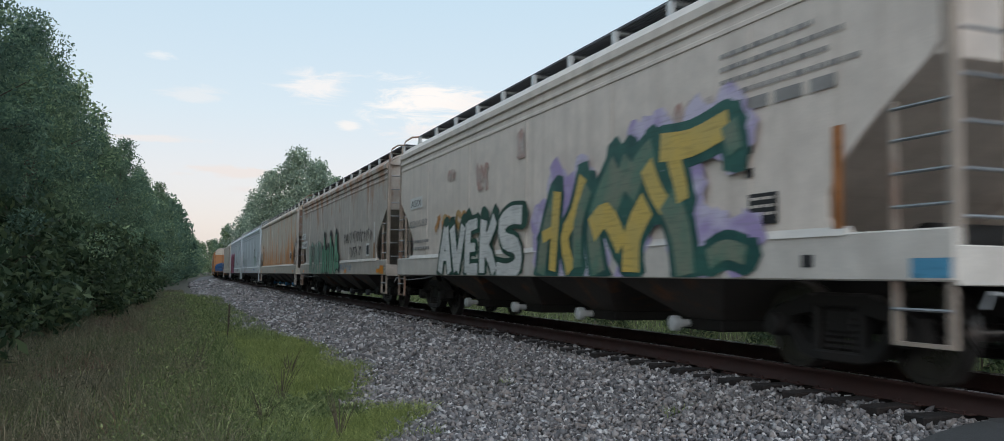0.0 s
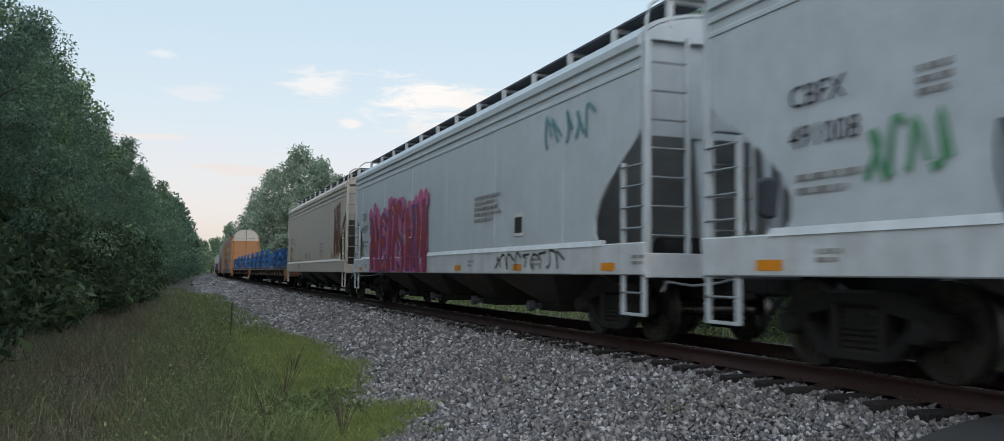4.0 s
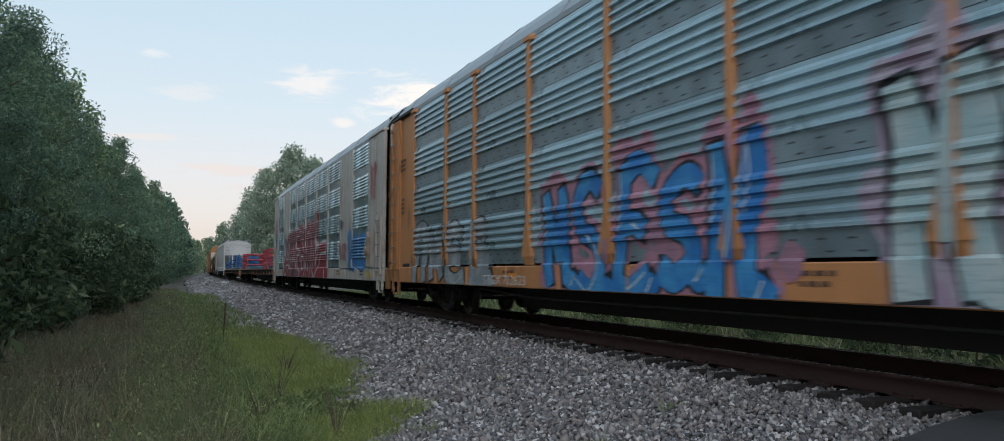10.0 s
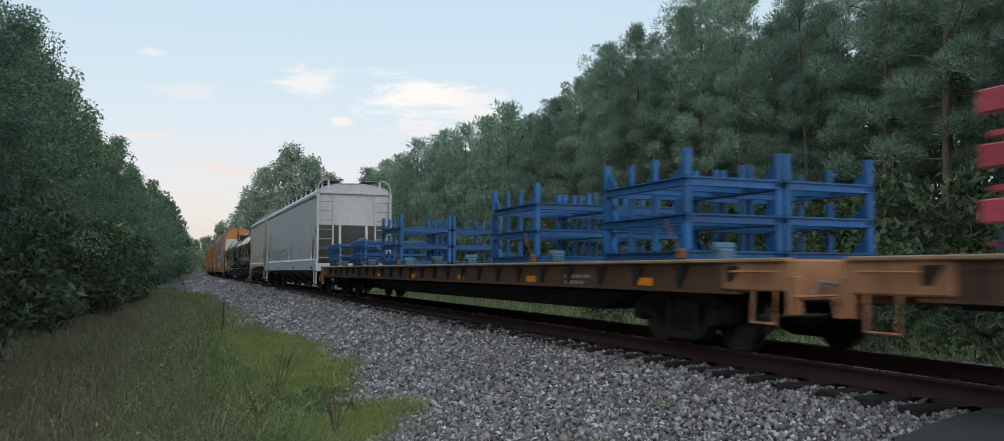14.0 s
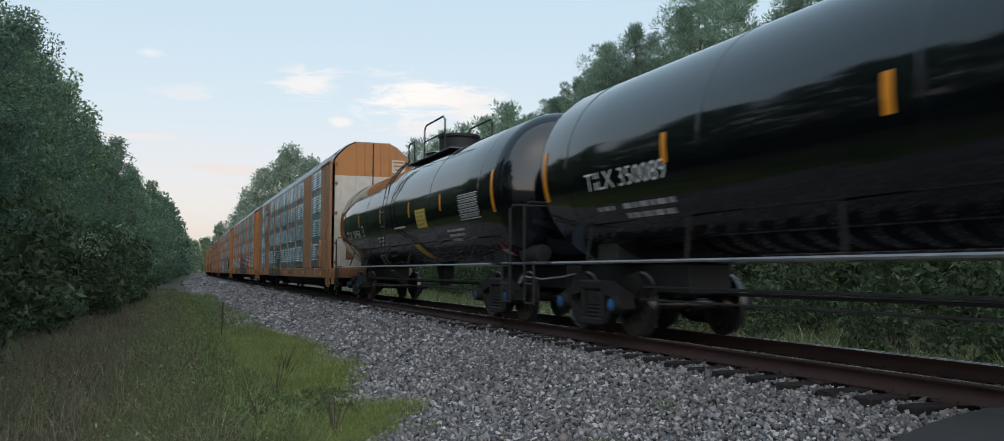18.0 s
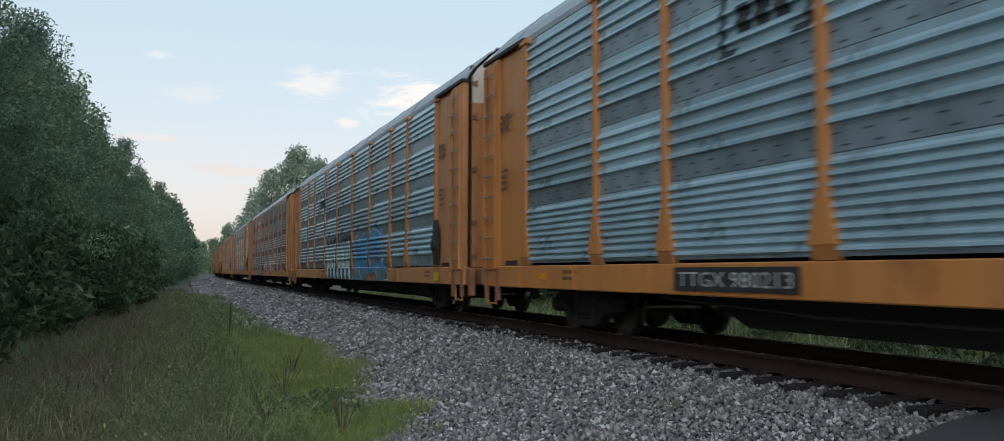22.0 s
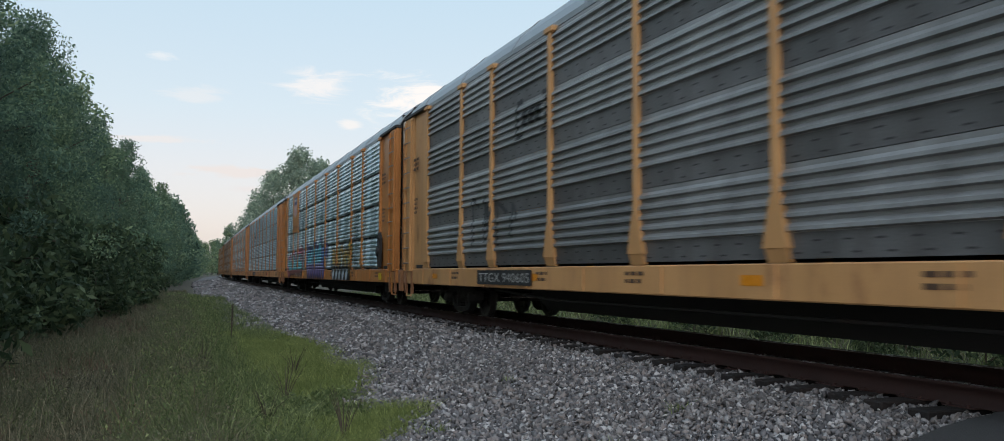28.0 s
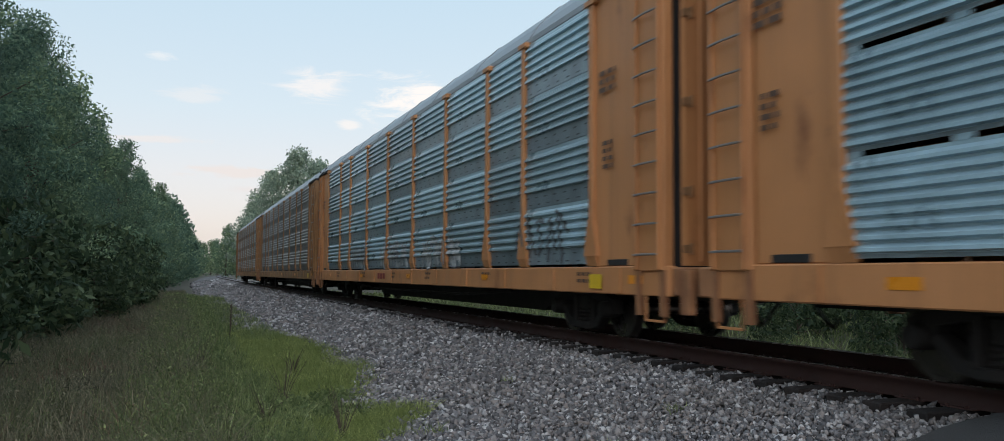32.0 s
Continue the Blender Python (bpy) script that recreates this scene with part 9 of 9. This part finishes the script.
def build_grass():
    rng = np.random.default_rng(9)

    def lie(x, y, u):
        z = np.interp(u, [p[0] for p in PROFILE], [p[1] for p in PROFILE])
        return np.stack([x, y, z - 0.07], 1)

    def growth(u, y):
        return np.array([noise.noise((a * 0.5, b * 0.35, 2.0)) + 0.5 * noise.noise((a * 1.7, b * 1.2, 5.0)) for a, b in zip(u, y)])

    def field(name, label, mt, n, ys, ulo, uhi, hh, ww, keep, near_power=1.6, lean=0.5, leaf=0.0):
        """Single blades, and small leaves on them, strewn over a strip."""
        y = ys[0] + (ys[1] - ys[0]) * rng.random(n) ** near_power
        u = ulo(y) + (uhi(y) - ulo(y)) * rng.random(n)
        nz = growth(u, y)
        ok = keep(u, y, nz)
        u, y, nz = u[ok], y[ok], nz[ok]
        p = lie(np.array([tx(b) for b in y]) - u, y, u)
        grow = 1 + y / 28
        h = hh(u, y, nz) * rng.uniform(0.5, 1.25, len(u))
        if leaf:
            k = len(u)
            c = p + rng.normal(size=(k, 3)) * (0.05, 0.05, 0) + np.stack([np.zeros(k), np.zeros(k), h * rng.uniform(0.35, 1.1, k)], 1)
            v, f = leaves(c, np.full(k, 0.01), 1, leaf * 1.2 * grow, rng)
            f = np.concatenate([f[:, (0, 1, 2)], f[:, (0, 2, 3)]], 0)
            thing("small_leaved_weeds", "small leaves of " + label, "weeds", kind="stuff", data=raw_mesh("small_leaved_weeds", v, f, M[mt]))
        v, f = blades(p, h, ww * grow * rng.uniform(0.6, 1.3, len(u)), rng, lean)
        thing(name, label, "grass", kind="stuff", data=raw_mesh(name, v, f, M[mt]))

    def tufts(name, label, mt, n, per, ys, ulo, uhi, r, hh, ww, keep, near_power=1.5, lean=0.35, leaf=0.0):
        """Clumps of blades that fan out of one root, with gaps between them."""
        y = ys[0] + (ys[1] - ys[0]) * rng.random(n) ** near_power
        u = ulo(y) + (uhi(y) - ulo(y)) * rng.random(n)
        ok = keep(u, y, growth(u, y))
        u, y = u[ok], y[ok]
        c = lie(np.array([tx(b) for b in y]) - u, y, u)
        tall = rng.uniform(hh[0], hh[1], len(u))
        off = rng.normal(size=(len(u) * per, 3)) * r * np.array([1, 1, 0])
        p = np.repeat(c, per, 0) + off
        h = np.repeat(tall, per) * rng.uniform(0.45, 1.1, len(p)) * (1 - 0.8 * np.clip(np.linalg.norm(off, axis=1) / (3 * r), 0, 0.8))
        grow = 1 + p[:, 1] / 30
        v, f = blades(p, h, ww * grow * rng.uniform(0.6, 1.3, len(p)), rng, lean)
        if leaf:
            k = len(p)
            lc = p + rng.normal(size=(k, 3)) * (0.06, 0.06, 0.02) + np.stack([np.zeros(k), np.zeros(k), h * rng.uniform(0.4, 1.0, k)], 1)
            lv, lf = leaves(lc, np.full(k, 0.01), 1, leaf * grow, rng)
            f = np.concatenate([f, lf[:, (0, 1, 2)] + len(v), lf[:, (0, 2, 3)] + len(v)], 0)
            v = np.concatenate([v, lv], 0)
        thing(name, label, "grass", kind="stuff", data=raw_mesh(name, v, f, M[mt]))

    eu = lambda y: np.array([edge_u(b) for b in y])
    hollow = lambda u, y: (abs(y - 11.2) < 0.9) & (u > 4.9) & (u < 6.3)
    anywhere = lambda u, y, n: n > -9
    field("green_grass", "low bright green grass along the ballast's edge", "grass", 80000, (6, 27), lambda y: eu(y) - 0.2, lambda y: 6.2 + 0 * y, lambda u, y, n: 0.10 + 0.10 * np.clip(n + 0.4, 0, 1), 0.0036,
          lambda u, y, n: (n > -0.8) & ~hollow(u, y), 1.2, leaf=0.006)
    tufts("grass_tufts", "fuller tufts of bright green grass by the ballast", "grass", 1500, 34, (6.5, 24), lambda y: eu(y) - 0.05, lambda y: 6.1 + 0 * y, 0.10, (0.13, 0.30), 0.0036, lambda u, y, n: ~hollow(u, y), 1.3, 0.6)
    field("rank_weeds", "tall green weeds behind the low grass", "weeds_green", 26000, (6.5, 70), lambda y: eu(y) - 0.05, lambda y: 7.8 + 0 * y, lambda u, y, n: 0.14 + 0.20 * np.clip(u - 5.6, 0, 1.4) / 1.4 * np.clip(0.9 - n, 0.2, 1.2), 0.0042,
          lambda u, y, n: ((u > 6.0 + 0.8 * n) & (n < 0.25)) | (y > 23) | hollow(u, y) | (rng.random(len(u)) < 0.10), leaf=0.015)
    tufts("rank_weed_clumps", "clumps of rank green weeds in a band along the grass", "weeds_green", 900, 44, (7, 60), lambda y: np.where(y < 22, 5.85, 4.6), lambda y: 7.3 + 0 * y, 0.13, (0.28, 0.58), 0.0036, anywhere, 1.5, 0.40, leaf=0.013)
    tufts("leafy_weeds", "low dark leafy weeds in a hollow of the grass", "weeds_green", 75, 60, (10.2, 12.2), lambda y: 4.9 + 0 * y, lambda y: 6.3 + 0 * y, 0.12, (0.14, 0.30), 0.004, anywhere, 1.0, 0.6, leaf=0.028)
    field("dry_weeds", "brownish weedy grass in the ditch", "weeds", 60000, (7, 85), lambda y: 6.5 + 0 * y, lambda y: 11.8 + 0 * y, lambda u, y, n: 0.22 + 0.20 * np.clip(n + 0.4, 0, 1.2), 0.0032, lambda u, y, n: n > -0.6, lean=0.75, leaf=0.011)
    tufts("dry_weed_clumps", "clumps of dry brown and olive weeds in the ditch", "weeds", 2300, 30, (7, 60), lambda y: 6.7 + 0 * y, lambda y: 11.2 + 0 * y, 0.11, (0.34, 0.68), 0.0034, anywhere, 1.6, 0.42, leaf=0.010)
    tufts("green_weed_clumps", "green weeds among the dry ones in the ditch", "weeds_green", 520, 30, (8, 60), lambda y: 6.7 + 0 * y, lambda y: 11.0 + 0 * y, 0.14, (0.30, 0.62), 0.004, lambda u, y, n: n > 0.0, 1.6, 0.45, leaf=0.014)
    tufts("reddish_weed_clumps", "reddish seed-bearing weeds in the ditch", "red_weed", 420, 26, (9, 50), lambda y: 7.6 + 0 * y, lambda y: 10.8 + 0 * y, 0.16, (0.40, 0.66), 0.0034, lambda u, y, n: n < -0.15, 1.4, 0.4, leaf=0.012)
    tufts("straw_stalks", "thin pale dry stalks above the weeds", "straw", 700, 3, (7, 45), lambda y: 5.9 + 0 * y, lambda y: 11.0 + 0 * y, 0.05, (0.5, 0.85), 0.0022, anywhere, 1.5, 0.3, leaf=0.010)
    field("far_side_grass", "rough dull green grass beyond the far rail", "weeds_green", 18000, (5, 70), lambda y: -14 + 0 * y, lambda y: -3.3 + 0 * y, lambda u, y, n: 0.28 + 0.35 * np.clip(n + 0.4, 0, 1), 0.009, lambda u, y, n: n > -0.5)
    tufts("far_side_tufts", "dry and green tufts beyond the far rail", "weeds", 500, 26, (6, 60), lambda y: -12 + 0 * y, lambda y: -3.4 + 0 * y, 0.15, (0.3, 0.7), 0.006, anywhere, 1.4, 0.4)


def build_sprigs():
    """A dead flower stalk in the grass, bare twigs and a few weeds that stand on their own."""
    rng = random.Random(21)
    x, y = 1.48, 23.2
    st = thing("weed_stalk", "dark dried weed stalk standing in the grass", "plant")
    part("stem", Mesh().tube([(0, 0, 0), (0.01, 0, 0.5), (0.03, 0.01, 1.0)], 0.016, 6, 0.008).mesh("stem", M["bark"]), st)
    head = Mesh()
    for k in range(40):
        a, z = k * 2.4, 0.42 + 0.014 * k
        head.tube([(0.02, 0, z), (0.02 + 0.035 * math.cos(a), 0.035 * math.sin(a), z + 0.03)], 0.009, 4)
    part("seed_head", head.mesh("seed_head", M["bark"]), st)
    st.matrix_world = pose(x, y, ground_at(x, y) - 0.05)
    for x, y, h, n in ((1.75, 9.3, 0.55, 12), (1.5, 12.2, 0.6, 10), (2.0, 15.2, 0.5, 9), (0.6, 17.0, 0.7, 9), (1.1, 10.6, 0.5, 8)):
        tw = thing("dead_twigs", "bare brown weed twigs above the grass", "plant", "bare weeds in the grass")
        for _ in range(n):
            a, l = rng.uniform(0, 6.28), rng.uniform(0.1, 0.32)
            b = (l * 0.4 * math.cos(a), l * 0.4 * math.sin(a), h * 0.5)
            g = Mesh().tube([(0, 0, 0), b, (l * math.cos(a), l * math.sin(a), h * rng.uniform(0.75, 1.1))], 0.006, 4, 0.002)
            part("twig", g.mesh("twig", M["bark"]), tw)
        tw.matrix_world = pose(x, y, ground_at(x, y) - 0.05)
    nr = np.random.default_rng(5)
    for x, y, h in ((3.62, 6.9, 0.16), (4.75, 7.6, 0.13), (2.9, 7.1, 0.16), (4.3, 11.0, 0.10), (2.6, 8.8, 0.18)):
        k = 46
        d = nr.normal(size=(k, 3)) * (0.07, 0.07, 0)
        v, f = blades(d + (0, 0, -0.02), h * nr.uniform(0.5, 1.2, k), np.full(k, 0.006), nr, 0.6)
        wd = thing("weed_tuft", "small green weed growing through the ballast", "plant", "weeds in the ballast")
        part("leaves", raw_mesh("leaves", v, f, M["weeds_green"]), wd)
        wd.matrix_world = pose(x, y, ground_at(x, y))


build_woods()
build_grass()
build_sprigs()
build_stones()

# ---- motion ----


def motions():
    times = [2.0 * i for i in range(17)]

    def ride(s, x, z, turn, t):
        y = s - gone(t)
        a = -math.degrees(math.atan(KAP * max(0.0, y)))
        return pose(tx(y) + x, y, z, 0, 0, a + turn)

    for ob, s, x, z, turn in MOVING:
        walk(ob, [(t, ride(s, x, z, turn, t)) for t in times])
    # wheels roll while they are near enough to be seen turning
    for ob, s, dy, r in ROLLING:
        ks = [k for k in range(0, 32 * FPS + 1) if -6 < s - gone(k / FPS) < 26]
        if len(ks) < 2:
            continue
        g0 = gone(ks[0] / FPS)
        rows = [(k / FPS, pose(0, dy, r, math.degrees((gone(k / FPS) - g0) / r), 0, 0)) for k in ks]
        if ks[0] > 0:
            rows.insert(0, (0.0, rows[0][1]))
        if ks[-1] < 32 * FPS:
            rows.append((32.0, rows[-1][1]))
        walk(ob, rows)


motions()
